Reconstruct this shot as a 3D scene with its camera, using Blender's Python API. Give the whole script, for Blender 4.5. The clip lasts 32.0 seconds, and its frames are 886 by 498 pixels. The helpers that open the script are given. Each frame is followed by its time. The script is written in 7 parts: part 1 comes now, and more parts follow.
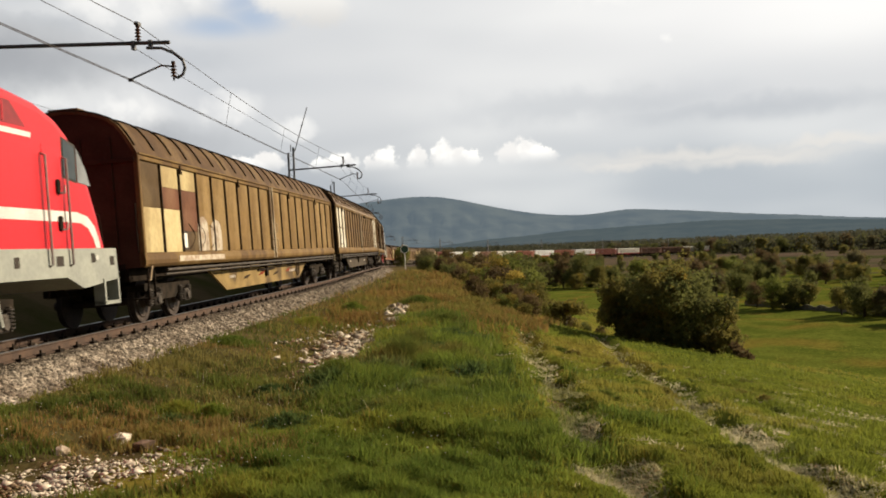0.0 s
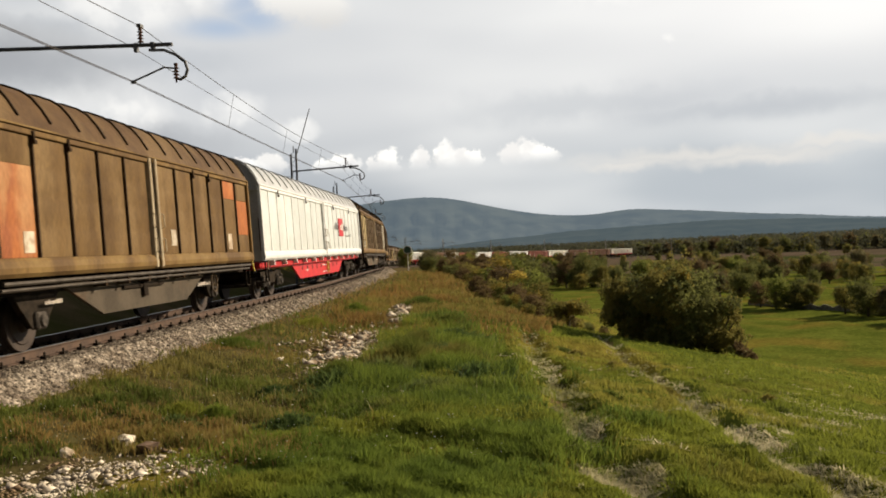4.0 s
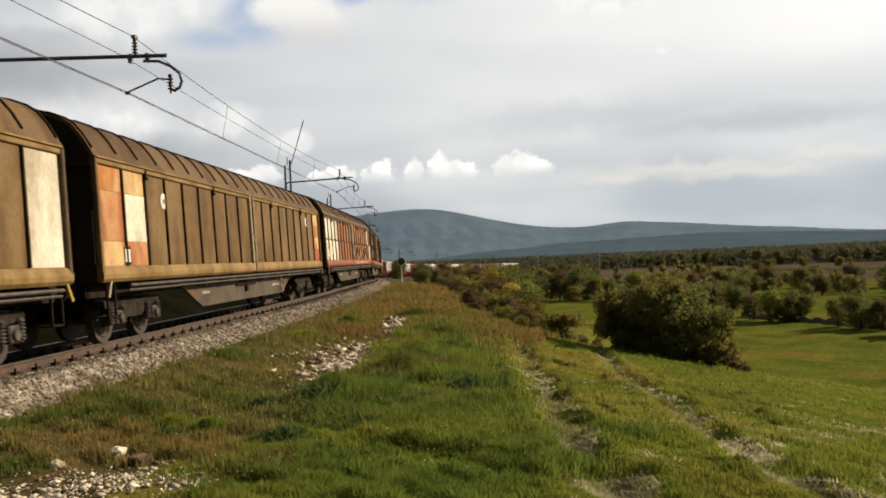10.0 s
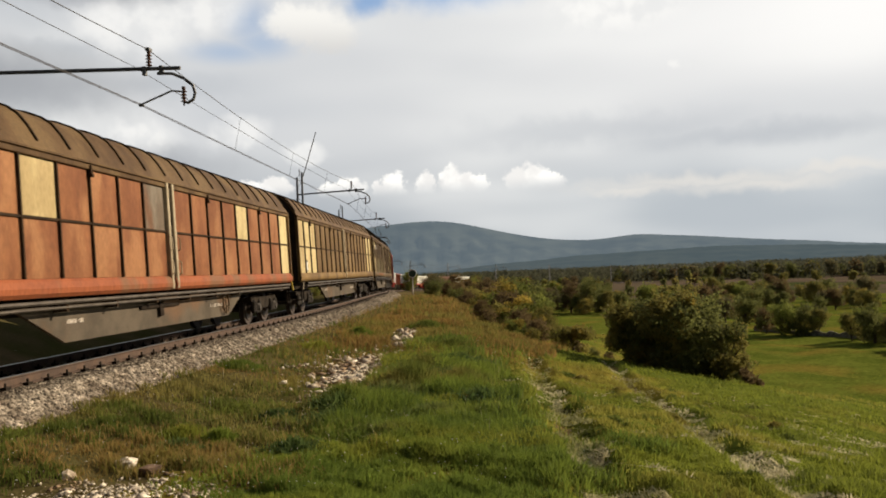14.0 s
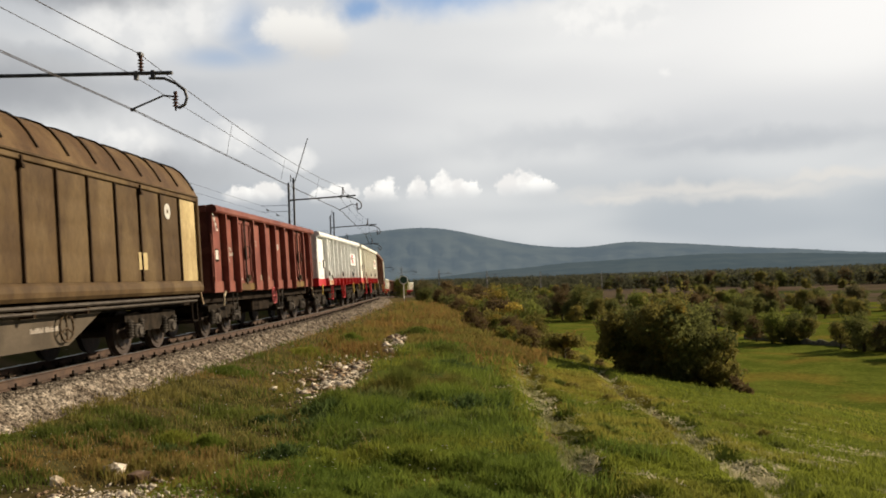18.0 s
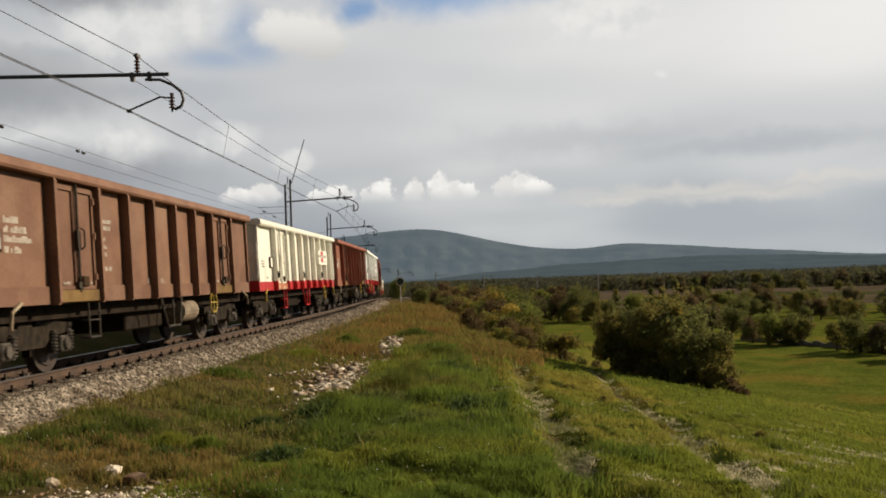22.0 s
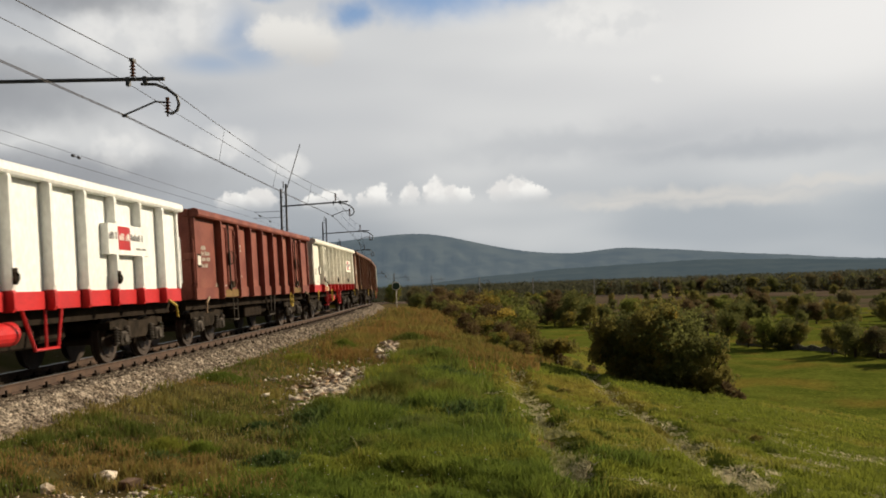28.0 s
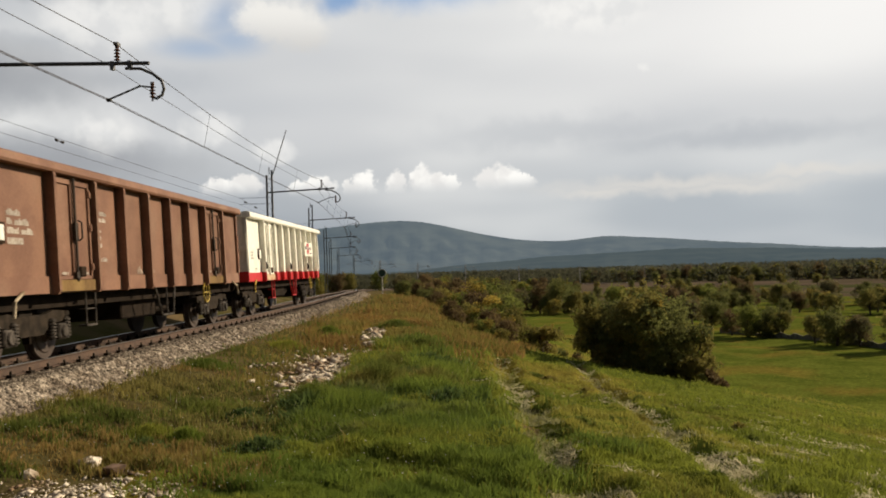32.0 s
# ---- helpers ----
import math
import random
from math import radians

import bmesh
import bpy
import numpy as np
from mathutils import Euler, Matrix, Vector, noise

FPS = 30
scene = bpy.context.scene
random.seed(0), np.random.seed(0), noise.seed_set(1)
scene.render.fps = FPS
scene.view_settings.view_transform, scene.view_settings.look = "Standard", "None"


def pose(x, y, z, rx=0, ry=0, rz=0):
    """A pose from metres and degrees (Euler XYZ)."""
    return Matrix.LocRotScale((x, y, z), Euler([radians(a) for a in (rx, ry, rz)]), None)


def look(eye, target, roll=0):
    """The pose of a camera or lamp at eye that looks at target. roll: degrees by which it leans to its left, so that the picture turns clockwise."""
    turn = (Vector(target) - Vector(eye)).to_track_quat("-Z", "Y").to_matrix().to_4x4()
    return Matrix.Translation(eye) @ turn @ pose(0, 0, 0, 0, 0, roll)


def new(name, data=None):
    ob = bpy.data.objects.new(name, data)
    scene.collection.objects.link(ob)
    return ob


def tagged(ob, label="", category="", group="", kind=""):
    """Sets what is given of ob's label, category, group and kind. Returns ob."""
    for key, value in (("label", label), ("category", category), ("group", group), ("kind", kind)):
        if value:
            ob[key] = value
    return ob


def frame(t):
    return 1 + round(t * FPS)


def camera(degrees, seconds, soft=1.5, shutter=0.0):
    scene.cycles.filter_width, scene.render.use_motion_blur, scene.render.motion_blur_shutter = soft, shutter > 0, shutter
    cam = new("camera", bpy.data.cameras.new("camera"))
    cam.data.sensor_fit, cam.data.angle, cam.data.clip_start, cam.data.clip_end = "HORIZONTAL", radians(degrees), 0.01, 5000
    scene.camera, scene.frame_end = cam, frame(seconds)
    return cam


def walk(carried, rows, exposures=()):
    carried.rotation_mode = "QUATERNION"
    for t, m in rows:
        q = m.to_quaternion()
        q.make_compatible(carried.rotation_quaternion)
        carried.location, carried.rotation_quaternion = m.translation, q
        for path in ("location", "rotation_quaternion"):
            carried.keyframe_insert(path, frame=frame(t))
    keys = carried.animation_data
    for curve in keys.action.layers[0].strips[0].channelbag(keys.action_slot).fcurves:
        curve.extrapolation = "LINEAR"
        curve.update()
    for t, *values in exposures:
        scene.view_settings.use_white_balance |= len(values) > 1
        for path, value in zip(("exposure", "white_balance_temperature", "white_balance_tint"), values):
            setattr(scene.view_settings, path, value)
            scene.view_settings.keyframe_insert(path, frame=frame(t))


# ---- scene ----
TURNS = ((0, -0.16, 2.50, 0.00),
         (0.5, -0.00, 2.57, 0.14),
         (1, 0.09, 2.66, 0.16),
         (1.5, 0.21, 2.38, -0.29),
         (2, 0.41, 2.21, -0.25),
         (2.5, 0.43, 2.41, -0.05),
         (3, 0.14, 2.58, 0.22),
         (3.5, -0.11, 2.68, 0.22),
         (5.5, 0.02, 2.81, 0.07),
         (6, 0.12, 2.90, -0.01),
         (6.5, 0.21, 2.80, -0.07),
         (7, 0.21, 2.85, 0.21),
         (7.5, 0.38, 2.74, -0.02),
         (8, 0.71, 2.80, 0.12),
         (8.5, 1.04, 2.87, 0.09),
         (9, 0.95, 2.62, 0.06),
         (9.5, 0.90, 2.57, -0.15),
         (10, 0.63, 2.57, -0.22),
         (10.5, 0.66, 2.50, -0.22),
         (11, 0.76, 2.61, -0.16),
         (11.5, 0.97, 2.35, -0.04),
         (12, 1.06, 2.03, -0.06),
         (12.5, 1.17, 1.97, 0.06),
         (13, 1.27, 1.85, -0.15),
         (13.5, 1.27, 2.01, 0.30),
         (14, 1.45, 2.35, 0.50),
         (14.5, 1.69, 2.04, 0.37),
         (16.5, 1.67, 2.01, 0.33),
         (17, 1.92, 1.94, 0.10),
         (17.5, 1.92, 2.03, -0.04),
         (18, 1.85, 2.05, -0.07),
         (18.5, 1.85, 2.21, 0.02),
         (19, 1.95, 2.17, 0.04),
         (19.5, 2.04, 2.21, -0.00),
         (20, 1.85, 2.53, 0.23),
         (20.5, 1.81, 2.30, -0.11),
         (21, 1.85, 2.22, -0.08),
         (21.5, 1.88, 2.06, -0.22),
         (22, 1.94, 2.07, -0.28),
         (22.5, 2.13, 2.20, -0.57),
         (23, 2.27, 2.08, -0.59),
         (23.5, 2.15, 2.00, -0.81),
         (24, 2.21, 2.07, -0.78),
         (24.5, 2.14, 2.19, -0.52),
         (25, 2.21, 2.11, -0.53),
         (25.5, 2.10, 2.20, -0.38),
         (27.5, 2.09, 2.03, -0.39),
         (28, 2.22, 2.11, -0.55),
         (28.5, 2.21, 2.13, -0.85),
         (29, 2.24, 2.08, -1.20),
         (29.5, 1.99, 1.91, -0.97),
         (30, 1.87, 1.93, -0.86),
         (30.5, 1.28, 1.78, -1.12),
         (31, 1.08, 1.63, -1.56),
         (31.5, 1.22, 1.76, -1.48),
         (32, 1.37, 1.84, -1.45))
cam = camera(53.0, 32.0, soft=1.8, shutter=0.12)
walk(cam, [(t, pose(0, 0, 1.34, 90 + p, r, y)) for t, p, r, y in TURNS],
     exposures=[(0, 0.50), (14, 0.46), (17, 0.42), (19, 0.38), (20.5, 0.17), (22, 0.21), (24, 0.25), (28, 0.22), (30, 0.29), (32, 0.34)])

# ---- daylight: low sun ahead to the right, broken cloud ----
SUN_AZ, SUN_EL = 66.0, 26.5        # degrees to the right of north (+y), and above the horizon
scene.view_settings.exposure = 0.50
world = bpy.data.worlds.new("sky")
scene.world = world
world.use_nodes = True


def build_sky():
    nt = world.node_tree
    nt.nodes.clear()
    N, L = nt.nodes.new, nt.links.new

    def math_node(op, a, b=None, c=None):
        n = N("ShaderNodeMath")
        n.operation = op
        for i, v in enumerate((a, b, c)):
            if v is None:
                continue
            if isinstance(v, (int, float)):
                n.inputs[i].default_value = v
            else:
                L(v, n.inputs[i])
        return n.outputs[0]

    def vec_node(op, a, b):
        n = N("ShaderNodeVectorMath")
        n.operation = op
        L(a, n.inputs[0])
        if isinstance(b, tuple):
            n.inputs[1].default_value = b
        else:
            L(b, n.inputs[1])
        return n

    def ramp01(v, lo, hi):
        n = N("ShaderNodeMapRange")
        n.interpolation_type = "SMOOTHSTEP"
        L(v, n.inputs[0])
        n.inputs[1].default_value, n.inputs[2].default_value = lo, hi
        n.inputs[3].default_value, n.inputs[4].default_value = 0.0, 1.0
        return n.outputs[0]

    def mix(f, a, b):
        n = N("ShaderNodeMix")
        n.data_type = "RGBA"
        if isinstance(f, float):
            n.inputs[0].default_value = f
        else:
            L(f, n.inputs[0])
        for i, v in ((6, a), (7, b)):
            if isinstance(v, tuple):
                n.inputs[i].default_value = (*v, 1)
            else:
                L(v, n.inputs[i])
        return n.outputs[2]

    def noise_node(v, scale, detail, rough=0.55):
        n = N("ShaderNodeTexNoise")
        L(v, n.inputs["Vector"])
        n.inputs["Scale"].default_value, n.inputs["Detail"].default_value, n.inputs["Roughness"].default_value = scale, detail, rough
        return n

    co = N("ShaderNodeTexCoord").outputs["Generated"]
    sep = N("ShaderNodeSeparateXYZ")
    L(co, sep.inputs[0])
    az = math_node("MULTIPLY", math_node("ARCTAN2", sep.outputs[0], sep.outputs[1]), 57.2958)
    el = math_node("MULTIPLY", math_node("ARCSINE", sep.outputs[2]), 57.2958)
    comb = N("ShaderNodeCombineXYZ")
    L(az, comb.inputs[0])
    L(el, comb.inputs[1])
    flat = comb.outputs[0]
    wisp = vec_node("MULTIPLY", vec_node("ADD", flat, (90.0, 0.0, 0.0)).outputs[0], (0.040, 0.15, 0.0)).outputs[0]
    streak = noise_node(wisp, 0.9, 2.5, 0.45).outputs[0]
    puff = noise_node(flat, 0.55, 3.0, 0.5)
    jolt = vec_node("SUBTRACT", puff.outputs["Color"], (0.5, 0.5, 0.5)).outputs[0]
    bent = vec_node("ADD", flat, vec_node("MULTIPLY", jolt, (2.4, 1.5, 0.0)).outputs[0]).outputs[0]

    def blobs(items, lo, hi, where):
        best = None
        for a, e, w, h in items:
            d = vec_node("MULTIPLY", vec_node("SUBTRACT", where, (a, e, 0.0)).outputs[0], (1 / w, 1 / h, 0.0)).outputs[0]
            ln = N("ShaderNodeVectorMath")
            ln.operation = "LENGTH"
            L(d, ln.inputs[0])
            m = math_node("SUBTRACT", 1.0, ramp01(ln.outputs["Value"], lo, hi))
            best = m if best is None else math_node("MAXIMUM", best, m)
        return best

    # layers of cloud by height above the horizon
    low = mix(ramp01(el, 0.0, 4.5), (0.365, 0.41, 0.445), (0.405, 0.44, 0.48))
    low = mix(ramp01(az, -6.0, 16.0), low, (0.50, 0.54, 0.575))
    mid = mix(ramp01(el, 3.5, 10.0), low, (0.70, 0.71, 0.72))
    layer = mix(math_node("MULTIPLY", ramp01(streak, 0.45, 0.68), 0.75), mid, (0.90, 0.90, 0.88))
    layer = mix(math_node("MULTIPLY", ramp01(streak, 0.50, 0.30), 0.45), layer, (0.52, 0.55, 0.59))
    # brighter towards the sun
    glare = math_node("MULTIPLY", ramp01(az, -4.0, 30.0), ramp01(el, 6.5, 15.0))
    layer = mix(math_node("MULTIPLY", glare, 0.9), layer, (1.05, 1.03, 1.0))
    band = blobs(((16.0, 5.0, 9.0, 0.55), (19.5, 4.6, 7.0, 0.6), (12.0, 4.7, 4.0, 0.4), (24.0, 5.2, 5.0, 0.5)), 0.0, 1.3, bent)
    layer = mix(math_node("MULTIPLY", band, 0.7), layer, (0.82, 0.785, 0.73))
    dusk = blobs(((-26.0, 16.0, 6.0, 2.2), (-25.1, 11.2, 4.5, 1.9), (-23, 14.2, 6.0, 1.0), (-17.0, 12.0, 5.0, 1.0), (9.0, 8.6, 11.0, 1.3), (20.0, 7.6, 11.0, 0.9), (-15, 5.6, 8.0, 1.0)), 0.0, 1.25, bent)
    layer = mix(math_node("MULTIPLY", dusk, 0.5), layer, (0.47, 0.50, 0.54))
    shade = blobs(((-28, 12.0, 11.0, 2.8), (-22.0, 17.5, 7.0, 1.3), (-24, 7.0, 12.0, 2.0)), 0.0, 1.2, bent)
    layer = mix(math_node("MULTIPLY", shade, 0.85), layer, (0.36, 0.38, 0.41))
    # gaps of open sky
    sky = N("ShaderNodeTexSky")
    sky.sky_type, sky.sun_disc = "NISHITA", False
    sky.sun_elevation, sky.sun_rotation = radians(SUN_EL), radians(SUN_AZ)
    open_sky = vec_node("MULTIPLY", sky.outputs[0], (0.118, 0.132, 0.150)).outputs[0]
    gap = blobs(((0.4, 18.3, 7.0, 2.1), (5.6, 18.7, 5.0, 1.7), (-4.6, 17.2, 2.4, 1.2), (-9.0, 19.0, 12.0, 1.1)), 0.1, 1.25, bent)
    rift = blobs(((-12.2, 16.0, 1.9, 2.0), (-11.4, 14.7, 2.4, 1.2), (-13.6, 14.1, 3.0, 0.8), (0.6, 18.0, 6.0, 1.7), (5.0, 18.4, 4.5, 1.4)), 0.0, 1.35, flat)
    gap = math_node("MAXIMUM", gap, math_node("MULTIPLY", rift, 0.55))
    gap = math_node("MAXIMUM", gap, math_node("MULTIPLY", ramp01(el, 24.0, 50.0), ramp01(streak, 0.5, 0.62)))
    layer = mix(math_node("MULTIPLY", gap, 0.9), layer, open_sky)
    # heaped clouds
    curl = vec_node("SUBTRACT", noise_node(flat, 1.5, 4.0, 0.6).outputs["Color"], (0.5, 0.5, 0.5)).outputs[0]
    knot = vec_node("ADD", flat, vec_node("MULTIPLY", curl, (1.1, 1.3, 0.0)).outputs[0]).outputs[0]
    soft = blobs(((-15.0, 16.8, 3.0, 2.1), (-18.9, 15.6, 4.0, 2.2), (11.3, 16.0, 4.6, 1.7), (15.3, 12.3, 0.9, 0.4), (-18.9, 8.9, 2.4, 1.4), (-13.0, 9.2, 1.9, 1.2), (-9.0, 7.9, 1.5, 0.8)), 0.45, 1.15, bent)
    tone = mix(ramp01(puff.outputs[0], 0.36, 0.58), (0.84, 0.84, 0.83), (1.0, 0.985, 0.95))
    layer = mix(math_node("MULTIPLY", soft, 0.66), layer, tone)
    layer = mix(math_node("MULTIPLY", shade, 0.72), layer, (0.38, 0.39, 0.41))
    # a row of small cumulus with bumpy tops and flat faded bases
    big = blobs(((-8.4, 15.7, 2.6, 1.6), (-7.0, 15.2, 1.8, 1.3), (-9.8, 15.9, 1.8, 1.3)), 0.45, 1.15, knot)
    layer = mix(math_node("MULTIPLY", big, 0.85), layer, mix(ramp01(el, 13.8, 16.6), (0.70, 0.685, 0.66), (0.98, 0.955, 0.90)))
    row = blobs(((4.6, 5.6, 1.1, 1.0), (5.6, 5.6, 1.3, 1.3), (6.7, 5.5, 1.1, 0.8), (0.2, 5.6, 0.9, 1.4), (1.1, 5.5, 1.0, 1.0), (2.0, 5.5, 0.8, 0.8), (-1.4, 5.5, 0.8, 1.1), (-3.4, 5.5, 0.9, 1.2), (-4.3, 5.4, 0.7, 0.7),
                 (-6.3, 5.5, 1.3, 0.9), (-7.6, 5.4, 1.0, 0.6), (-11.0, 5.6, 1.4, 0.9), (-12.6, 5.5, 1.2, 0.7)), 0.66, 0.98, knot)
    row = math_node("MULTIPLY", row, ramp01(el, 4.9, 6.0))
    lit = mix(ramp01(puff.outputs[0], 0.40, 0.60), (0.92, 0.90, 0.87), (1.10, 1.08, 1.03))
    layer = mix(math_node("MULTIPLY", row, 0.97), layer, lit)
    # undersides overhead, out of view, greyed below the sunward cloud edges to cut fill
    layer = mix(math_node("MULTIPLY", ramp01(el, 20.0, 34.0), 0.95), layer, mix(ramp01(streak, 0.4, 0.62), (0.15, 0.175, 0.22), (0.30, 0.31, 0.33)))
    # the sky away from the sun is dimmer
    dot = N("ShaderNodeVectorMath")
    dot.operation = "DOT_PRODUCT"
    L(co, dot.inputs[0])
    dot.inputs[1].default_value = (math.sin(radians(SUN_AZ)) * math.cos(radians(SUN_EL)), math.cos(radians(SUN_AZ)) * math.cos(radians(SUN_EL)), math.sin(radians(SUN_EL)))
    layer = mix(ramp01(dot.outputs["Value"], -0.35, 0.07), (0.065, 0.08, 0.105), layer)
    # added, unseen: dimmed sky behind the camera, beyond the sun, to cut fill light
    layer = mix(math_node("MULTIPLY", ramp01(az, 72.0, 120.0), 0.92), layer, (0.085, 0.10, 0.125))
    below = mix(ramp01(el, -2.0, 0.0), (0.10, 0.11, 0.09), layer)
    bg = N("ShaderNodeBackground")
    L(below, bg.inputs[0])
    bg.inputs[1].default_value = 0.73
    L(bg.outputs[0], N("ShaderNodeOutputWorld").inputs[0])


build_sky()
sun = new("sun", bpy.data.lights.new("sun", "SUN"))
sun.data.energy, sun.data.angle, sun.data.color = 5.0, radians(0.6), (1.0, 0.84, 0.62)
sun.matrix_world = look((0, 0, 60), (-math.sin(radians(SUN_AZ)) * 50, -math.cos(radians(SUN_AZ)) * 50, 60 - 50 * math.tan(radians(SUN_EL))))

# ---- materials ----


def surface(name, base, second=None, rough=0.7, metal=0.0, scale=3.0, fine=40.0, bump=0.15, stretch=(1, 1, 1), third=None, patch=(0.45, 0.62),
            vary=0.12, translucent=0.0, glow=None, coords="Object", dist=0.02, island=False, spec=0.3, grain_gain=0.5):
    """Two noise scales of colour, a third colour in patches, fine bump, and a change from object to object."""
    m = bpy.data.materials.new(name)
    m.use_nodes = True
    nt = m.node_tree
    N, L = nt.nodes.new, nt.links.new
    bsdf = nt.nodes["Principled BSDF"]
    co = N("ShaderNodeTexCoord")
    info = N("ShaderNodeObjectInfo")
    mp = N("ShaderNodeMapping")
    mp.inputs["Scale"].default_value = stretch
    L(co.outputs[coords], mp.inputs[0])
    off = N("ShaderNodeVectorMath")
    off.operation = "MULTIPLY"
    L(info.outputs["Random"], off.inputs[0])
    off.inputs[1].default_value = (37.0, 53.0, 29.0) if coords == "Object" else (0, 0, 0)
    L(off.outputs[0], mp.inputs["Location"])

    def tex(sc, detail):
        n = N("ShaderNodeTexNoise")
        L(mp.outputs[0], n.inputs["Vector"])
        n.inputs["Scale"].default_value, n.inputs["Detail"].default_value = sc, detail
        return n.outputs[0]

    def mixer(f, a, b):
        n = N("ShaderNodeMix")
        n.data_type = "RGBA"
        L(f, n.inputs[0])
        for i, v in ((6, a), (7, b)):
            if isinstance(v, tuple):
                n.inputs[i].default_value = (*v, 1)
            else:
                L(v, n.inputs[i])
        return n.outputs[2]

    def ramped(v, lo, hi):
        n = N("ShaderNodeMapRange")
        n.interpolation_type = "SMOOTHSTEP"
        L(v, n.inputs[0])
        n.inputs[1].default_value, n.inputs[2].default_value = lo, hi
        return n.outputs[0]

    second = second or tuple(c * 0.72 for c in base)
    col = mixer(ramped(tex(scale, 5), 0.35, 0.65), base, second)
    if third:
        col = mixer(ramped(tex(scale * 0.45 + 0.01, 4), *patch), col, third)
    grain = tex(fine, 3)
    hsv = N("ShaderNodeHueSaturation")
    L(col, hsv.inputs["Color"])
    val = N("ShaderNodeMath")
    val.operation = "MULTIPLY_ADD"
    L(grain, val.inputs[0])
    val.inputs[1].default_value = grain_gain
    add = N("ShaderNodeMath")
    add.operation = "MULTIPLY_ADD"
    L(N("ShaderNodeNewGeometry").outputs["Random Per Island"] if island else info.outputs["Random"], add.inputs[0])
    add.inputs[1].default_value, add.inputs[2].default_value = vary * 2, 1.0 - grain_gain / 2 - vary
    L(add.outputs[0], val.inputs[2])
    L(val.outputs[0], hsv.inputs["Value"])
    L(hsv.outputs[0], bsdf.inputs["Base Color"])
    bsdf.inputs["Roughness"].default_value, bsdf.inputs["Metallic"].default_value = rough, metal
    bsdf.inputs["Specular IOR Level"].default_value = spec
    if bump:
        b = N("ShaderNodeBump")
        b.inputs["Strength"].default_value, b.inputs["Distance"].default_value = bump, dist
        L(grain, b.inputs["Height"])
        L(b.outputs[0], bsdf.inputs["Normal"])
    if translucent:
        tr = N("ShaderNodeBsdfTranslucent")
        L(hsv.outputs[0], tr.inputs[0])
        ms = N("ShaderNodeMixShader")
        ms.inputs[0].default_value = translucent
        L(bsdf.outputs[0], ms.inputs[1])
        L(tr.outputs[0], ms.inputs[2])
        L(ms.outputs[0], nt.nodes["Material Output"].inputs[0])
    # even emission, which stands in for haze on the far hills
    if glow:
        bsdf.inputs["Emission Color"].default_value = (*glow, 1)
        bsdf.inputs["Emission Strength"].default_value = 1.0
    return m


M = {}
M["meadow"] = surface("meadow", (0.102, 0.118, 0.020), (0.070, 0.088, 0.014), 0.95, scale=0.30, fine=3.2, third=(0.135, 0.112, 0.022), patch=(0.48, 0.66), bump=0.8, vary=0, dist=0.08, spec=0.0, grain_gain=1.3)
M["soil"] = surface("soil", (0.085, 0.066, 0.030), (0.058, 0.056, 0.018), 0.95, scale=0.5, fine=9, third=(0.115, 0.082, 0.042), patch=(0.5, 0.66), bump=0.6, vary=0, dist=0.05, spec=0.0)
M["stubble"] = surface("stubble", (0.105, 0.078, 0.058), (0.080, 0.064, 0.042), 0.95, scale=0.03, fine=0.6, third=(0.048, 0.056, 0.020), patch=(0.5, 0.62), bump=0.3, vary=0, spec=0.0)
# aerial haze put into the hills as a blue glow
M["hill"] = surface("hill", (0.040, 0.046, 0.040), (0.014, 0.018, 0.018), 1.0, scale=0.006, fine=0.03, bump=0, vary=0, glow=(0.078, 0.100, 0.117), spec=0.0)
M["woodland"] = surface("woodland", (0.036, 0.038, 0.022), (0.026, 0.028, 0.017), 1.0, scale=0.02, fine=0.3, bump=0, vary=0, spec=0.0)
# the nearer ridge gets its haze from a weaker glow
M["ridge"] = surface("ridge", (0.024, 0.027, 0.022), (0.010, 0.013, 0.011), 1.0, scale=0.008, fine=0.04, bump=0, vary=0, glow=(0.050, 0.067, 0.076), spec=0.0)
for key, base, second in (("leaf_dark", (0.165, 0.172, 0.055), (0.110, 0.118, 0.038)), ("leaf_olive", (0.235, 0.205, 0.058), (0.165, 0.148, 0.042)),
                          ("leaf_yellow", (0.32, 0.24, 0.05), (0.22, 0.17, 0.04)), ("leaf_green", (0.20, 0.22, 0.050), (0.140, 0.160, 0.040)), ("leaf_rust", (0.160, 0.112, 0.054), (0.112, 0.082, 0.040)), ("leaf_wood", (0.082, 0.082, 0.050), (0.056, 0.060, 0.038)), ("leaf_deep", (0.150, 0.158, 0.050), (0.096, 0.104, 0.036)),
                          ("leaf_far", (0.165, 0.148, 0.070), (0.112, 0.104, 0.054))):
    M[key] = surface(key, base, second, 0.7, scale=0.9, fine=5, bump=0, vary=0.2, translucent=0.5, spec=0.06)
M["bark"] = surface("bark", (0.085, 0.068, 0.052), (0.055, 0.044, 0.034), 0.95, scale=4, fine=30, bump=0.5)
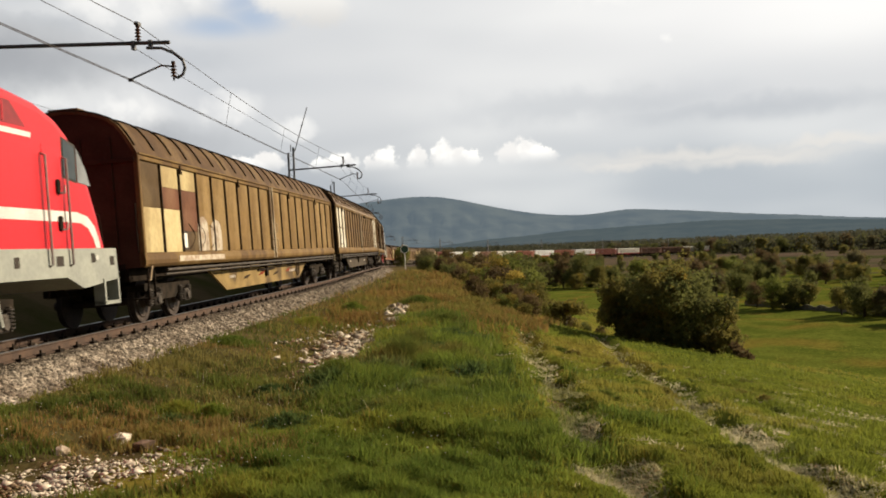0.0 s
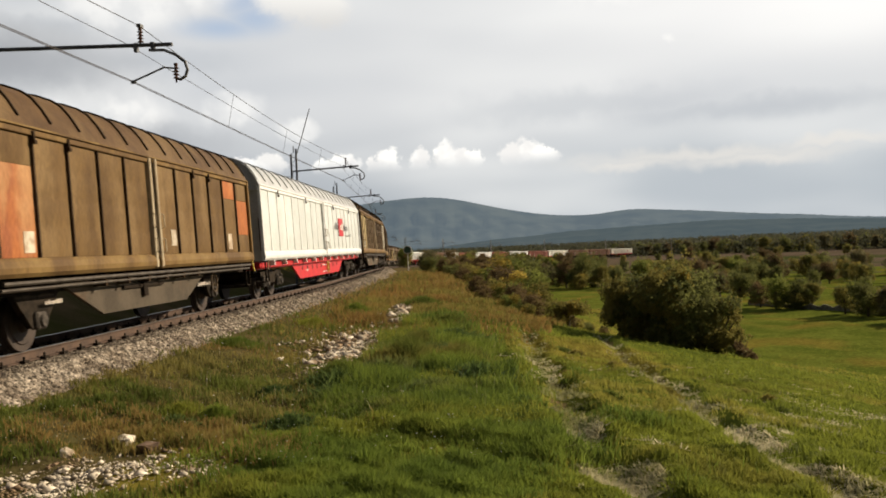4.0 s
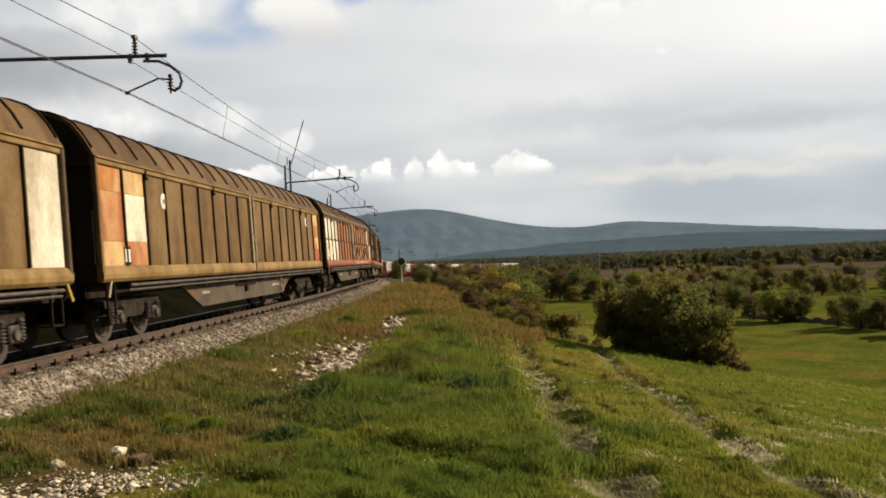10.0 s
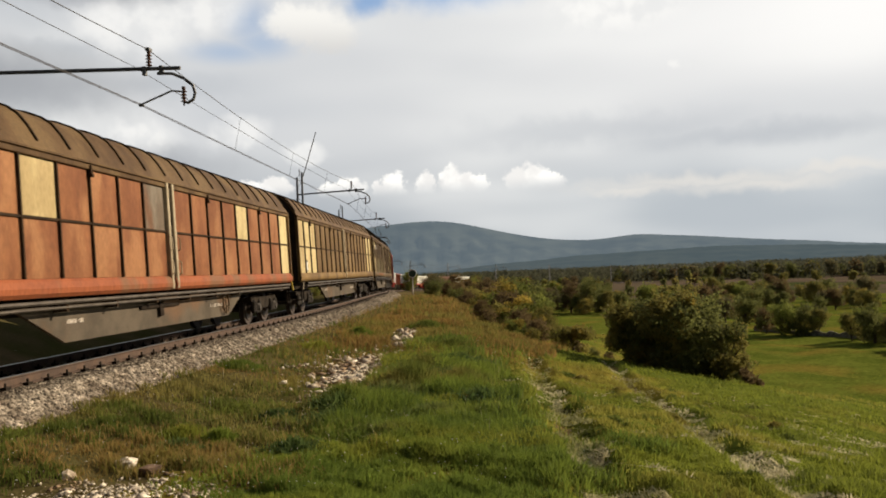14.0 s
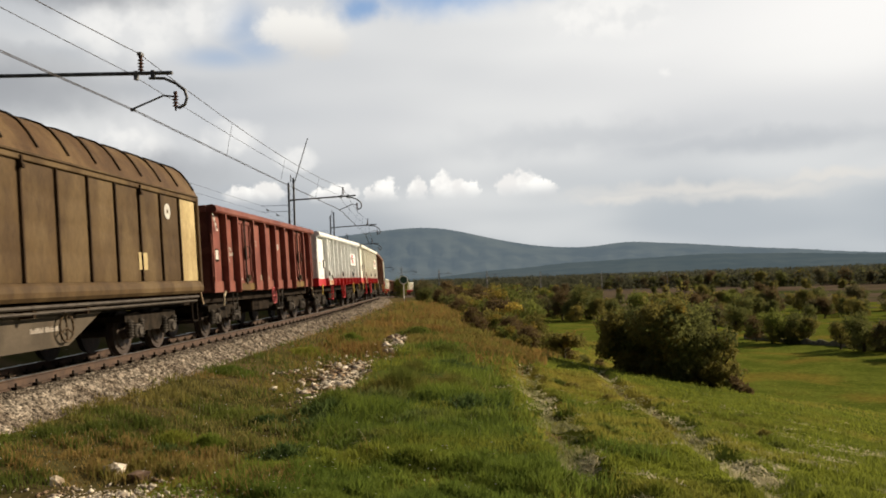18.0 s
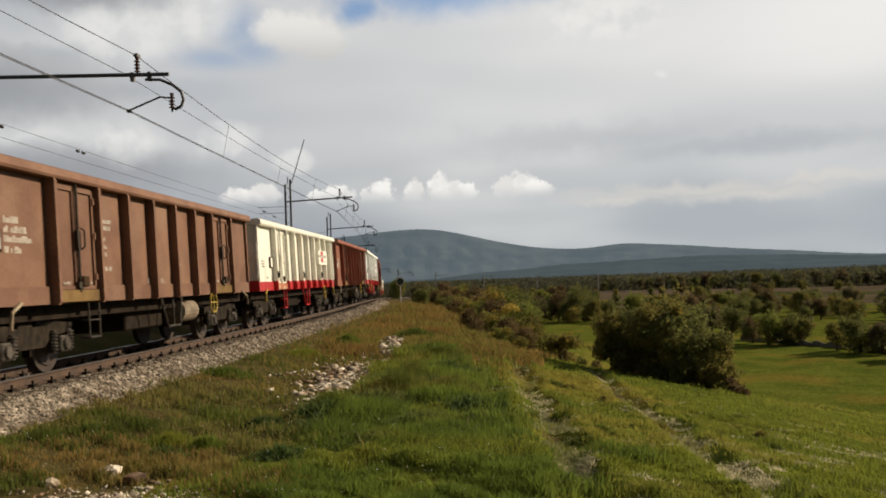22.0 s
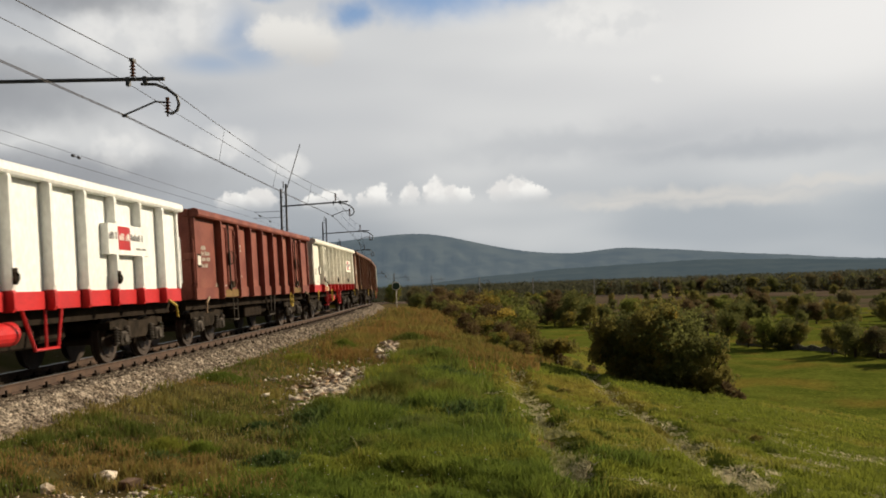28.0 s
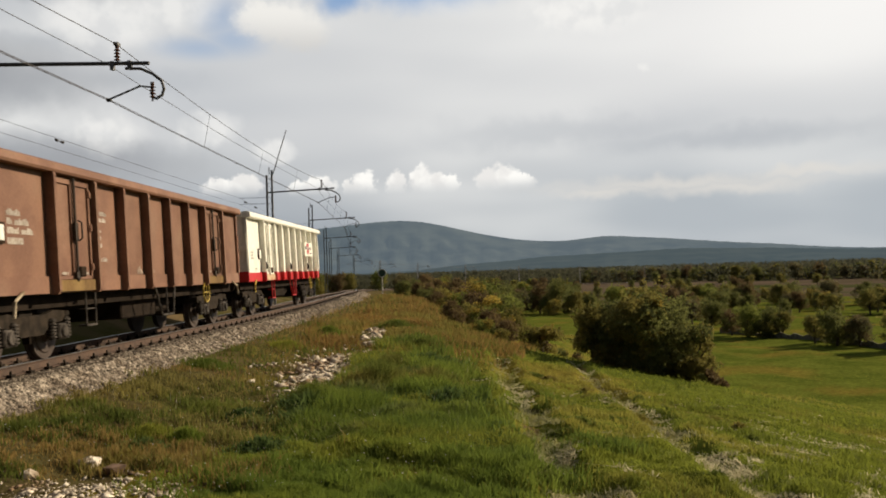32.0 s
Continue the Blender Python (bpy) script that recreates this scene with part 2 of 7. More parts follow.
for key, base, second, third in (("blade_green", (0.205, 0.232, 0.034), (0.145, 0.172, 0.026), (0.255, 0.238, 0.048)), ("blade_lush", (0.175, 0.222, 0.036), (0.108, 0.152, 0.027), (0.225, 0.238, 0.038)),
                                 ("blade_dry", (0.285, 0.190, 0.065), (0.200, 0.145, 0.048), (0.220, 0.190, 0.060)), ("blade_russet", (0.27, 0.165, 0.055), (0.195, 0.130, 0.040), (0.215, 0.185, 0.050)), ("blade_straw", (0.60, 0.54, 0.36), (0.42, 0.38, 0.22), (0.30, 0.29, 0.13)),
                                 ("blade_dark", (0.140, 0.165, 0.034), (0.088, 0.112, 0.024), (0.225, 0.190, 0.050)), ("blade_weed", (0.098, 0.142, 0.042), (0.056, 0.090, 0.028), (0.170, 0.180, 0.050))):
    M[key] = surface(key, base, second, 0.6, scale=0.7, fine=4, bump=0, vary=0, translucent=0.5, spec=0.05, third=third, patch=(0.48, 0.62))
M["sign_green"] = surface("sign_green", (0.03, 0.07, 0.05), None, 0.5, scale=4, bump=0)
M["wall_stone"] = surface("wall_stone", (0.20, 0.19, 0.16), (0.12, 0.11, 0.09), 0.95, scale=3, fine=12, bump=0.5, spec=0.0)
M["concrete"] = surface("concrete", (0.33, 0.31, 0.28), (0.25, 0.235, 0.21), 0.9, scale=3, fine=25, bump=0.2)
M["ballast"] = surface("ballast", (0.070, 0.058, 0.048), (0.042, 0.035, 0.030), 0.95, scale=9, fine=30, bump=0.8, dist=0.05, spec=0.0)
M["stone"] = surface("stone", (0.265, 0.226, 0.180), (0.125, 0.100, 0.076), 0.9, scale=3, fine=30, bump=0.4, vary=0.75, island=True, spec=0.0)
M["limestone"] = surface("limestone", (0.60, 0.53, 0.43), (0.42, 0.36, 0.28), 0.9, scale=4, fine=25, bump=0.5, third=(0.216, 0.150, 0.093), vary=0.3, island=True, spec=0.0)
M["brown_rock"] = surface("brown_rock", (0.24, 0.165, 0.12), (0.15, 0.105, 0.078), 0.9, scale=5, fine=25, bump=0.5, spec=0.0)
M["rail_web"] = surface("rail_web", (0.055, 0.035, 0.025), (0.082, 0.050, 0.033), 0.85, scale=5, fine=50)
M["rail_head"] = surface("rail_head", (0.30, 0.28, 0.26), None, 0.35, 0.9, scale=3, fine=20, bump=0.02)
M["sleeper"] = surface("sleeper", (0.084, 0.061, 0.044), (0.056, 0.039, 0.027), 0.9, scale=4, fine=30, bump=0.5)
M["galvanised"] = surface("galvanised", (0.17, 0.17, 0.17), (0.11, 0.11, 0.115), 0.6, 0.4, scale=3, fine=30)
M["copper"] = surface("copper", (0.050, 0.044, 0.040), None, 0.6, 0.4, scale=3)
M["porcelain"] = surface("porcelain", (0.10, 0.05, 0.035), None, 0.3, scale=5, bump=0)
M["grime"] = surface("grime", (0.016, 0.012, 0.009), (0.026, 0.019, 0.014), 0.9, scale=4, fine=30, bump=0.3, spec=0.05)
M["bogie"] = surface("bogie", (0.016, 0.013, 0.010), (0.034, 0.026, 0.019), 0.85, scale=5, fine=30, bump=0.3, spec=0.05)
# paler bogie steel: lit spots of axle boxes and springs put into the colour
M["bogie_lit"] = surface("bogie_lit", (0.085, 0.072, 0.060), (0.030, 0.024, 0.019), 0.7, scale=6, fine=30, bump=0.3, spec=0.15)
M["wheel"] = surface("wheel", (0.070, 0.052, 0.041), (0.049, 0.036, 0.029), 0.6, 0.4, scale=5)
for key, base, second, third in (
        ("brown", (0.138, 0.084, 0.034), (0.097, 0.057, 0.024), (0.168, 0.108, 0.049)),
        ("golden", (0.205, 0.128, 0.048), (0.150, 0.092, 0.034), (0.245, 0.162, 0.068)),
        ("mottle", (0.52, 0.40, 0.20), (0.42, 0.29, 0.13), (0.36, 0.13, 0.04)),
        ("drab", (0.096, 0.062, 0.030), (0.068, 0.043, 0.022), (0.124, 0.084, 0.042)),
        ("rust", (0.225, 0.094, 0.042), (0.160, 0.062, 0.029), (0.275, 0.130, 0.060)),
        ("orange", (0.360, 0.128, 0.044), (0.256, 0.088, 0.040), (0.384, 0.208, 0.096)),
        ("cream", (0.528, 0.429, 0.231), (0.464, 0.367, 0.189), (0.352, 0.265, 0.133)),
        ("white", (0.62, 0.58, 0.48), (0.55, 0.51, 0.41), (0.377, 0.320, 0.228)),
        ("tan", (0.198, 0.128, 0.050), (0.158, 0.096, 0.037), (0.110, 0.066, 0.030)),
        ("sill_red", (0.277, 0.086, 0.036), (0.224, 0.069, 0.033), (0.185, 0.092, 0.050)),
        ("primer", (0.150, 0.066, 0.038), (0.110, 0.048, 0.028), (0.180, 0.092, 0.052)),
        ("faded", (0.190, 0.160, 0.125), (0.130, 0.098, 0.072), (0.150, 0.075, 0.042)),
        ("post_pale", (0.400, 0.335, 0.235), (0.300, 0.240, 0.160), (0.200, 0.140, 0.085)),
        ("roof", (0.103, 0.061, 0.029), (0.071, 0.041, 0.020), (0.131, 0.083, 0.039)),
        ("frame_tan", (0.100, 0.068, 0.040), (0.065, 0.045, 0.027), (0.135, 0.089, 0.048))):
    M[key] = surface(key, base, second, 0.62, scale=2.3, fine=22, third=third, patch=(0.46, 0.62), bump=0.15, stretch=(1, 1, 0.4), vary=0.06, grain_gain=0.8, spec=0.08)
M["silver"] = surface("silver", (0.64, 0.655, 0.63), (0.55, 0.57, 0.545), 0.35, 0.1, scale=1.2, fine=18, bump=0.04, vary=0.05)
M["silver_roof"] = surface("silver_roof", (0.52, 0.52, 0.51), (0.40, 0.40, 0.39), 0.35, 0.3, scale=2, fine=18, bump=0.04, vary=0.05)
M["silver_frame"] = surface("silver_frame", (0.78, 0.78, 0.77), (0.70, 0.70, 0.69), 0.4, scale=2, fine=18, bump=0.04)
M["red"] = surface("red", (0.496, 0.022, 0.024), (0.416, 0.019, 0.021), 0.42, scale=2, fine=18, bump=0.03, third=(0.320, 0.028, 0.024), patch=(0.55, 0.8))
M["loco_red"] = surface("loco_red", (0.561, 0.017, 0.024), (0.510, 0.015, 0.020), 0.35, scale=0.8, fine=9, bump=0.0)
M["loco_grey"] = surface("loco_grey", (0.30, 0.31, 0.27), (0.25, 0.26, 0.23), 0.5, scale=2, fine=15, bump=0.03)
M["loco_white"] = surface("loco_white", (0.80, 0.78, 0.73), None, 0.4, scale=1, bump=0)
M["ivory"] = surface("ivory", (0.80, 0.785, 0.70), (0.74, 0.725, 0.64), 0.5, scale=1.3, fine=16, third=(0.487, 0.432, 0.296), patch=(0.60, 0.85), bump=0.05, stretch=(1, 1, 0.5), vary=0.05)
M["chalk"] = surface("chalk", (0.80, 0.815, 0.80), (0.74, 0.755, 0.74), 0.5, scale=1.3, fine=16, third=(0.504, 0.487, 0.410), patch=(0.62, 0.9), bump=0.05, stretch=(1, 1, 0.5), vary=0.05)
M["maroon"] = surface("maroon", (0.225, 0.078, 0.058), (0.160, 0.052, 0.042), 0.6, scale=1.4, fine=20, third=(0.265, 0.108, 0.078), patch=(0.5, 0.75), bump=0.08, spec=0.12)
M["oxide"] = surface("oxide", (0.240, 0.086, 0.056), (0.205, 0.070, 0.044), 0.6, scale=1.4, fine=20, third=(0.310, 0.150, 0.096), patch=(0.5, 0.75), bump=0.08, spec=0.12)
M["umber"] = surface("umber", (0.205, 0.112, 0.074), (0.152, 0.080, 0.054), 0.62, scale=1.4, fine=20, third=(0.215, 0.130, 0.088), patch=(0.5, 0.75), bump=0.08, spec=0.12)
# roof ribs: their shadow lines put into a near-black brown
M["rib_shaded"] = surface("rib_shaded", (0.040, 0.027, 0.017), (0.024, 0.017, 0.011), 0.8, scale=3, spec=0.05)
M["rib_dark"] = surface("rib_dark", (0.046, 0.028, 0.016), (0.028, 0.018, 0.011), 0.8, scale=3, spec=0.05)
M["dark_panel"] = surface("dark_panel", (0.028, 0.020, 0.015), (0.037, 0.028, 0.020), 0.8, scale=2, fine=20)
M["yellow"] = surface("yellow", (0.465, 0.336, 0.048), (0.375, 0.252, 0.036), 0.5, scale=3)
M["mark"] = surface("mark", (0.72, 0.70, 0.64), None, 0.6, scale=4, bump=0)
M["mark_grey"] = surface("mark_grey", (0.16, 0.16, 0.16), None, 0.6, scale=4, bump=0)
M["faded_paint"] = surface("faded_paint", (0.190, 0.165, 0.095), (0.110, 0.080, 0.042), 0.8, scale=4, bump=0.05, spec=0.08)
M["chalk_paint"] = surface("chalk_paint", (0.52, 0.46, 0.36), (0.30, 0.22, 0.15), 0.7, scale=5, bump=0.05)
# a reflection put into the base grey of the corner pane
M["cab_glass"] = surface("cab_glass", (0.24, 0.25, 0.25), None, 0.15, scale=2, bump=0)
M["cab_glass_dark"] = surface("cab_glass_dark", (0.045, 0.055, 0.055), None, 0.10, scale=2, bump=0)
M["loco_grille"] = surface("loco_grille", (0.22, 0.010, 0.014), (0.15, 0.008, 0.010), 0.5, scale=3)
M["handrail"] = surface("handrail", (0.34, 0.28, 0.26), (0.22, 0.17, 0.16), 0.4, 0.3, scale=4)
M["mark_dim"] = surface("mark_dim", (0.46, 0.41, 0.35), (0.34, 0.29, 0.24), 0.7, scale=9, bump=0)
M["mark_soft"] = surface("mark_soft", (0.46, 0.46, 0.42), None, 0.7, scale=6, bump=0)
M["chalk_thin"] = surface("chalk_thin", (0.50, 0.39, 0.27), (0.34, 0.23, 0.14), 0.8, scale=5, bump=0, spec=0.08)
M["scuff"] = surface("scuff", (0.42, 0.34, 0.22), (0.55, 0.48, 0.36), 0.8, scale=7, bump=0.1, spec=0.08)
M["rust_stroke"] = surface("rust_stroke", (0.20, 0.035, 0.015), (0.13, 0.02, 0.01), 0.8, scale=6, bump=0, spec=0.08)
M["scrape"] = surface("scrape", (0.36, 0.30, 0.25), (0.22, 0.15, 0.11), 0.8, scale=7, bump=0, spec=0.08)
M["scuffed"] = surface("scuffed", (0.44, 0.20, 0.10), (0.36, 0.09, 0.05), 0.7, scale=5, third=(0.46, 0.36, 0.24), patch=(0.45, 0.6), bump=0.1, spec=0.1)
M["red_faded"] = surface("red_faded", (0.52, 0.13, 0.13), (0.42, 0.08, 0.08), 0.6, scale=4)
M["tank_tan"] = surface("tank_tan", (0.22, 0.175, 0.125), (0.13, 0.10, 0.072), 0.7, scale=4, fine=25, spec=0.15)
M["rail_steel"] = surface("rail_steel", (0.080, 0.066, 0.052), (0.048, 0.038, 0.030), 0.6, 0.2, scale=4, fine=30, spec=0.2)
M["belly"] = surface("belly", (0.092, 0.074, 0.054), (0.062, 0.050, 0.037), 0.75, scale=1.5, fine=22, third=(0.115, 0.070, 0.042), patch=(0.52, 0.68), bump=0.1, spec=0.08)
M["belly_cream"] = surface("belly_cream", (0.30, 0.21, 0.085), (0.22, 0.15, 0.062), 0.75, scale=1.5, fine=22, third=(0.11, 0.075, 0.04), patch=(0.5, 0.62), bump=0.1, spec=0.08)
# end walls far darker than the sides: dirt, and shade put into the colour
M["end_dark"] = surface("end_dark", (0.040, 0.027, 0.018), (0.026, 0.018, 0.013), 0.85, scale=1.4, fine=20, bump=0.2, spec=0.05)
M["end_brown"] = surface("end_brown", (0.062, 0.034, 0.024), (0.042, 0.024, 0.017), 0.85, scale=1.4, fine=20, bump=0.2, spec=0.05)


# ---- mesh helpers ----
def mesh_of(name, verts, faces, mats, smooth=False):
    me = bpy.data.meshes.new(name)
    me.from_pydata(verts, [], faces)
    for m in (mats if isinstance(mats, (list, tuple)) else [mats]):
        me.materials.append(m)
    if smooth:
        me.polygons.foreach_set("use_smooth", [True] * len(me.polygons))
    me.update()
    return me


def soup(name, verts, tris, mat):
    """A mesh from arrays of points and triangles."""
    verts, tris = np.asarray(verts, np.float32), np.asarray(tris, np.int32)
    me = bpy.data.meshes.new(name)
    me.vertices.add(len(verts))
    me.vertices.foreach_set("co", verts.ravel())
    n = tris.shape[1]
    me.loops.add(tris.size)
    me.loops.foreach_set("vertex_index", tris.ravel())
    me.polygons.add(len(tris))
    me.polygons.foreach_set("loop_start", np.arange(0, tris.size, n, dtype=np.int32))
    me.materials.append(mat)
    me.update(calc_edges=True)
    return me


def part(name, bm, mat, parent=None, label="", at=None):
    """Links a bmesh, or a mesh that is shared, as one object under a thing or part."""
    if isinstance(bm, bmesh.types.BMesh):
        me = bpy.data.meshes.new(name)
        bm.to_mesh(me)
        bm.free()
        me.materials.append(mat)
    else:
        me = bm
    ob = new(name, me)
    ob.parent = parent
    if at is not None:
        ob.matrix_basis = at
    if label:
        tagged(ob, label)
    return ob


def box(bm, x0, x1, y0, y1, z0, z1, bevel=0.0):
    vs = [bm.verts.new(p) for p in ((x0, y0, z0), (x1, y0, z0), (x1, y1, z0), (x0, y1, z0), (x0, y0, z1), (x1, y0, z1), (x1, y1, z1), (x0, y1, z1))]
    fs = [bm.faces.new([vs[i] for i in f]) for f in ((3, 2, 1, 0), (4, 5, 6, 7), (0, 1, 5, 4), (1, 2, 6, 5), (2, 3, 7, 6), (3, 0, 4, 7))]
    if bevel:
        es = {e for f in fs for e in f.edges}
        bmesh.ops.bevel(bm, geom=list(es), offset=bevel, segments=1, affect="EDGES")
    return bm


def boxes(*rows, bevel=0.0):
    bm = bmesh.new()
    for r in rows:
        box(bm, *r, bevel=bevel)
    return bm


def extrude_y(bm, section, y0, y1):
    """A prism: points (x, z) swept from y0 to y1."""
    a = [bm.verts.new((x, y0, z)) for x, z in section]
    b = [bm.verts.new((x, y1, z)) for x, z in section]
    n = len(section)
    for i in range(n):
        bm.faces.new((a[i], a[(i + 1) % n], b[(i + 1) % n], b[i]))
    bm.faces.new(a[::-1])
    bm.faces.new(b)
    bmesh.ops.recalc_face_normals(bm, faces=bm.faces[:])
    return bm


def extrude_x(bm, outline, x0, x1):
    """A prism: points (y, z) swept from x0 to x1."""
    a = [bm.verts.new((x0, y, z)) for y, z in outline]
    b = [bm.verts.new((x1, y, z)) for y, z in outline]
    n = len(outline)
    for i in range(n):
        bm.faces.new((a[i], a[(i + 1) % n], b[(i + 1) % n], b[i]))
    bm.faces.new(a[::-1])
    bm.faces.new(b)
    bmesh.ops.recalc_face_normals(bm, faces=bm.faces[:])
    return bm


def tube(bm, p0, p1, r0, r1=None, n=10):
    p0, p1 = Vector(p0), Vector(p1)
    r1 = r0 if r1 is None else r1
    q = (p1 - p0).to_track_quat("Z", "Y")
    rings = []
    for p, r in ((p0, r0), (p1, r1)):
        rings.append([bm.verts.new(p + q @ Vector((r * math.cos(6.28319 * i / n), r * math.sin(6.28319 * i / n), 0))) for i in range(n)])
    for i in range(n):
        bm.faces.new((rings[0][i], rings[0][(i + 1) % n], rings[1][(i + 1) % n], rings[1][i]))
    bm.faces.new(rings[0][::-1])
    bm.faces.new(rings[1])
    return bm


def pipe(bm, pts, r, n=6):
    """A bent round bar through the points, in one piece."""
    pts = [Vector(p) for p in pts]
    closed = (pts[0] - pts[-1]).length < 1e-6
    if closed:
        pts = pts[:-1]
    m, rings, side = len(pts), [], None
    for k, p in enumerate(pts):
        if closed:
            d = pts[(k + 1) % m] - pts[k - 1]
        else:
            d = pts[min(k + 1, m - 1)] - pts[max(k - 1, 0)]
        d.normalize()
        if side is None:
            side = d.orthogonal().normalized()
        side = (side - d * side.dot(d)).normalized()
        up = d.cross(side)
        rings.append([bm.verts.new(p + (side * math.cos(6.28319 * i / n) + up * math.sin(6.28319 * i / n)) * r) for i in range(n)])
    for k in range(m if closed else m - 1):
        a, b = rings[k], rings[(k + 1) % m]
        for i in range(n):
            bm.faces.new((a[i], a[(i + 1) % n], b[(i + 1) % n], b[i]))
    if not closed:
        bm.faces.new(rings[0][::-1])
        bm.faces.new(rings[-1])
    return bm


def lathe(bm, profile, n=12, at=(0, 0)):
    """A turned body: (radius, height) pairs round an upright axis."""
    rings = [[bm.verts.new((at[0] + r * math.cos(6.28319 * i / n), at[1] + r * math.sin(6.28319 * i / n), z)) for i in range(n)] for r, z in profile]
    for a, b in zip(rings, rings[1:]):
        for i in range(n):
            bm.faces.new((a[i], a[(i + 1) % n], b[(i + 1) % n], b[i]))
    bm.faces.new(rings[0][::-1])
    bm.faces.new(rings[-1])
    return bm


def hoop(bm, centre, radius, r, axis="x", n=20):
    c = Vector(centre)
    pts = []
    for i in range(n + 1):
        a = 6.28319 * i / n
        pts.append(c + (Vector((0, math.cos(a), math.sin(a))) if axis == "x" else Vector((math.cos(a), 0, math.sin(a)))) * radius)
    pts[-1] = pts[0]
    return pipe(bm, pts, r, 5)


# ---- the line of the track and the lie of the land ----
S_KNOT = (-470, -200, -60, -20, 0, 15, 30, 60, 100, 150, 200, 250, 300, 360, 430, 520, 760)
HEAD = (12, 12, 9.0, 4.2, 3.2, 3.2, 0.8, -3.2, -5.0, -1.4, 7.2, 18.8, 30.7, 44.9, 61.3, 72, 80)
Z_S = (-470, 0, 40, 90, 170, 260, 430, 760)
Z_RAIL = (0.0, 0.0, 0.05, -0.65, -2.17, -3.88, -6.92, -7.0)
EYE_Z = 1.34
SS = np.arange(-470.0, 760.0, 0.5)


def smooth_line(knots, values):
    v = np.interp(SS, knots, values)
    return np.convolve(np.pad(v, 20, mode="edge"), np.ones(41) / 41, "valid")


TH = np.radians(smooth_line(S_KNOT, HEAD))
TX, TY = np.cumsum(np.sin(TH)) * 0.5, np.cumsum(np.cos(TH)) * 0.5
I0 = int(np.argmin(np.abs(SS)))
TX, TY = TX - TX[I0] - 7.22, TY - TY[I0] + 17.80
TZ = smooth_line(Z_S, Z_RAIL)
TZ = TZ - TZ[I0]
CANT = smooth_line((-470, 90, 150, 200, 300, 760), (-2.0, -2.0, 0, 1.5, 2.0, 2.0))


def track(s):
    """Place, heading (radians) and cant (degrees) of the track s metres along it."""
    return (float(np.interp(s, SS, TX)), float(np.interp(s, SS, TY)), float(np.interp(s, SS, TZ)),
            float(np.interp(s, SS, TH)), float(np.interp(s, SS, CANT)))


def along(x, y):
    """For arrays of places: metres along the track, metres to its right, height of the rails."""
    x, y = np.asarray(x, float), np.asarray(y, float)
    k = np.empty(x.shape, int)
    flat, kx, ky = k.ravel(), x.ravel(), y.ravel()
    px, py = TX[::4], TY[::4]
    for a in range(0, len(kx), 20000):
        d = (kx[a:a + 20000, None] - px) ** 2 + (ky[a:a + 20000, None] - py) ** 2
        flat[a:a + 20000] = np.argmin(d, 1) * 4
    k = flat.reshape(x.shape)
    dx, dy, h = x - TX[k], y - TY[k], TH[k]
    side = dx * np.cos(h) - dy * np.sin(h)
    fore = dx * np.sin(h) + dy * np.cos(h)
    u = np.where(np.abs(fore) < 1.5, side, np.sign(side) * np.hypot(dx, dy))
    return SS[k] + np.clip(fore, -1, 1), u, np.interp(SS[k] + np.clip(fore, -1, 1), SS, TZ)


def waves(x, y, scale, seed):
    """Cheap smooth noise, about -1 to 1."""
    a = np.sin(x / scale * 1.7 + seed) * np.cos(y / scale * 1.3 + seed * 2.1)
    b = np.sin((x * 0.6 + y * 0.8) / scale * 2.9 + seed * 3.7) * 0.5
    c = np.cos((x * 0.9 - y * 0.5) / scale * 4.3 + seed * 1.3) * 0.3
    return (a + b + c) / 1.5


def blend(a, b, x):
    x = np.clip((x - a) / (b - a), 0, 1)
    return x * x * (3 - 2 * x)


VALLEY = -7.5
RUTS = (((1.5, 5.5), (1.31, 8.3), (1.43, 11.0), (1.79, 19.0), (2.1, 24.0)), ((3.05, 6.0), (3.05, 8.7), (3.39, 13.2), (3.90, 20.3), (4.4, 26.0)))


def rut_distance(x, y):
    best = np.full(x.shape, 9.0)
    for pts in RUTS:
        cx = np.interp(y, [p[1] for p in pts], [p[0] for p in pts])
        best = np.minimum(best, np.abs(x - cx - 0.12 * waves(x, y, 0.9, 4)))
    return np.where((y > 5) & (y < 26), best, 9.0)


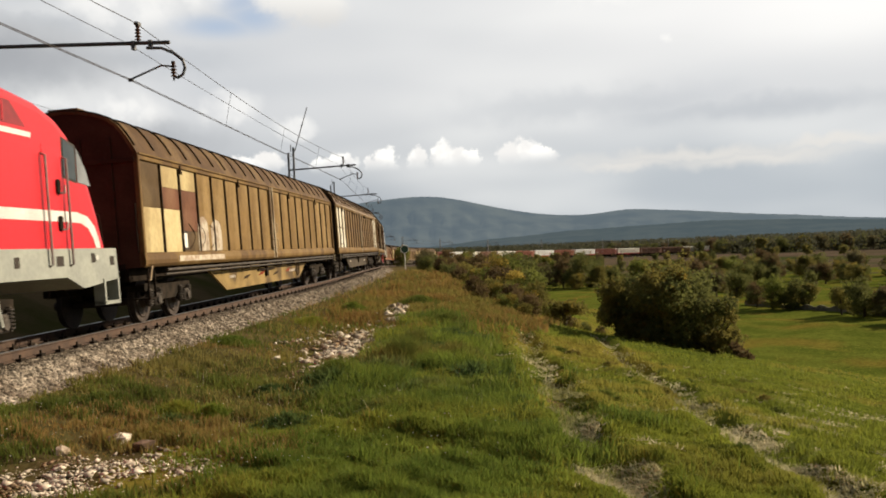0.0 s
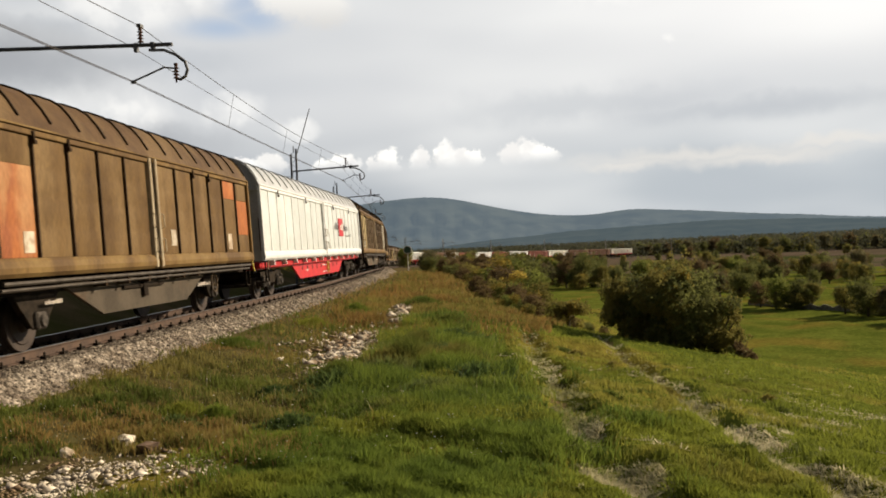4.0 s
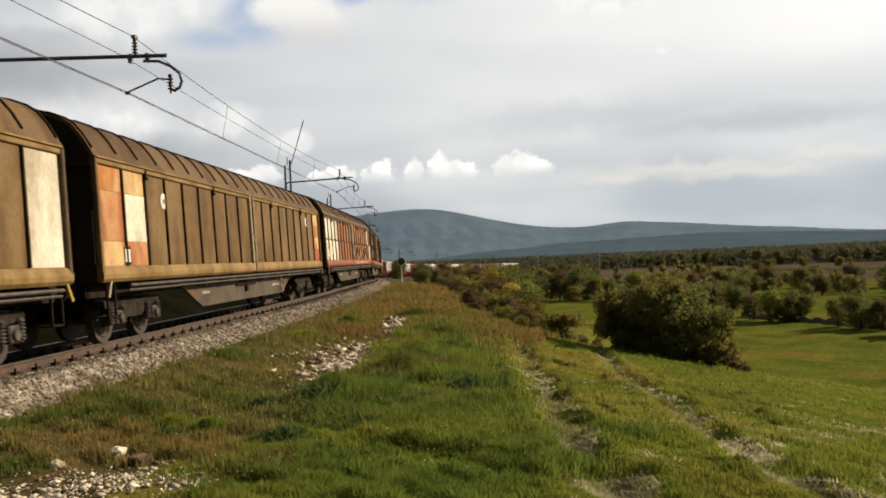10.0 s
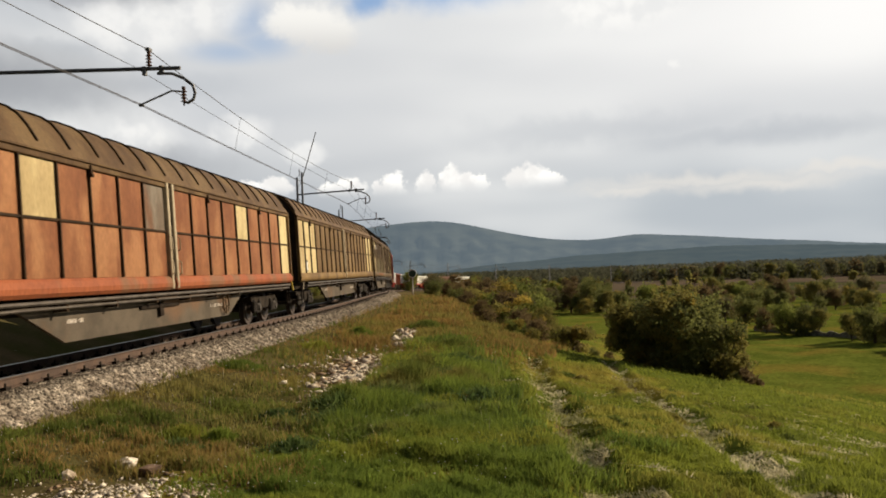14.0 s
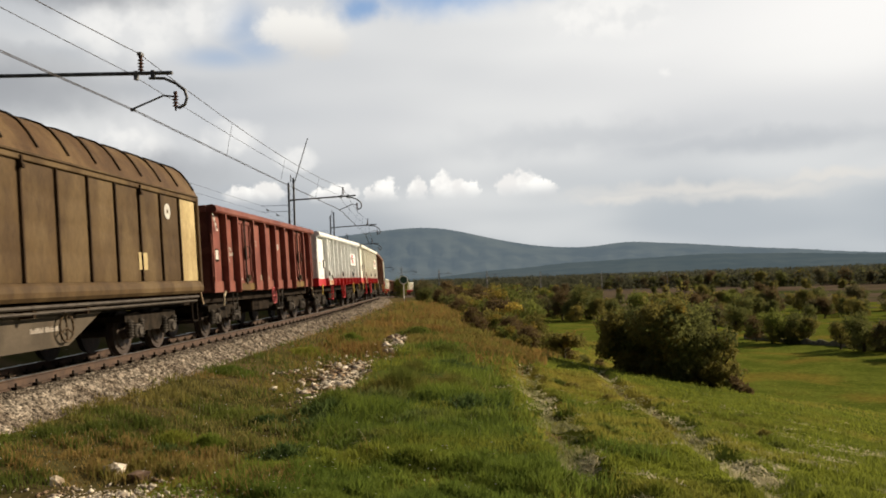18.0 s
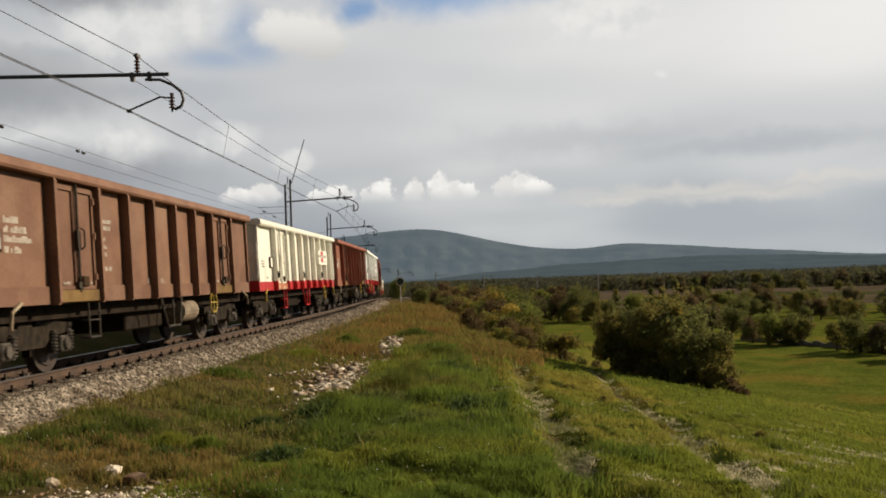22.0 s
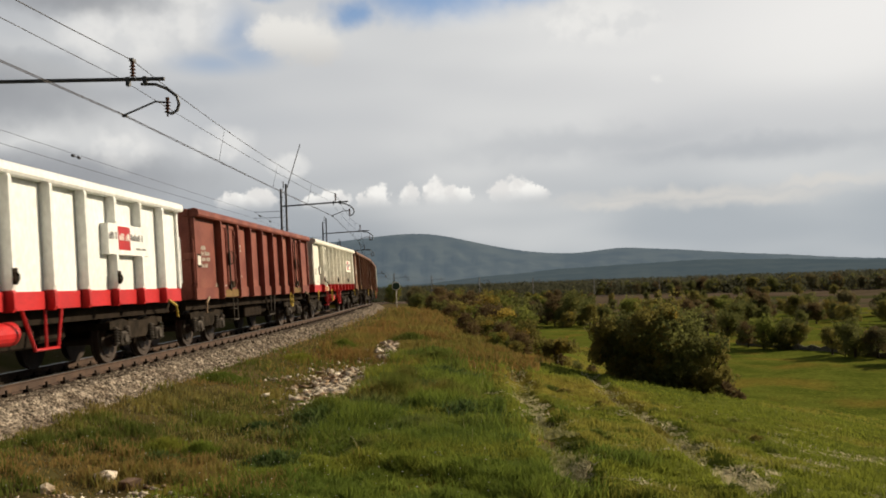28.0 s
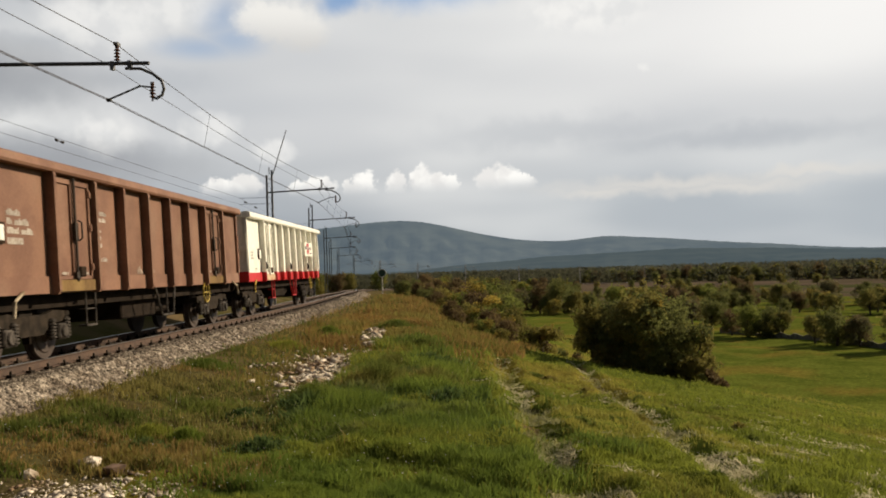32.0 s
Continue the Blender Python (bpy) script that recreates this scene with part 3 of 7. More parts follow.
def ground(x, y):
    x, y = np.asarray(x, float), np.asarray(y, float)
    s, u, rz = along(x, y)
    r = np.hypot(x, y)
    # natural ground to the right of the track: verge, then a long slope to the valley floor
    verge = rz - 0.70 + 0.30 * np.exp(-(x ** 2 + (y - 1) ** 2) / 40.0) + 0.26 * blend(4.6, 1.9, u)
    edge = 6.0 + 6.0 * np.exp(-(np.maximum(y, 0) / 18.0) ** 1.5)
    steep = 0.19 + 0.15 * blend(24, 42, y)
    d = u - edge
    fall = steep * np.where(d > 8, d, np.where(d < -4, 0, np.log1p(np.exp(np.clip(d * 1.1, -20, 20))) / 1.1))
    right = verge - fall
    right = VALLEY + np.log1p(np.exp(np.clip((right - VALLEY) * 1.6, -30, 30))) / 1.6
    right = np.where(u > 120, np.minimum(right, VALLEY + 0.3), right)
    left = rz - 0.75 + blend(12, 80, -u) * 3.0 * blend(300, 100, s) + 1.5 * blend(3.6, 8.5, -u) * blend(95, 45, s)
    left = np.where(s > 150, np.minimum(left, VALLEY + np.maximum(0, rz - 0.75 - VALLEY) * np.exp(-np.maximum(-u - 4, 0) / 12)), left)
    z = np.where(u > 0, right, left)
    bumps = 0.035 * waves(x, y, 0.42, 7) * blend(45, 15, r) + 0.05 * waves(x, y, 1.4, 1) + 0.10 * waves(x, y, 5, 2) + 0.35 * waves(x, y, 38, 3) * blend(25, 120, r)
    z = z + bumps * blend(2.0, 3.6, np.abs(u))
    # two wheel ruts through the meadow
    rd = rut_distance(x, y)
    z = z - 0.11 * np.exp(-(rd / 0.19) ** 2) + 0.05 * np.exp(-((rd - 0.40) / 0.15) ** 2)
    # formation under the ballast
    bed = rz - 0.32 - np.maximum(np.abs(u) - 1.4, 0) * 0.5
    z = np.where(np.abs(u) < 1.85, np.minimum(z, bed), z)
    # the far plain
    return z + blend(500, 3000, r) * -2.0


# ---- ground: one sheet to the horizon ----
def build_ground():
    az = np.concatenate([np.arange(-180, -40, 4.0), np.arange(-40, 40, 0.22), np.arange(40, 180.1, 4.0)])
    rad = np.concatenate([[0.0], np.geomspace(0.8, 5.0, 8)[:-1], np.geomspace(5.0, 90.0, 190)[:-1], np.geomspace(90.0, 600.0, 90)[:-1], np.geomspace(600.0, 4900.0, 24)])
    A, Rr = np.meshgrid(np.radians(az), rad)
    X, Y = Rr * np.sin(A), Rr * np.cos(A)
    Z = ground(X, Y)
    n, m = X.shape
    idx = np.arange(n * m).reshape(n, m)
    quads = np.stack([idx[:-1, :-1], idx[1:, :-1], idx[1:, 1:], idx[:-1, 1:]], -1).reshape(-1, 4)[:, ::-1]
    me = soup("ground", np.stack([X, Y, Z], -1).reshape(-1, 3), quads, M["meadow"])
    me.materials.append(M["soil"])
    me.materials.append(M["stubble"])
    me.materials.append(M["woodland"])
    cx, cy = X.ravel()[quads].mean(1), Y.ravel()[quads].mean(1)
    s, u, rz = along(cx, cy)
    r, a = np.hypot(cx, cy), np.degrees(np.arctan2(cx, cy))
    wob = waves(cx, cy, 3.0, 5)
    kind = np.where((u < 5.2 + wob * 1.2 + 1.5 * blend(25, 50, cy)), 1, 0)
    kind = np.where((r > 215 + 30 * wob) & (r < 900) & (a > 9 + 2 * wob), 2, kind)
    kind = np.where((rut_distance(cx, cy) < 0.16 + 0.06 * wob) & (waves(cx, cy, 0.9, 7) > 0.25), 1, kind)
    kind = np.where(r > 430 + 40 * wob, 3, kind)
    me.polygons.foreach_set("material_index", kind.astype(np.int32))
    me.polygons.foreach_set("use_smooth", np.ones(len(quads), bool))
    tagged(new("ground", me), "grassy verge sloping down to a wide green valley", "ground", kind="structure")


build_ground()


# ---- the track ----
def on_track(s, u, w):
    x, y, z, h, c = track(s)
    c = radians(c)
    uu, ww = u * math.cos(c) + w * math.sin(c), -u * math.sin(c) + w * math.cos(c)
    return (x + uu * math.cos(h), y - uu * math.sin(h), z + ww)


def sweep(name, section, s_list, mat, parent, label=""):
    n = len(section)
    verts = [on_track(s, u, w) for s in s_list for u, w in section]
    faces = [(a * n + i, a * n + (i + 1) % n, (a + 1) * n + (i + 1) % n, (a + 1) * n + i) for a in range(len(s_list) - 1) for i in range(n)]
    me = mesh_of(name, verts, faces, mat)
    ob = part(name, me, None, parent, label)
    return ob


def build_track():
    line = [*np.arange(-460, -30, 10.0), *np.arange(-30, 170, 1.5), *np.arange(170, 700, 5.0)]
    bed = tagged(new("railway_track"), "single railway track with rusty rails on grey crushed stone", "railway track", kind="structure")
    sweep("ballast_bed", [(-2.6, -0.86), (-1.5, -0.215), (1.5, -0.215), (2.6, -0.86)], line, M["ballast"], bed, "bed of grey crushed stone")
    for side in (-0.7525, 0.7525):
        rail = sweep("rail", [(side - 0.075, -0.17), (side - 0.075, -0.155), (side - 0.012, -0.14), (side - 0.012, -0.04), (side - 0.036, -0.03), (side - 0.036, -0.012), (side + 0.036, -0.012),
                              (side + 0.036, -0.03), (side + 0.012, -0.04), (side + 0.012, -0.14), (side + 0.075, -0.155), (side + 0.075, -0.17)][::-1], line, M["rail_web"], bed, "rusty steel rail")
        sweep("rail_head", [(side - 0.033, -0.011), (side - 0.033, 0.0), (side + 0.033, 0.0), (side + 0.033, -0.011)][::-1], line, M["rail_head"], rail, "worn shiny running surface")
    sleeper = bmesh.new()
    box(sleeper, -1.3, 1.3, -0.13, 0.13, -0.36, -0.175, bevel=0.02)
    me = bpy.data.meshes.new("sleeper")
    sleeper.to_mesh(me)
    sleeper.free()
    me.materials.append(M["sleeper"])
    clip = bmesh.new()
    for side in (-0.7525, 0.7525):
        for k in (-1, 1):
            box(clip, side + k * 0.11 - 0.045, side + k * 0.11 + 0.045, -0.07, 0.07, -0.176, -0.13)
            tube(clip, (side + k * 0.105, 0, -0.13), (side + k * 0.105, 0, -0.075), 0.02, n=6)
    cme = bpy.data.meshes.new("rail_clip")
    clip.to_mesh(cme)
    clip.free()
    cme.materials.append(M["bogie"])
    for s in np.arange(-9, 108, 0.62):
        x, y, z, h, c = track(s)
        m = pose(x, y, z, 0, 0, -math.degrees(h)) @ pose(0, 0, 0, 0, c, 0)
        sl = part("sleeper", me, None, bed, at=m)
        part("rail_clip", cme, None, sl)


build_track()


# ---- the train ----
SHARED = {}


def shared(key, make, mat):
    """One mesh for alike parts."""
    if key not in SHARED:
        me = bpy.data.meshes.new(key if isinstance(key, str) else key[0])
        bm = make()
        bm.to_mesh(me)
        bm.free()
        me.materials.append(mat)
        SHARED[key] = me
    return SHARED[key]


WHEEL_R = 0.46
SPIN = []          # (wheelset, y, z, car index)


def make_wheelset():
    bm = bmesh.new()
    tube(bm, (-1.05, 0, 0), (1.05, 0, 0), 0.085, n=10)
    for side in (-1, 1):
        tube(bm, (side * 0.685, 0, 0), (side * 0.715, 0, 0), 0.49, n=28)
        tube(bm, (side * 0.716, 0, 0), (side * 0.815, 0, 0), 0.46, 0.455, n=28)
        tube(bm, (side * 0.816, 0, 0), (side * 0.835, 0, 0), 0.36, 0.34, n=24)
        tube(bm, (side * 0.836, 0, 0), (side * 0.90, 0, 0), 0.17, 0.13, n=14)
    return bm


def make_bogie_frame():
    bm = bmesh.new()
    for side in (-1, 1):
        x0, x1 = sorted((side * 0.97, side * 1.07))
        extrude_x(bm, [(-1.35, 0.66), (-1.35, 0.80), (-0.75, 0.84), (-0.45, 0.78), (0.45, 0.78), (0.75, 0.84), (1.35, 0.80), (1.35, 0.66), (0.62, 0.60), (0.38, 0.44), (-0.38, 0.44), (-0.62, 0.60)], x0, x1)
    box(bm, -0.97, 0.97, -0.22, 0.22, 0.52, 0.86)
    box(bm, -0.97, 0.97, -1.36, -1.26, 0.66, 0.78)
    box(bm, -0.97, 0.97, 1.26, 1.36, 0.66, 0.78)
    return bm


def make_axle_box():
    bm = bmesh.new()
    box(bm, 1.02, 1.17, -0.15, 0.15, 0.33, 0.60, bevel=0.03)
    tube(bm, (1.17, 0, 0.46), (1.21, 0, 0.46), 0.11, 0.09, n=12)
    return bm


def make_spring():
    prof = [(0.05, 0.33)]
    for i in range(6):
        z = 0.36 + i * 0.055
        prof += [(0.05, z), (0.085, z + 0.008), (0.085, z + 0.032), (0.05, z + 0.04)]
    return lathe(bmesh.new(), prof + [(0.05, 0.70)], 10, (1.08, 0))


def make_brake():
    return extrude_x(bmesh.new(), [(-0.035, 0.30), (0.035, 0.30), (0.05, 0.58), (0.11, 0.80), (0.06, 0.80), (-0.035, 0.58)], 0.70, 0.83)


def bogie(car, y, index):
    b = part("bogie", shared("bogie_frame", make_bogie_frame, M["bogie"]), None, car, "dirty cast-steel bogie", pose(0, y, 0))
    for turn, k in ((0, -0.40), (180, 0.40)):
        part("brake_block", shared("brake_block", make_brake, M["grime"]), None, b, at=pose(0 if turn == 0 else 1.53, k, 0, 0, 0, turn))
    for k in (-0.9, 0.9):
        ws = part("wheelset", shared("wheelset", make_wheelset, M["wheel"]), None, b, at=pose(0, k, WHEEL_R))
        SPIN.append((ws, k, WHEEL_R, index))
        part("axle_box", shared("axle_box", make_axle_box, M["bogie_lit"]), None, b, at=pose(0, k, 0))
        for e in (-0.27, 0.27):
            part("spring", shared("spring", make_spring, M["bogie_lit"]), None, b, at=pose(0, k + e, 0))
    return b


def make_buffer():
    bm = bmesh.new()
    tube(bm, (0, 0, 0), (0, 0.42, 0), 0.10, n=12)
    tube(bm, (0, 0.42, 0), (0, 0.57, 0), 0.07, n=12)
    tube(bm, (0, 0.57, 0), (0, 0.61, 0), 0.235, 0.22, n=20)
    box(bm, -0.17, 0.17, -0.03, 0.0, -0.17, 0.17)
    return bm


def make_coupling():
    bm = bmesh.new()
    box(bm, -0.05, 0.05, 0.0, 0.22, -0.06, 0.06)
    pipe(bm, [(-0.03, 0.2, 0), (-0.03, 0.55, -0.08)], 0.025)
    pipe(bm, [(0.03, 0.2, 0), (0.03, 0.55, -0.08)], 0.025)
    tube(bm, (-0.16, 0.35, -0.03), (0.16, 0.35, -0.03), 0.025, n=6)
    pipe(bm, [(0.35, 0.0, 0.0), (0.36, 0.2, -0.15), (0.3, 0.45, -0.35), (0.2, 0.6, -0.3)], 0.025)
    return bm


def ends(car, half):
    """Buffers and couplings at both ends of a vehicle whose body ends at +-half."""
    for k in (-1, 1):
        turn = 0 if k > 0 else 180
        for x in (-0.875, 0.875):
            part("buffer", shared("buffer", make_buffer, M["grime"]), None, car, at=pose(x, k * half, 1.06, 0, 0, turn))
        part("coupling", shared("coupling", make_coupling, M["grime"]), None, car, at=pose(0, k * half, 1.04, 0, 0, turn))


def pressed_panel(w, h, rows):
    """A sheet of steel pressed into shallow cushions, one above the other."""
    def make():
        bm = bmesh.new()
        zs = [0.0]
        for k in range(rows):
            zs += [(k + 0.16) / rows, (k + 0.84) / rows] + ([] if k == rows - 1 else [(k + 1) / rows])
        zs.append(1.0)
        xs = (0, 0.12, 0.88, 1)
        g = []
        for j, b in enumerate(zs):
            seam = j % 3 == 0
            g.append([bm.verts.new((0.0 if i in (0, 3) else (0.007 if seam else 0.020), (a - 0.5) * w, b * h)) for i, a in enumerate(xs)])
        for g0, g1 in zip(g, g[1:]):
            for i in range(3):
                f = bm.faces.new((g0[i], g0[i + 1], g1[i + 1], g1[i]))
                f.smooth = True
        return bm
    return make


def coloured(key, make, mat):
    return shared((key[0], key[1:], mat.name), make, mat)


def letters(car, x, y0, z, width, height, mat="mark", seed=0, label=""):
    """A row of upright bars in place of writing."""
    rng = random.Random(seed * 31 + int(abs(y0) * 100))
    bm, y = bmesh.new(), y0
    while y < y0 + width - 0.02:
        w = height * rng.uniform(0.30, 0.55)
        if rng.random() > 0.12:
            box(bm, x, x + 0.004, y, min(y + w, y0 + width), z, z + height * rng.choice((1, 1, 0.72)))
        y += w + height * 0.16
    return tagged(part("lettering", bm, M[mat], car, label), kind="stuff")


CODE = {"b": "brown", "m": "mottle", "k": "drab", "r": "rust", "o": "orange", "y": "cream", "w": "white", "s": "silver", "g": "golden", "p": "primer", "f": "faded"}
ROOF = [(1.45, 3.36), (1.37, 3.52), (1.23, 3.77), (1.08, 3.97), (0.92, 4.09), (0.65, 4.20), (0.33, 4.27), (0.0, 4.29)]
OVERHANG = 0.56


def arch(grow=0.0):
    right = [(x + grow * (0.4 + 0.6 * x / 1.45), z + grow * (0.35 + 0.65 * (1 - x / 1.45))) for x, z in ROOF]
    return right + [(-x, z) for x, z in right[-2::-1]]


def roof_rib():
    bm = bmesh.new()
    pts = arch(0.045)[1:13]
    inner = arch(0.0)[1:13]
    for k in range(len(pts) - 1):
        a, b, c, d = pts[k], pts[k + 1], inner[k + 1], inner[k]
        vs = [bm.verts.new((p[0], y, p[1])) for y in (-0.018, 0.018) for p in (a, b, c, d)]
        for f in ((0, 1, 2, 3), (7, 6, 5, 4), (0, 4, 5, 1), (1, 5, 6, 2), (2, 6, 7, 3), (3, 7, 4, 0)):
            bm.faces.new([vs[i] for i in f])
    bmesh.ops.recalc_face_normals(bm, faces=bm.faces[:])
    return bm


def make_door_catch():
    return boxes((1.452, 1.48, -0.025, 0.025, 3.18, 3.34), (1.452, 1.50, -0.04, 0.04, 3.14, 3.20))


def make_door_pull():
    return pipe(bmesh.new(), [(1.47, 0, 0.0), (1.53, 0, 0.03), (1.53, 0, 0.27), (1.47, 0, 0.30)], 0.014)


def sliding_wall_wagon(index, L, spec, sill="tan", label="", belly="belly", roof="roof", post="tan", middle="post_pale", rib="rib_dark", midline=False, two_axle=False, marks=(), eave=None, end="end_dark", wheel="frame_tan"):
    """A long covered wagon: arched roof, two sliding walls a side, each of tall pressed panels.
    spec: for each panel the paint of its four cushions from the bottom up, or one letter for all."""
    car = tagged(new("covered_wagon"), label, "freight wagon", "wagons of the train")
    Lb = L - 2 * OVERHANG
    h = Lb / 2
    red_frame = belly == "red"
    top = 3.27
    bm = bmesh.new()
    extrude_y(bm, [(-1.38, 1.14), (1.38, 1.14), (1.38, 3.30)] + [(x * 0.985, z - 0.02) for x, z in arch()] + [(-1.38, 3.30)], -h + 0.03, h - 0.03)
    body = part("body", bm, M[end], car, "weathered end walls, shade in their dark colour")
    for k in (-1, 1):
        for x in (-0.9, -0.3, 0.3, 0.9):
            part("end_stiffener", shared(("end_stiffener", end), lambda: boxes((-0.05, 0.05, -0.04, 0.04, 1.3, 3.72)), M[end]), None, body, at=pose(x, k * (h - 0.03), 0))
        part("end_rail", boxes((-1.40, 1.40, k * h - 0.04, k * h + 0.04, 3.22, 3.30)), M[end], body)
    part("roof", extrude_y(bmesh.new(), arch(0.02) + [(x * 0.97, z - 0.04) for x, z in arch()][::-1], -h, h), M[roof], car, "ribbed arched sheet roof")
    n_rib = int(round(Lb / 1.02))
    for i in range(n_rib + 1):
        y = -h + 0.08 + i * (Lb - 0.16) / n_rib
        part("roof_rib", shared(("roof_rib", roof), roof_rib, M["rib_shaded" if roof == "roof" else roof]), None, car, at=pose(0, y, 0.012))
    part("ridge_walk", boxes((-0.30, 0.30, -h + 0.1, h - 0.1, 4.345, 4.375)), M["roof" if roof == "roof" else roof], car)
    part("rain_strip", extrude_y(bmesh.new(), [(1.452, 3.40), (1.485, 3.40), (1.485, 3.37), (1.452, 3.36)], -h + 0.05, h - 0.05), M["chalk_paint" if midline and not eave else (eave or sill)], car)
    for y0, y1 in ((-h, -0.06), (0.06, h)):
        part("door_sill", extrude_y(bmesh.new(), [(1.36, 1.16), (1.42, 1.14), (1.475, 1.20), (1.485, 1.28), (1.46, 1.38), (1.42, 1.425), (1.36, 1.43)], y0, y1), M[sill], car, "worn painted sill beam")
        part("door_header", boxes((1.37, 1.452, y0, y1, top, 3.37), bevel=0.012), M[eave or sill], car)
    for y in (-h + 0.05, h - 0.05):
        part("door_post", shared(("door_post", post), lambda: boxes((1.37, 1.475, -0.05, 0.05, 1.16, 3.36), bevel=0.015), M[post]), None, car, at=pose(0, y, 0))
    for y in (-0.15, 0.15):
        jamb = part("door_post", shared(("middle_post", middle), lambda: boxes((1.37, 1.485, -0.055, 0.055, 1.16, 3.38), bevel=0.015), M[middle]), None, car, "pale worn door post", pose(0, y, 0))
        for z in (1.45, 1.95):
            part("door_pull", shared("door_pull", make_door_pull, M["post_pale"]), None, jamb, at=pose(0.005, 0.07 if y > 0 else -0.07, z))
    part("meeting_strip", boxes((1.37, 1.42, -0.095, 0.095, 1.16, 3.36)), M["rib_dark"], car)
    part("far_wall", boxes((-1.45, -1.385, -h, h, 1.13, 3.37)), M["brown"], car)
    n = len(spec) // 2
    w = (h - 0.21 - 0.10) / n
    full = top - 1.43
    for d in (0, 1):
        for i in range(n):
            y = (-h + 0.10 if d == 0 else 0.21) + (i + 0.5) * w
            code = spec[d * n + i]
            code = code * 4 if len(code) == 1 else code
            k = 0
            while k < 4:
                e = k + 1
                while e < 4 and code[e] == code[k] and not (midline and e == 2):
                    e += 1
                part("panel", coloured(("panel", round(w, 2), e - k, end == "silver"), pressed_panel(w - 0.03, full * (e - k) / 4 - 0.006, 1 if red_frame or midline else e - k), M[CODE[code[k]]]), None, car, at=pose(1.398, y, 1.43 + full * k / 4))
                k = e
            if i:
                # the default rib colour holds the shade of the ribs' turned faces
                part("panel_rib", shared(("panel_rib", rib), lambda: boxes((1.385, 1.424 if red_frame else 1.445, -0.05 if red_frame else -0.021, 0.05 if red_frame else 0.021, 1.43, top)), M[rib]), None, car, at=pose(0, y - w / 2, 0))
            if i in (2, n - 3):
                part("door_catch", shared("door_catch", make_door_catch, M["rib_dark"]), None, car, at=pose(0, y - w / 2, 0))
    if midline:
        for y0, y1 in ((-h + 0.1, -0.2), (0.2, h - 0.1)):
            part("waist_rail", boxes((1.39, 1.436, y0, y1, 1.43 + full / 2 - 0.022, 1.43 + full / 2 + 0.018)), M[rib if eave else "frame_tan"], car)
    q = h - (3.3 if two_axle else 4.6)
    steel = M["red" if red_frame else "grime"]
    for k in (-1, 1):
        part("solebar", boxes((k * 1.07 - 0.05, k * 1.07 + 0.05, -h, h, 0.88, 1.12)), steel, car)
        part("headstock", boxes((-1.02, 1.02, k * (h - 0.05) - 0.05, k * (h - 0.05) + 0.05, 0.88, 1.12)), steel, car)
    deep = 0.40
    part("underframe_girder", extrude_x(bmesh.new(), [(-q, 1.0), (-q + 1.5, deep), (q - 1.5, deep), (q, 1.0)], 1.13, 1.19), M[belly], car, "red girder with round holes" if red_frame else "dusty trapezoid girder plate")
    part("underframe_floor", boxes((-1.0, 1.0, -h + 0.12, h - 0.12, 0.92, 1.12)), M["grime"], car)
    if red_frame:
        part("long_girder", boxes((1.12, 1.30, -h, h, 0.92, 1.10), bevel=0.02), M["red"], car, "bright red long girder")
        for i in range(9):
            part("girder_hole", shared(("girder_hole", 0), lambda: tube(bmesh.new(), (1.18, 0, 0.78), (1.196, 0, 0.78), 0.085, n=14), M["dark_panel"]), None, car, at=pose(0, -q + 1.5 + (2 * q - 3) * (i + 0.5) / 9, 0))
        for i in range(12):
            part("bracket", shared(("bracket", "silver"), lambda: extrude_x(bmesh.new(), [(-0.04, 1.16), (0.04, 1.16), (0.12, 0.98), (0.04, 0.98)], 1.31, 1.45), M["silver_frame"]), None, car, at=pose(0, -h + 1.2 + i * (Lb - 2.4) / 11, 0))
        for y0, z, wd in ((0.3, 0.78, 0.9), (1.5, 0.84, 0.6), (0.3, 0.50, 1.5), (-3.2, 0.66, 0.5)):
            part("painted_mark", boxes((1.191, 1.195, y0, y0 + wd, z, z + 0.035)), M["mark"], car)
    else:
        for z, x, r in ((1.06, 1.44, 0.034), (0.97, 1.40, 0.026)):
            part("slide_rail", pipe(bmesh.new(), [(x, -h + 1.2, z), (x, h - 0.3, z)], r), M["rail_steel"], car)
        for y0 in np.linspace(-q + 1.2, q - 1.2, 6):
            part("rail_bracket", shared("rail_bracket", lambda: extrude_x(bmesh.new(), [(-0.05, 1.10), (0.05, 1.10), (0.03, 0.90), (-0.03, 0.90)], 1.19, 1.42), M["rib_dark"]), None, car, at=pose(0, float(y0), 0))
        part("brake_lever", boxes((1.19, 1.24, -1.3, 0.7, 0.80, 0.86)), M["grime"], car)
        part("brake_box", boxes((1.19, 1.26, -0.4, -0.2, 0.62, 0.92), bevel=0.01), M["grime"], car)
        letters(car, 1.191, 2.9, 0.66, 0.9, 0.08, "mark_dim", index, "faded pale lettering")
        letters(car, 1.191, -4.2, 0.70, 0.6, 0.07, "mark_dim", index + 5, "faded pale lettering")
    yw = 3.9 if not red_frame else 1.2
    bm = hoop(bmesh.new(), (1.27, yw, 0.70), 0.23, 0.020)
    pipe(bm, [(1.27, yw, 0.48), (1.27, yw, 0.92)], 0.015)
    pipe(bm, [(1.27, yw, 0.70), (1.27, yw - 0.2, 0.60)], 0.015)
    pipe(bm, [(1.27, yw, 0.70), (1.27, yw + 0.2, 0.60)], 0.015)
    part("hand_wheel", bm, M["yellow" if red_frame else wheel], car, "spoked brake wheel")
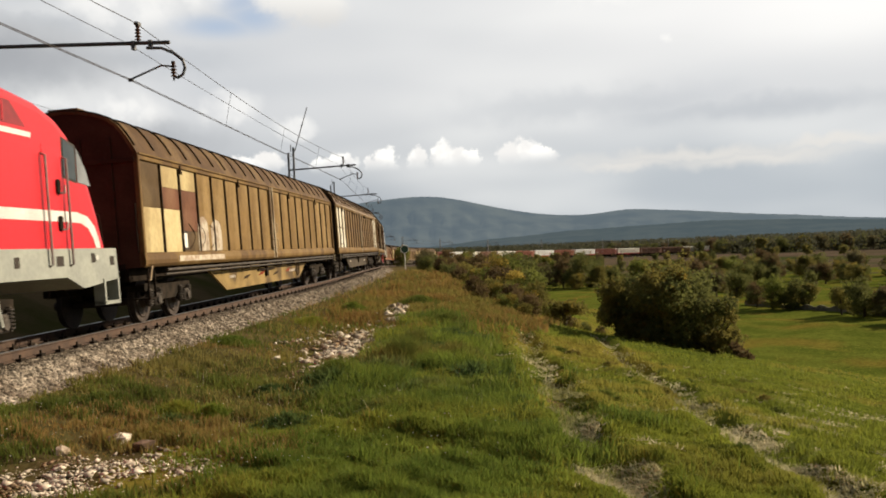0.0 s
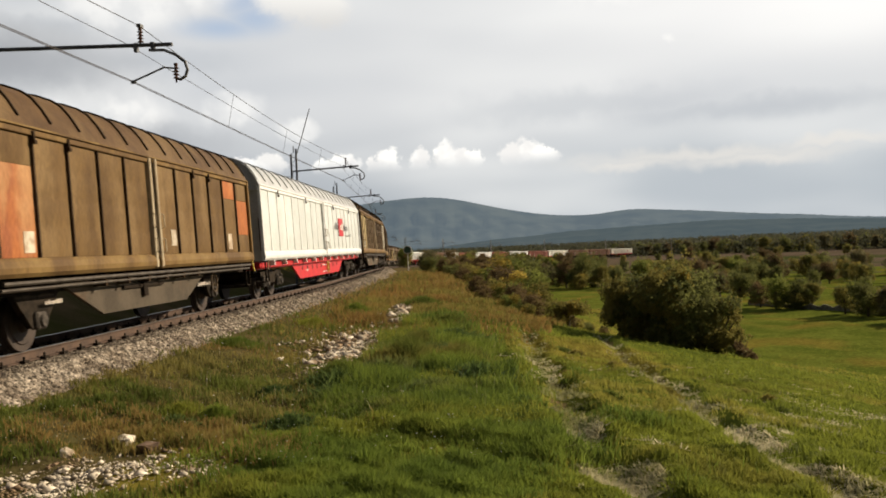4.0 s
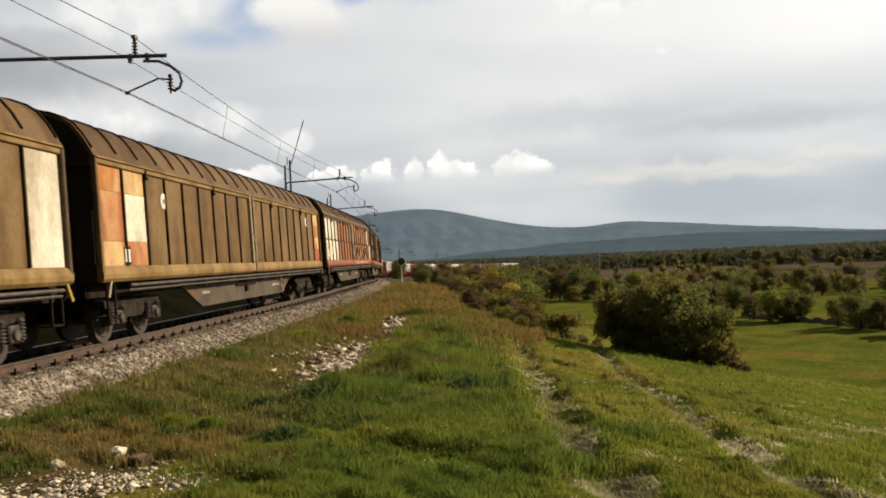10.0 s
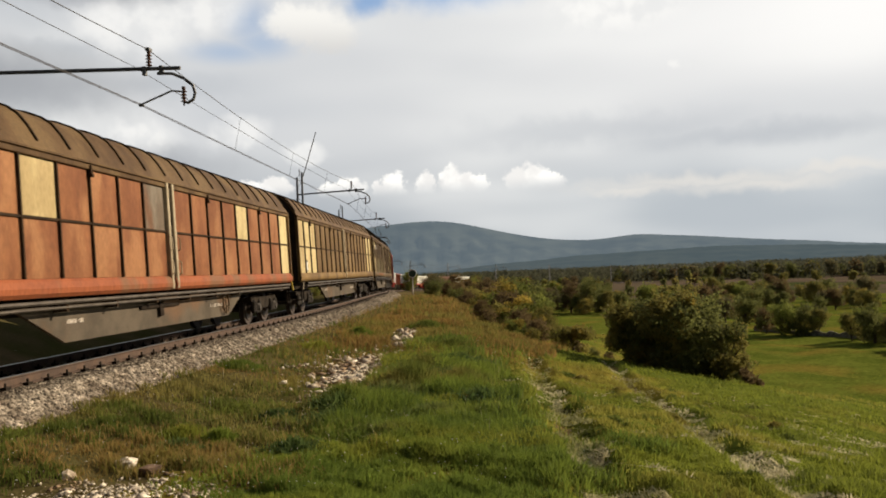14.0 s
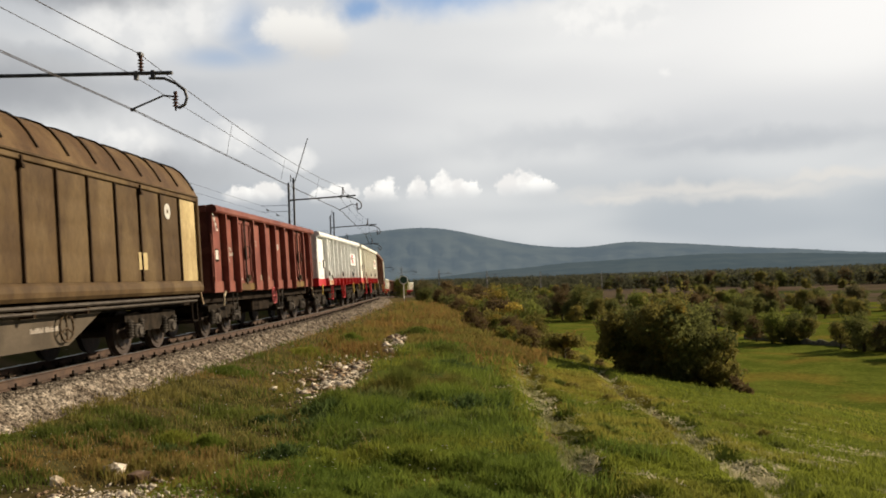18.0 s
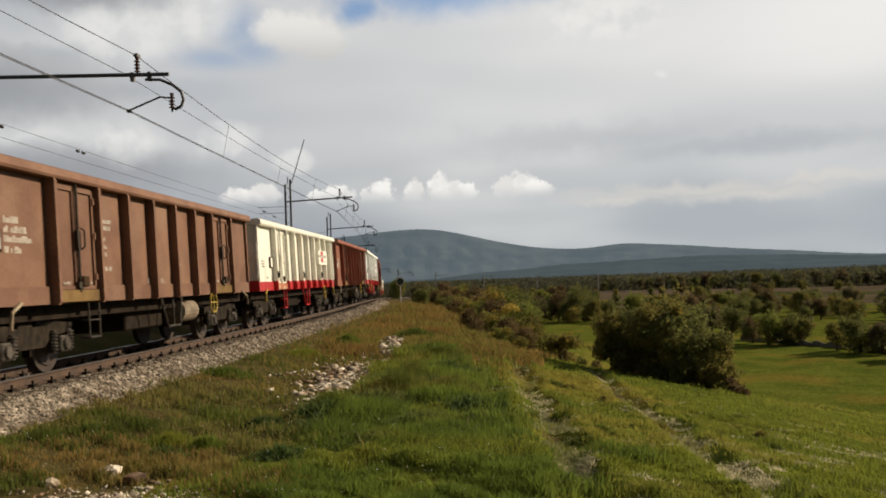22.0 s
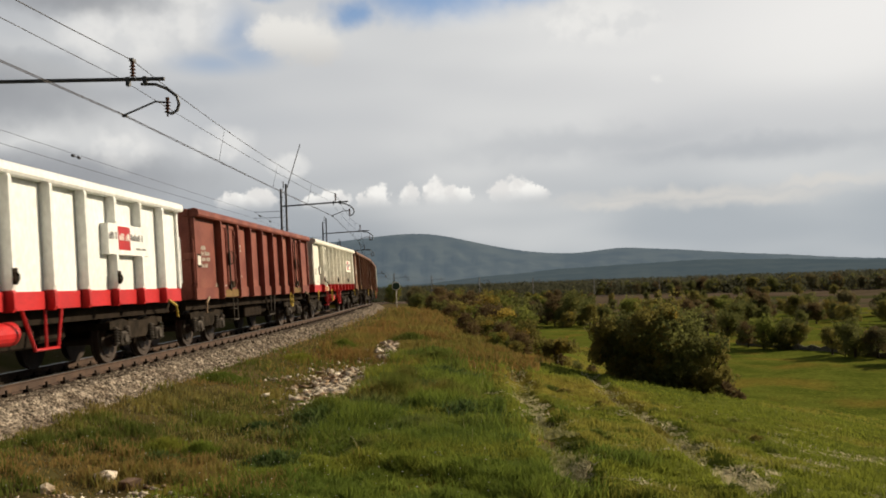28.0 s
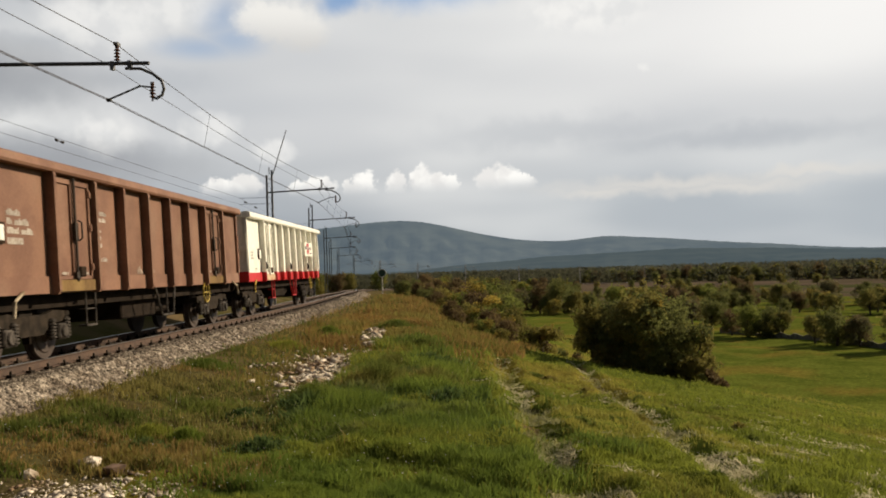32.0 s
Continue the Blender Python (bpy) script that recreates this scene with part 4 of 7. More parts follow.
    for k in (-1, 1):
        part("grab_handle", extrude_x(bmesh.new(), [(k * (h - 0.30), 1.16), (k * (h - 0.24), 1.16), (k * (h - 0.08), 0.88), (k * (h - 0.14), 0.86)], 1.47, 1.50), M["post_pale" if index % 3 else "yellow"], car, "chipped pale shunter's handle")
        part("shunter_step", boxes((1.05, 1.40, k * (h - 0.45) - 0.18, k * (h - 0.45) + 0.18, 0.50, 0.53), (1.36, 1.40, k * (h - 0.45) - 0.18, k * (h - 0.45) - 0.15, 0.50, 1.10), (1.36, 1.40, k * (h - 0.45) + 0.15, k * (h - 0.45) + 0.18, 0.50, 1.10)), M["grime"], car)
        part("corner_rail", pipe(bmesh.new(), [(1.36, k * h, 1.45), (1.38, k * (h + 0.10), 1.47), (1.38, k * (h + 0.10), 2.38), (1.36, k * h, 2.40)], 0.014), M["post_pale" if k > 0 else "grime"], car)
    for kind, y, z, wd, ht in marks:
        if kind == "disc":
            disc = part("round_mark", tube(bmesh.new(), (1.419, y, z), (1.4235, y, z), wd, n=18), M["mark"], car, "round white painted mark")
            part("mark_centre", tube(bmesh.new(), (1.4236, y, z), (1.425, y, z), wd * 0.3, n=10), M["drab"], disc)
            continue
        plate = part("data_plate" if kind == "mark" else "painted_patch", boxes((1.419, 1.4255, y - wd / 2, y + wd / 2, z, z + ht)), M[kind], car)
        if kind == "mark":
            part("plate_frame", boxes((1.416, 1.422, y - wd / 2 - 0.05, y + wd / 2 + 0.05, z - 0.05, z + ht + 0.06)), M["dark_panel"], plate)
    ends(car, h)
    if two_axle:
        for y in (-h + 2.7, h - 2.7):
            ws = part("wheelset", shared("wheelset", make_wheelset, M["wheel"]), None, car, at=pose(0, y, WHEEL_R))
            SPIN.append((ws, y, WHEEL_R, index))
            part("axle_guard", shared("axle_guard", lambda: extrude_x(bmesh.new(), [(-0.75, 0.95), (-0.2, 0.36), (0.2, 0.36), (0.75, 0.95)], 1.0, 1.10), M["bogie"]), None, car, at=pose(0, y, 0))
            part("axle_box", shared("axle_box", make_axle_box, M["bogie_lit"]), None, car, at=pose(0, y, 0))
    else:
        for y in (-h + 2.2, h - 2.2):
            bogie(car, y, index)
    return car


WALL_X = 1.357     # outer face of an open wagon's side sheets


def make_rib(z0, z1):
    def make():
        bm = bmesh.new()
        extrude_y(bm, [(1.35, z0), (1.35, z1), (1.515, z1), (1.535, z1 - 0.06), (1.535, z0 + 0.06), (1.50, z0)], -0.042, 0.042)
        return bm
    return make


def make_door_leaf(w):
    def make():
        bm = bmesh.new()
        x = WALL_X + 0.015
        box(bm, x, x + 0.03, -w / 2, w / 2, 1.34, 3.06)
        for y0, y1, z0, z1 in ((-w / 2, -w / 2 + 0.06, 1.34, 3.06), (w / 2 - 0.06, w / 2, 1.34, 3.06), (-w / 2, w / 2, 1.34, 1.40), (-w / 2, w / 2, 2.98, 3.06)):
            box(bm, x + 0.03, x + 0.065, y0, y1, z0, z1)
        return bm
    return make


def lock_bar():
    bm = boxes((1.44, 1.50, -0.05, 0.05, 2.0, 2.32), (1.44, 1.50, -0.09, 0.09, 1.36, 1.46))
    pipe(bm, [(1.475, 0, 1.3), (1.475, 0, 3.1)], 0.024)
    return pipe(bm, [(1.50, 0.05, 2.0), (1.56, 0.06, 2.05), (1.56, 0.06, 2.32), (1.50, 0.05, 2.36)], 0.016)


def tie_ring():
    bm = boxes((1.536, 1.550, -0.07, 0.07, 1.50, 1.74))
    return hoop(bm, (1.565, 0, 1.60), 0.075, 0.014, n=10)


def gondola(index, L, paint, label, white=False, tank=None, short_bays=False, wheel="yellow", seed=0, wheel_place=None):
    """A high-sided open wagon with deep pressed ribs and double side doors."""
    car = tagged(new("open_wagon"), label, "freight wagon", "wagons of the train")
    Lb = L - 2 * OVERHANG
    h = Lb / 2
    P = M[paint]
    low = M["red"] if white else P
    for k in (-1, 1):
        a, b = sorted((k * 1.29, k * 1.35))
        part("side_wall", boxes((a, b, -h, h, 1.14, 3.2)), P, car)
        a, b = sorted((k * h, k * (h - 0.06)))
        wall = part("end_wall", boxes((-1.34, 1.34, a, b, 1.14, 3.2)), P, car)
        for x in (-0.7, 0.0, 0.7):
            part("end_stiffener", shared(("gondola_end_stiffener", paint), lambda: boxes((-0.07, 0.07, -0.07, 0.07, 1.2, 3.15)), P), None, wall, at=pose(x, k * h, 0))
        part("end_beam", boxes((-1.40, 1.40, k * h - 0.07, k * h + 0.07, 2.1, 2.25)), P, wall)
        if white:
            a, b = sorted((k * h, k * (h + 0.012)))
            part("end_base", boxes((-1.4, 1.4, a, b, 1.12, 1.44)), low, car)
        rail = [(1.29, 3.12), (1.53, 3.12), (1.555, 3.16), (1.54, 3.27), (1.44, 3.32), (1.29, 3.30)]
        part("top_rail", extrude_y(bmesh.new(), [(k * x, z) for x, z in rail], -h - 0.02, h + 0.02), P, car)
        part("top_rail", boxes((-1.29, 1.29, k * h - 0.08, k * h + 0.08, 3.14, 3.30)), P, car)
        a, b = sorted((k * 1.35, k * 1.395))
        part("lower_beam", boxes((a, b, -h, h, 1.12, 1.40)), low, car, "red painted lower beam" if white else "")
        a, b = sorted((k * h, k * (h - 0.09)))
        part("corner_post", boxes((1.35, 1.42, a, b, 1.40, 3.14)), P, car)
    part("wagon_floor", boxes((-1.29, 1.29, -h + 0.06, h - 0.06, 1.16, 1.24)), M["grime"], car)
    # bays: (width, kind) from the leading end
    if white:
        bays = [(1.95, "p"), (1.72, "d")] + [((Lb - 3.67) / 8, "p")] * 8
    elif short_bays:
        bays = [(0.85, "p"), (1.05, "p"), (1.62, "d")] + [((Lb - 7.04) / 4, "p")] * 4 + [(1.62, "d"), (1.05, "p"), (0.85, "p")]
    else:
        bays = [(1.85, "p"), (1.60, "d")] + [((Lb - 6.9) / 5, "p")] * 5 + [(1.60, "d"), (1.85, "p")]
    y, edges = -h, []
    for i, (w, kind) in enumerate(bays):
        part("wall_panel", coloured(("wall_panel", round(w, 2)), pressed_panel(w - 0.10, 1.72, 1), P), None, car, at=pose(WALL_X - 0.006, y + w / 2, 1.40))
        if kind == "d":
            for k in (-1, 1):
                leaf = part("door_leaf", shared(("door_leaf", paint, round(w, 2)), make_door_leaf(w / 2 - 0.12), P), None, car, at=pose(0, y + w / 2 + k * (w / 4 - 0.045), 0))
                for z in (1.5, 2.2, 2.8):
                    part("hinge", shared(("hinge", paint), lambda: boxes((1.40, 1.46, -0.03, 0.03, 0.0, 0.12)), P), None, leaf, at=pose(0, k * (w / 4 - 0.07), z))
                letters(car, WALL_X + 0.081, y + w / 2 + k * w / 4 - 0.12, 1.42, 0.24, 0.05, "mark_dim", i + k)
            part("lock_bar", shared(("lock_bar", paint), lock_bar, M["dark_panel"] if not white else P), None, car, at=pose(0, y + w / 2, 0))
            part("lock_case", shared("lock_case", lambda: boxes((1.45, 1.53, -0.10, 0.12, 1.38, 1.56), bevel=0.02), M["rib_dark"]), None, car, at=pose(0, y + w / 2 + 0.12, 0))
            part("door_sill", boxes((1.396, 1.47, y + 0.1, y + w - 0.1, 1.14, 1.33)), M["tan"] if not white else M["scuffed"], car, "scuffed tan door sill" if not white else "scuffed orange door sill")
        y += w
        if i < len(bays) - 1:
            edges.append(y)
    for i, e in enumerate(edges):
        if white and i in (6, 7):
            part("rib", shared(("rib_top", paint), make_rib(2.60, 3.13), P), None, car, at=pose(0, e, 0))
            part("rib", shared(("rib_mid", paint), make_rib(1.42, 2.07), P), None, car, at=pose(0, e, 0))
        else:
            part("rib", shared(("rib", paint), make_rib(1.42 if white else 1.10, 3.13), P), None, car, at=pose(0, e, 0))
        if white:
            part("rib_foot", shared(("rib_foot", "red"), make_rib(1.10, 1.42), low), None, car, "red rib foot", pose(0, e, 0))
        if i in (0, 3, 6) and white:
            part("tie_ring", shared("tie_ring", tie_ring, M["grime"]), None, car, at=pose(0, e, 0))
    if white:
        mid = (edges[6] + edges[7]) / 2
        sign = part("sign_board", boxes((1.36, 1.52, mid - 0.95, mid + 0.95, 2.05, 2.62)), P, car)
        part("logo_square", boxes((1.521, 1.526, mid - 0.52, mid + 0.02, 2.14, 2.58)), M["red"], sign, "red company square")
        letters(sign, 1.5265, mid - 0.48, 2.32, 0.46, 0.13, "mark", index)
        for y0, wd, z, ht in ((mid - 0.92, 0.36, 2.33, 0.13), (mid + 0.06, 0.58, 2.33, 0.13), (mid + 0.3, 0.5, 2.16, 0.035)):
            letters(sign, 1.521, y0, z, wd, ht, "mark_grey", index + int(z * 100))
        holder = part("label_holder", boxes((WALL_X, 1.42, -h + 1.48, -h + 1.78, 1.84, 2.18)), M["rib_dark"], car)
        part("label_card", boxes((1.421, 1.424, -h + 1.51, -h + 1.75, 1.87, 2.15)), P, holder)
        for k in range(3):
            letters(car, WALL_X + 0.016, -h + 0.5, 2.02 - 0.09 * k, 0.42 - 0.08 * (k % 2), 0.05, "mark_soft", index + k)
        letters(car, WALL_X + 0.016, -h + 1.0, 1.50, 0.3, 0.06, "mark_soft", index)
    else:
        rng = random.Random(seed + 40)
        e = edges[2] if short_bays else edges[1]
        lead = -h + (1.02 if short_bays else 0.55)
        for k, (w, z) in enumerate(((0.42, 2.34), (0.66, 2.20), (0.78, 2.06), (0.46, 1.90))):
            letters(car, WALL_X + 0.016, lead, z, w, 0.10, "mark_dim", seed + k, "pale stencilled lettering")
        for k, (w, z) in enumerate(((0.55, 2.52), (0.55, 2.40), (0.30, 2.20), (0.32, 2.06), (0.30, 1.92), (0.5, 1.66))):
            letters(car, WALL_X + 0.016, e + 0.2, z, w, 0.08, "mark_dim", seed + 9 + k, "pale stencilled lettering")
        for k in range(5):
            b = edges[(3 + k) % len(edges)] + 0.2
            letters(car, WALL_X + 0.016, b, 1.44 + 0.5 * (k % 2) * rng.random(), 0.3, 0.07, "mark_dim", seed + 20 + k)
        holder = part("label_holder", boxes((WALL_X, 1.41, -h + 0.12, -h + 0.42, 1.90, 2.22)), M["rib_dark"], car)
        part("label_card", boxes((1.411, 1.415, -h + 0.16, -h + 0.38, 1.95, 2.18)), M["mark"], holder)
        for k in range(3):
            y0 = rng.uniform(-h + 1.0, h - 1.2)
            part("scrape", extrude_x(bmesh.new(), [(y0, 1.42), (y0 + 0.25, 1.42), (y0 + 0.18, 1.50 + 0.1 * rng.random()), (y0 + 0.05, 1.53)], WALL_X + 0.016, WALL_X + 0.0165), M["scrape"], car)
        if short_bays:
            part("logo_square", boxes((WALL_X + 0.016, WALL_X + 0.02, edges[4] + 0.14, edges[4] + 0.42, 2.36, 2.60)), M["mark"], car, "white company square")
            letters(car, WALL_X + 0.016, edges[4] + 0.46, 2.38, 0.45, 0.17, "mark", 3)
            plate = part("warning_plate", extrude_x(bmesh.new(), [(-h + 0.0, 3.10), (-h + 0.10, 3.10), (-h + 0.42, 2.68), (-h + 0.30, 2.66)], 1.425, 1.432), M["mark"], car, "white plate with dark slanting bars")
            for k in range(3):
                a = -h + 0.06 + 0.10 * k
                part("bar", extrude_x(bmesh.new(), [(a, 3.06 - 0.13 * k), (a + 0.09, 3.04 - 0.13 * k), (a + 0.07, 2.98 - 0.13 * k), (a - 0.01, 3.00 - 0.13 * k)], 1.433, 1.436), M["dark_panel"], plate)
            part("round_mark", tube(bmesh.new(), (WALL_X + 0.016, h - 1.35, 2.22), (WALL_X + 0.02, h - 1.35, 2.22), 0.15, n=16), M["mark_dim"], car)
    # underframe
    for k in (-1, 1):
        part("solebar", boxes((k * 1.05 - 0.05, k * 1.05 + 0.05, -h, h, 0.88, 1.12)), M["grime"], car)
        part("headstock", boxes((-1.0, 1.0, k * (h - 0.05) - 0.05, k * (h - 0.05) + 0.05, 0.85, 1.12)), M["grime"], car)
    part("centre_sill", boxes((-0.25, 0.25, -h + 0.1, h - 0.1, 0.8, 1.12)), M["grime"], car)
    part("hopper_gear", boxes((-0.9, 0.9, -0.9, 1.1, 0.50, 0.9), bevel=0.03), M["grime"], car)
    part("brake_cylinder", boxes((-0.7, 0.7, 1.6, 2.6, 0.55, 0.85), bevel=0.06), M["grime"], car)
    loop = M["red"] if white else M["bogie_lit"]
    y0, wd = 0.5, 0.62
    bm = pipe(bmesh.new(), [(1.36, y0 - wd, 1.12), (1.38, y0 - wd + 0.30, 0.50), (1.38, y0 + wd - 0.22, 0.50), (1.36, y0 + wd, 1.12)], 0.030)
    part("step_frame", bm, loop, car, "red bent-pipe step frame" if white else "")
    part("step_post", pipe(bmesh.new(), [(1.37, y0 + 0.05, 0.50), (1.37, y0 + 0.05, 1.12)], 0.026), loop, car)
    ys = edges[1] - 0.35
    bm = boxes((1.22, 1.40, ys, ys + 0.40, 0.50, 0.535), (1.24, 1.38, ys, ys + 0.40, 0.80, 0.82))
    pipe(bm, [(1.38, ys, 1.12), (1.38, ys, 0.52)], 0.020)
    pipe(bm, [(1.38, ys + 0.40, 1.12), (1.38, ys + 0.40, 0.52)], 0.020)
    part("foot_step", bm, loop, car)
    if tank:
        yt, rt = ((-0.9, 0.19) if white else (1.5, 0.25))
        prof = [(yt - 0.06, rt * 0.5), (yt, rt), (yt + 0.95, rt), (yt + 1.01, rt * 0.5)]
        bm = bmesh.new()
        for (a, r0), (b, r1) in zip(prof, prof[1:]):
            tube(bm, (1.05, a, 0.78), (1.05, b, 0.78), r0, r1, n=18)
        part("air_tank", bm, M[tank], car, "cylindrical brake air tank")
    yw = (h - 2.6 if white else h - 3.4) if wheel_place is None else wheel_place
    bm = hoop(bmesh.new(), (1.42, yw, 0.92), 0.25, 0.022)
    pipe(bm, [(1.42, yw, 0.67), (1.42, yw, 1.17)], 0.014)
    pipe(bm, [(1.42, yw - 0.24, 0.92), (1.42, yw + 0.24, 0.92)], 0.014)
    part("hand_wheel", bm, M[wheel], car, "spoked brake wheel")
    for k in (-1, 1):
        part("grab_handle", pipe(bmesh.new(), [(1.42, k * (h - 0.85), 1.16), (1.46, k * (h - 0.50), 1.02), (1.46, k * (h - 0.45), 0.78)], 0.026), M["yellow" if white else "post_pale"], car, "shunter's handle")
        part("corner_rail", pipe(bmesh.new(), [(1.36, k * (h + 0.02), 1.5), (1.40, k * (h + 0.09), 1.52), (1.40, k * (h + 0.09), 2.55), (1.36, k * (h + 0.02), 2.57)], 0.018), P, car)
    ends(car, h)
    for y in (-h + 1.75, h - 1.75):
        bogie(car, y, index)
    return car


def locomotive(index, L):
    car = tagged(new("locomotive"), "red electric locomotive with white stripe and grey skirt", "locomotive")
    h = L / 2 - 0.62
    nose = [(h - 4.4, 3.92), (h - 3.3, 3.88), (h - 2.35, 3.78), (h - 1.80, 3.62), (h - 1.45, 3.42), (h - 1.12, 3.10), (h - 0.80, 2.62), (h - 0.55, 2.10), (h - 0.34, 1.52)]
    outline = [(-y, z) for y, z in nose[::-1]] + nose
    bm = bmesh.new()
    extrude_x(bm, outline, -1.46, 1.46)
    es = [e for e in bm.edges if abs(e.verts[0].co.x - e.verts[1].co.x) < 1e-4 and min(v.co.z for v in e.verts) > 1.50 and max(v.co.z for v in e.verts) > 1.6]
    bmesh.ops.bevel(bm, geom=es, offset=0.16, segments=3, affect="EDGES", profile=0.6)
    for f in bm.faces:
        f.smooth = abs(f.normal.x) < 0.97 and f.normal.z > -0.5
    part("body", bm, M["loco_red"], car, "glossy red body shell")
    skirt = [(-h, 1.52), (h, 1.52), (h + 0.03, 0.98), (h - 1.30, 0.86), (h - 1.85, 1.06), (-h + 1.85, 1.06), (-h + 1.3, 0.86), (-h - 0.03, 0.98)]
    part("skirt", extrude_x(bmesh.new(), skirt, -1.48, 1.48), M["loco_grey"], car, "light grey skirt")
    for k in (-1, 1):
        y = k * (h - 0.30)
        part("corner_step", boxes((1.30, 1.50, y - 0.30, y - 0.24, 0.56, 0.99), (1.30, 1.50, y + 0.24, y + 0.30, 0.56, 0.99), (1.30, 1.50, y - 0.30, y + 0.30, 0.54, 0.60)), M["loco_grey"], car, "grey corner step frame")
    sweep_y = [(h - 1.35, 2.12), (h - 0.98, 2.06), (h - 0.75, 1.90), (h - 0.62, 1.70), (h - 0.56, 1.53)]
    inner = [(h - 0.74, 1.53), (h - 0.82, 1.70), (h - 0.98, 1.86), (h - 1.22, 1.94), (h - 1.6, 1.95)]
    part("stripe", extrude_x(bmesh.new(), [(-h + 1.6, 2.12)] + sweep_y + inner + [(-h + 1.6, 1.95)], 1.462, 1.466), M["loco_white"], car, "white waist stripe")
    part("upper_stripe", boxes((1.462, 1.466, -h + 2.7, h - 2.62, 3.20, 3.28)), M["loco_white"], car, "thin white stripe")
    rear = part("side_window", extrude_x(bmesh.new(), [(h - 1.70, 2.69), (h - 1.30, 2.64), (h - 1.28, 3.20), (h - 1.66, 3.29)], 1.462, 1.470), M["cab_glass_dark"], car, "dark cab side window")
    part("window_rubber", extrude_x(bmesh.new(), [(h - 1.74, 2.66), (h - 1.25, 2.60), (h - 1.23, 3.24), (h - 1.70, 3.33)], 1.4605, 1.4615), M["dark_panel"], rear)
    part("side_window", extrude_x(bmesh.new(), [(h - 1.24, 2.62), (h - 0.80, 2.58), (h - 0.92, 2.84), (h - 1.22, 3.20)], 1.462, 1.470), M["cab_glass"], car, "cab corner window, reflection in its pale grey")
    part("cab_door", boxes((1.4605, 1.4645, h - 2.33, h - 1.72, 1.55, 3.14)), M["loco_red"], car)
    for y in (h - 2.37, h - 1.71):
        part("handrail", pipe(bmesh.new(), [(1.46, y, 1.24), (1.53, y, 1.27), (1.53, y, 2.96), (1.46, y, 2.99)], 0.022), M["handrail"], car, "tall vertical handrail")
    for z in (1.80, 2.38):
        latch = part("door_latch", boxes((1.465, 1.50, h - 1.98, h - 1.86, z, z + 0.24), bevel=0.02), M["grime"], car, "dark door latch")
        part("latch_lever", pipe(bmesh.new(), [(1.50, h - 1.92, z + 0.02), (1.55, h - 1.86, z + 0.02), (1.55, h - 1.84, z + 0.14)], 0.016), M["handrail"], latch)
    for y, w, z in ((h - 0.20, 0.17, 1.22), (h - 0.92, 0.13, 1.28), (h - 2.05, 0.22, 1.24), (h - 3.30, 0.14, 1.24), (h - 4.4, 0.2, 1.24)):
        part("skirt_opening", boxes((1.4805, 1.486, y - w / 2, y + w / 2, z, z + 0.16)), M["dark_panel"], car)
    part("skirt_lamp", tube(bmesh.new(), (1.482, h - 0.80, 1.36), (1.50, h - 0.80, 1.36), 0.05, n=12), M["mark"], car)
    part("cab_handrail", pipe(bmesh.new(), [(1.30, h - 0.34, 1.60), (1.36, h - 0.24, 1.62), (1.36, h - 0.34, 2.12), (1.30, h - 0.46, 2.16)], 0.018), M["grime"], car)
    part("roof_grille", extrude_x(bmesh.new(), [(h - 6.5, 3.34), (h - 2.75, 3.34), (h - 3.15, 3.68), (h - 6.5, 3.68)], 1.42, 1.464), M["loco_grille"], car, "dark red roof-side grille")
    for k in range(8):
        part("grille_slat", shared("grille_slat", lambda: boxes((1.464, 1.474, -0.012, 0.012, 3.36, 3.66)), M["loco_red"]), None, car, at=pose(0, h - 6.3 + k * 0.42, 0))
    part("roof_equipment", boxes((-0.8, 0.8, -h + 4, h - 3.4, 3.92, 4.08), bevel=0.05), M["grime"], car)
    part("underframe", boxes((-1.2, 1.2, -3.4, 3.4, 0.35, 1.0)), M["grime"], car)
    ends(car, h)
    for y in (-h + 4.1, h - 4.1):
        b = bogie(car, y, index)
        for k in (-0.45, 0.45):
            part("damper", tube(bmesh.new(), (1.22, k * 1.6, 0.42), (1.22, k * 1.3, 1.05), 0.045, n=8), M["loco_grey"], b, "grey damper strut")
    return car


L_LOCO = 19.3
SPEED = 12.68      # metres a second, rising gently after the first 13 seconds
CARS = []          # (object, length, half pivot distance, first place along the track)
# couplings along the train at the start, metres along the track
JOINTS = (-0.95, 21.3, 43.5, 58.45, 80.35, 102.2, 124.15, 145.95, 167.45, 189.35, 210.85, 232.35, 245.7, 259.9, 274.1, 288.5, 303.1, 317.7, 332.3, 346.9, 361.4, 376.3, 391.2, 405.8, 420.5, 435.2)


def gone(t):
    """Metres that the train has run after t seconds."""
    return SPEED * t + 0.015 * max(0.0, t - 13.0) ** 2


def scrawl(car, y0, y1, z, height, seed, mat="chalk_thin", r=0.022):
    """Looping strokes of paint, thin on the panels."""
    rng = random.Random(seed)
    y = y0
    while y < y1:
        w = rng.uniform(0.45, 0.8)
        kind = rng.randrange(3)
        pts = []
        for k in range(15):
            a = k / 14
            if kind == 0:
                p = (y + w * 0.5 + w * 0.42 * math.cos(0.8 + 5.2 * a), z + height * (0.5 + 0.5 * math.sin(0.8 + 5.2 * a)))
            elif kind == 1:
                p = (y + w * a, z + height * (1 - abs(2 * a - 1) ** 1.5))
            else:
                p = (y + w * 0.2 + w * 0.6 * math.sin(3.1 * a), z + height * a)
            pts.append((1.421, *p))
        part("graffiti", pipe(bmesh.new(), pts, r, 4), M[mat], car, "pale graffiti stroke")
        y += w + 0.12


